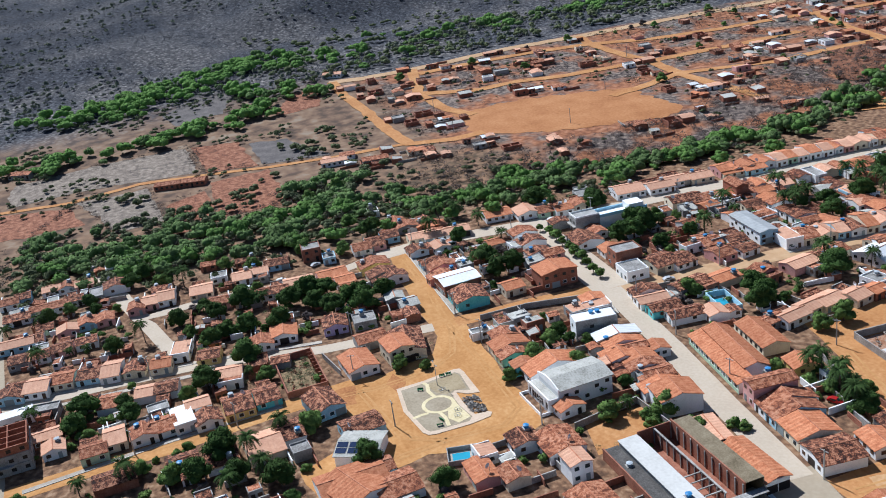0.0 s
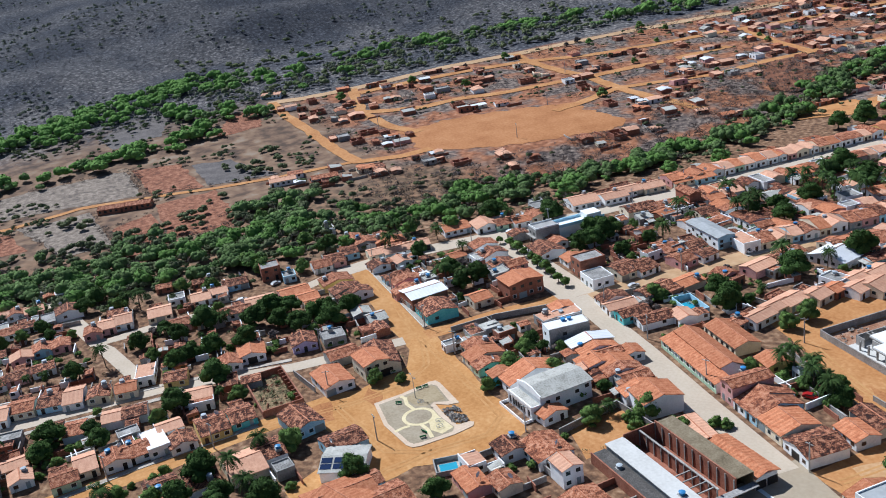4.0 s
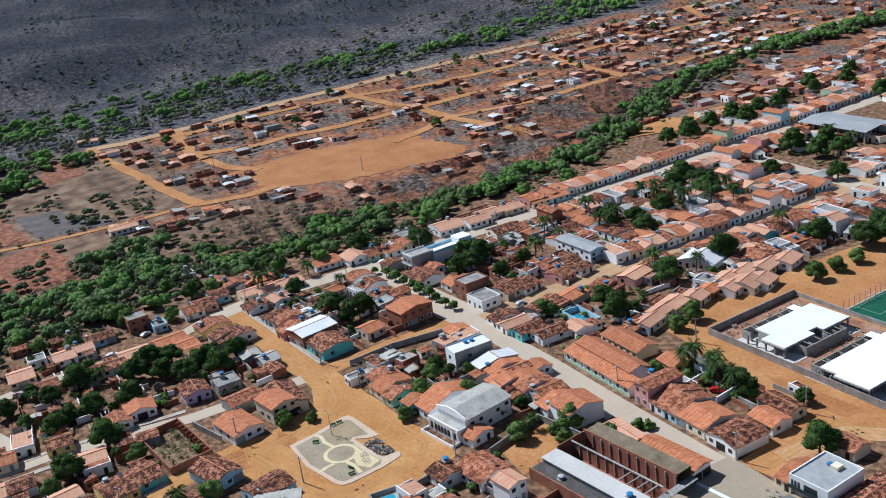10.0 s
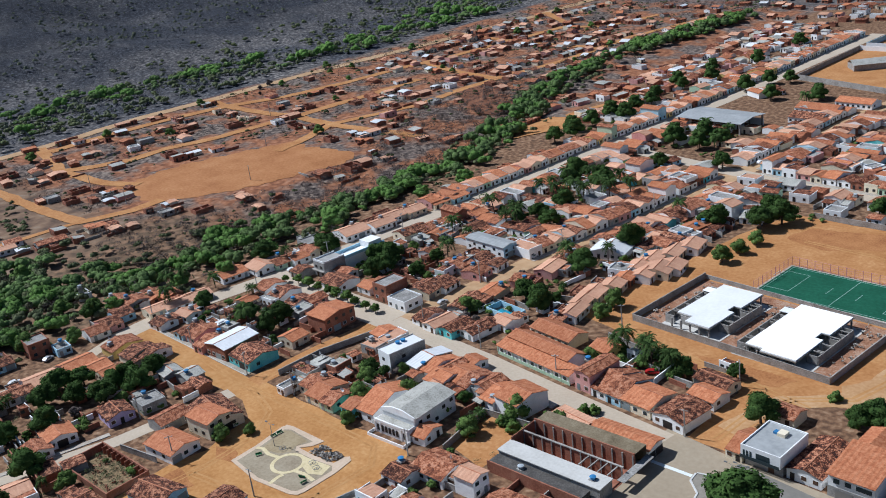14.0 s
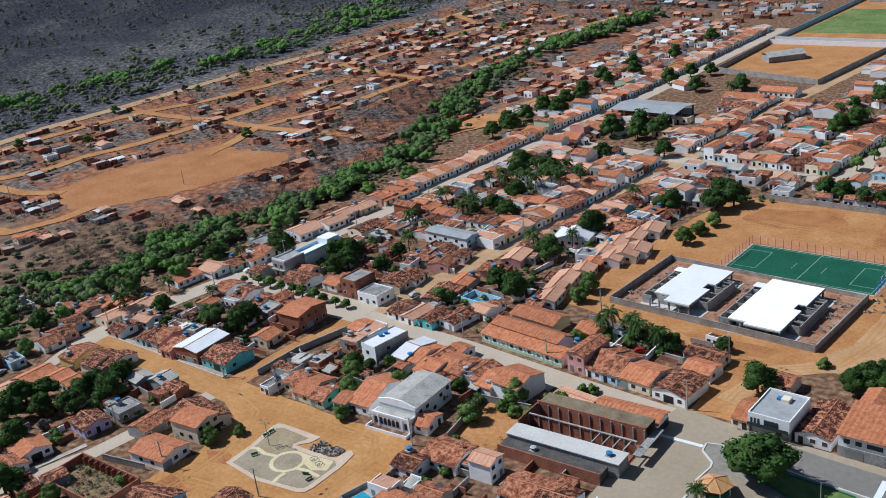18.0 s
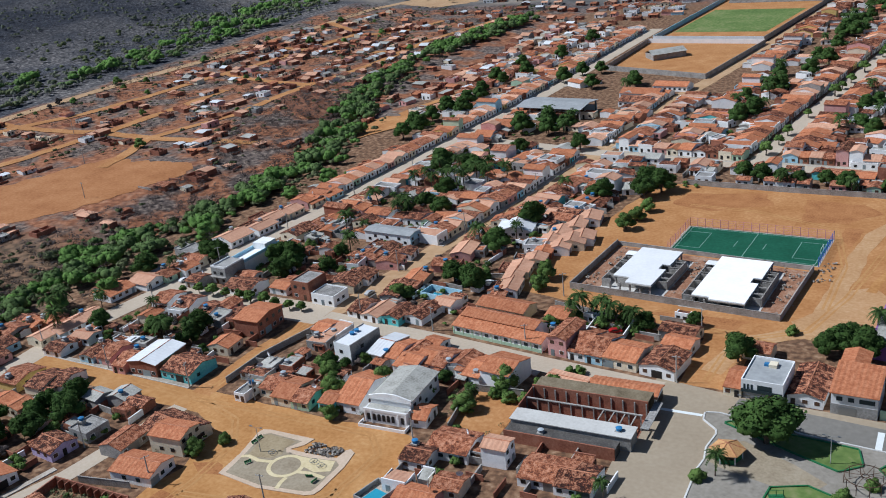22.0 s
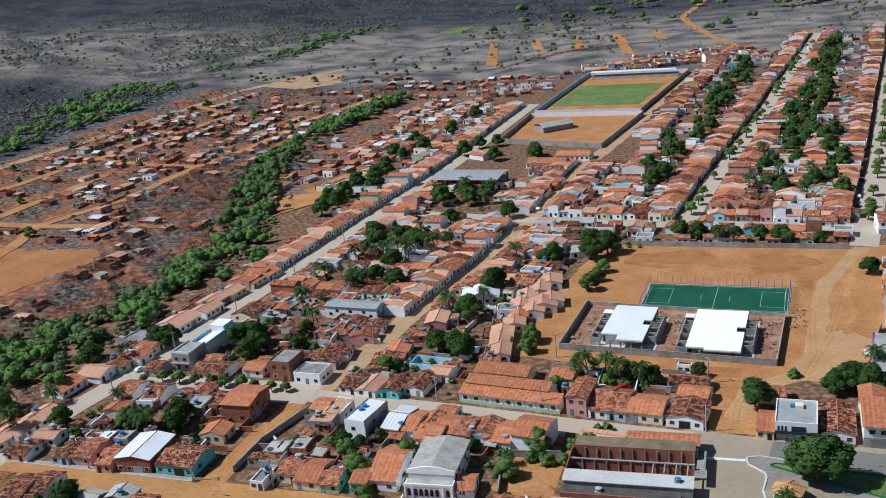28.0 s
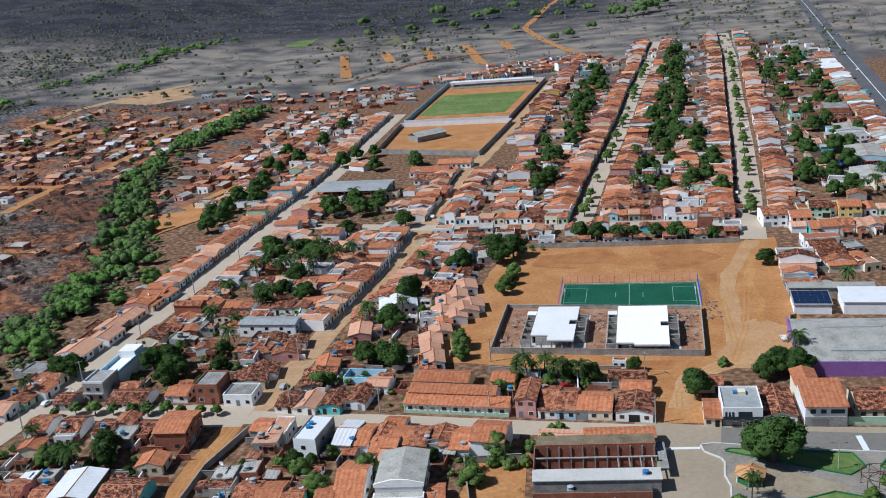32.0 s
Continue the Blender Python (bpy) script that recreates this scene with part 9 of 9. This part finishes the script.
for kind, spots, lo, hi in (
    ("mango", [(-36, -71), (-41, -65), (-31, -65), (-37, -60), (-28, -52), (-26, -46), (-28, -56), (-8, -88), (-27, -85), (-31, -12), (-51, -14), (-77, -37)], 0.7, 0.95),
    ("mango", [(-23, 131), (1, 178), (-11, 179), (58, 124), (-51, 205), (-55, 232), (-63, 301), (-63, 268), (-59, 165), (-8, 254), (-18, 122), (-10, 130), (64, 118), (60, 112), (-56, 175)], 0.85, 1.15),
    ("palm", [(-16, 118), (-12, 125), (-22, 109), (-13, 113), (-14, 106), (-6, 110), (-2, 118), (-3, 130), (-21, 62), (-12, 50), (-12, 82), (-11, 77), (-25, -16), (-62, -3), (-22, 84), (-14, 88), (-20, 112), (10, 118), (26, 62), (-60, -20), (-74, -6), (-68, -14), (36, 108), (-6, 196), (6, 190), (12, 246), (100, 128), (120, 126)], 0.8, 1.05),
    ("mango", [(92, 134), (104, 131), (118, 130), (130, 128), (86, 136), (98, 134), (112, 133)], 0.6, 0.85),
    ("green", [(-111, -46), (-126, -46), (-132, -34), (-83, -33), (-90, -40), (-112, -14), (-73, -59), (-66, -48), (-84, -62), (-70, -76), (-78, -84)], 0.7, 1.0),
):
    for x, y in spots:
        tree(kind, x, y, rnd.uniform(lo, hi))
# yards: low sheds, dividing walls, shrubs and tanks between the houses
heap = random.Random(12)


def yard_fill(x0, y0, x1, y1, sheds, walls, shrubs, turn=0.0):
    """Fills the free ground of a block with what stands in back yards."""
    for kind, n, gap in (("shed", sheds, 1.6), ("wall", walls, 0.6), ("shrub", shrubs, 0.4)):
        for _ in range(n * 3):
            if n <= 0:
                break
            x, y = heap.uniform(x0, x1), heap.uniform(y0, y1)
            if any(math.hypot(x - a, y - b) < r + gap for a, b, r in BUILT) or any(near_line(x, y, line) < width / 2 + 1.2 + gap for line, width in STREETS if width > 2):
                continue
            n -= 1
            if kind == "shed":
                house(x, y, turn + heap.choice((0, 90, 180, 270)), heap.uniform(2.2, 3.6), heap.uniform(2.0, 3.2), heap.uniform(1.9, 2.4), heap.choice(("old", "mid", "grey", "old")), heap.choice(("bare brick", "cement grey", "white", "bare brick")), heap.choice(("side", "shed")), 2, 0.25, name="outbuilding", z=rise(x, y))
            elif kind == "wall":
                a, ln = math.radians(turn + heap.choice((0, 90)) + heap.uniform(-3, 3)), heap.uniform(3.0, 6.5)
                yard_wall((x, y), (x + ln * math.cos(a), y + ln * math.sin(a)), heap.uniform(1.5, 2.1), heap.choice((CEMENT, WALL["bare brick"], WALL["bare brick"], WALL["white"])))
            else:
                tree(heap.choice(("shrub", "shrub", "green", "palm", "mango", "dry")), x, y, heap.uniform(0.35, 0.7))


for block in ((-50, -98, -13, -46, 9, 26, 18, -8), (-4, -136, 14, -74, 8, 16, 12, 4), (-94, -150, -26, -114, 12, 26, 16, -10), (-64, -110, -22, -72, 8, 18, 12, -8), (-46, -24, -2, 3, 8, 16, 12, 0), (12, -24, 62, -4, 8, 16, 12, -6),
              (-36, 24, 1, 50, 7, 16, 14, -4), (14, 14, 52, 78, 9, 22, 18, -8), (58, -62, 100, -36, 7, 14, 12, 0), (26, -130, 62, -84, 6, 16, 16, 4), (-36, 70, 14, 108, 6, 12, 10, -5), (66, 10, 100, 30, 4, 10, 8, -7)):
    yard_fill(*block)
# back gardens of the outer blocks
garden = random.Random(5)
for a, b, n, w in (((112, 180), (170, 600), 76, 8), ((70, 200), (112, 560), 46, 8), ((134, 175), (142, 290), 18, 7), ((192, 160), (240, 560), 38, 11), ((176, 165), (216, 540), 24, 6), ((-12, 90), (12, 165), 7, 12), ((-45, -118), (-40, -60), 3, 8), ((28, 55), (44, 110), 3, 5), ((-8, 172), (20, 192), 3, 8)):
    for i in range(n):
        t = garden.random()
        x, y = a[0] + (b[0] - a[0]) * t + garden.uniform(-w, w), a[1] + (b[1] - a[1]) * t
        tree(garden.choice(("mango", "mango", "mango", "palm", "palm")), x, y, garden.uniform(0.7, 1.15))
for i in range(46):
    x, y = garden.uniform(-300, -140), garden.uniform(30, 440)
    if not (-235 < x < -130 and 15 < y < 128):
        tree(garden.choice(("green", "shrub", "bright", "dry")), x, y, garden.uniform(0.5, 0.9))


def car(x, y, turn, paint, truck=False):
    ob = thing("pickup_truck" if truck else "car", pose(x, y, rise(x, y) + 0.06, 0, 0, turn) @ Matrix.Scale(1 / PLAN, 4), f"{paint.name.split('_')[1]} {'pickup truck' if truck else 'hatchback'} parked on the street", "car", "parked cars")
    side = [(-2.0, 0.35), (2.05, 0.35), (2.1, 0.75), (1.2, 0.95), (0.55, 1.45), (-1.0 if not truck else -0.3, 1.47), (-1.9 if not truck else -0.7, 0.98), (-2.1, 0.9)]
    g = Geo()
    n = len(side)
    g.add([(a, -0.8, b) for a, b in side] + [(a, 0.8, b) for a, b in side], [tuple(range(n)), tuple(range(2 * n - 1, n - 1, -1))] + [(i, n + i, n + (i + 1) % n, (i + 1) % n) for i in range(n)])
    part("body", g, paint, ob)
    part("windscreen", Geo().add([(1.19, -0.7, 0.985), (1.19, 0.7, 0.985), (0.6, 0.66, 1.43), (0.6, -0.66, 1.43)], [(0, 1, 2, 3)]), GLASS, ob)
    for s in (-1, 1):
        part("side_window", Geo().box(-0.9 if not truck else -0.3, min(s * 0.79, s * 0.815), 1.0, 0.6, max(s * 0.79, s * 0.815), 1.36), GLASS, ob)
        for a in (-1.3, 1.3):
            wheel = part("wheel", Geo().tube((a, s * 0.66, 0.31), (a, s * 0.84, 0.31), 0.31, 0.31, 12), TYRE, ob)
            part("rim", Geo().tube((a, s * 0.84, 0.31), (a, s * 0.86, 0.31), 0.18, 0.17, 8), METAL, wheel)


for x, y, t, c, tr in ((-50, 18, 75, 0, 0), (136, 44, 95, 0, 1), (149, 12, 10, 0, 0), (-62, -58, 110, 1, 0), (-57, -80, 80, 0, 0), (-54, -155, 182, 0, 0), (39, -84, 40, 1, 0), (58, -70, 30, 0, 0), (-100, -155, 180, 0, 0), (81, 20, 30, 2, 0), (-96, -157, 178, 1, 0),
                      (245, 330, 80, 0, 1), (262, 450, 80, 0, 1), (285, 600, 80, 1, 1), (300, 700, 80, 0, 1), (181, 148, 0, 2, 0), (170, 300, 80, 0, 0), (151.0, 222, 82, 1, 0), (149.6, 205, 82, 3, 0), (146.4, 182, 80, 0, 0), (153.6, 236, 82, 0, 0), (157.2, 262, 82, 2, 0), (145.0, 170, 80, 3, 0), (36.2, 206, 84, 2, 0), (30.2, 170, 84, 0, 0), (12.4, 62, 82, 0, 0), (10.6, 24, 82, 1, 0), (-56.4, -70, 84, 0, 0)):
    car(x, y, t, CAR_PAINTS[c], bool(tr))

for x, y, t, w, dd, m, lab in ((212, 224, 82, 22, 14, "sky blue", "long blue-walled shop hall with a pale roof"), (205, 190, 82, 16, 14, "white", "white roadside hall with a pale roof"), (224, 326, 82, 20, 12, "bare brick", "long unplastered brick hall by the highway"), (217, 272, 82, 16, 12, "white", "white roadside hall with a pale roof")):
    house(x, y, t, w, dd, 4.6, "grey" if m != "bare brick" else "new", m, "side" if m != "bare brick" else "flat", 2, 0.16, label=lab)
far_trees_done()

# the plan is laid out in its own units: bring it to metres
for ob in [o for o in scene.objects if o.parent is None and o not in (cam, sun)]:
    ob.matrix_world = Matrix.Scale(PLAN, 4) @ ob.matrix_basis
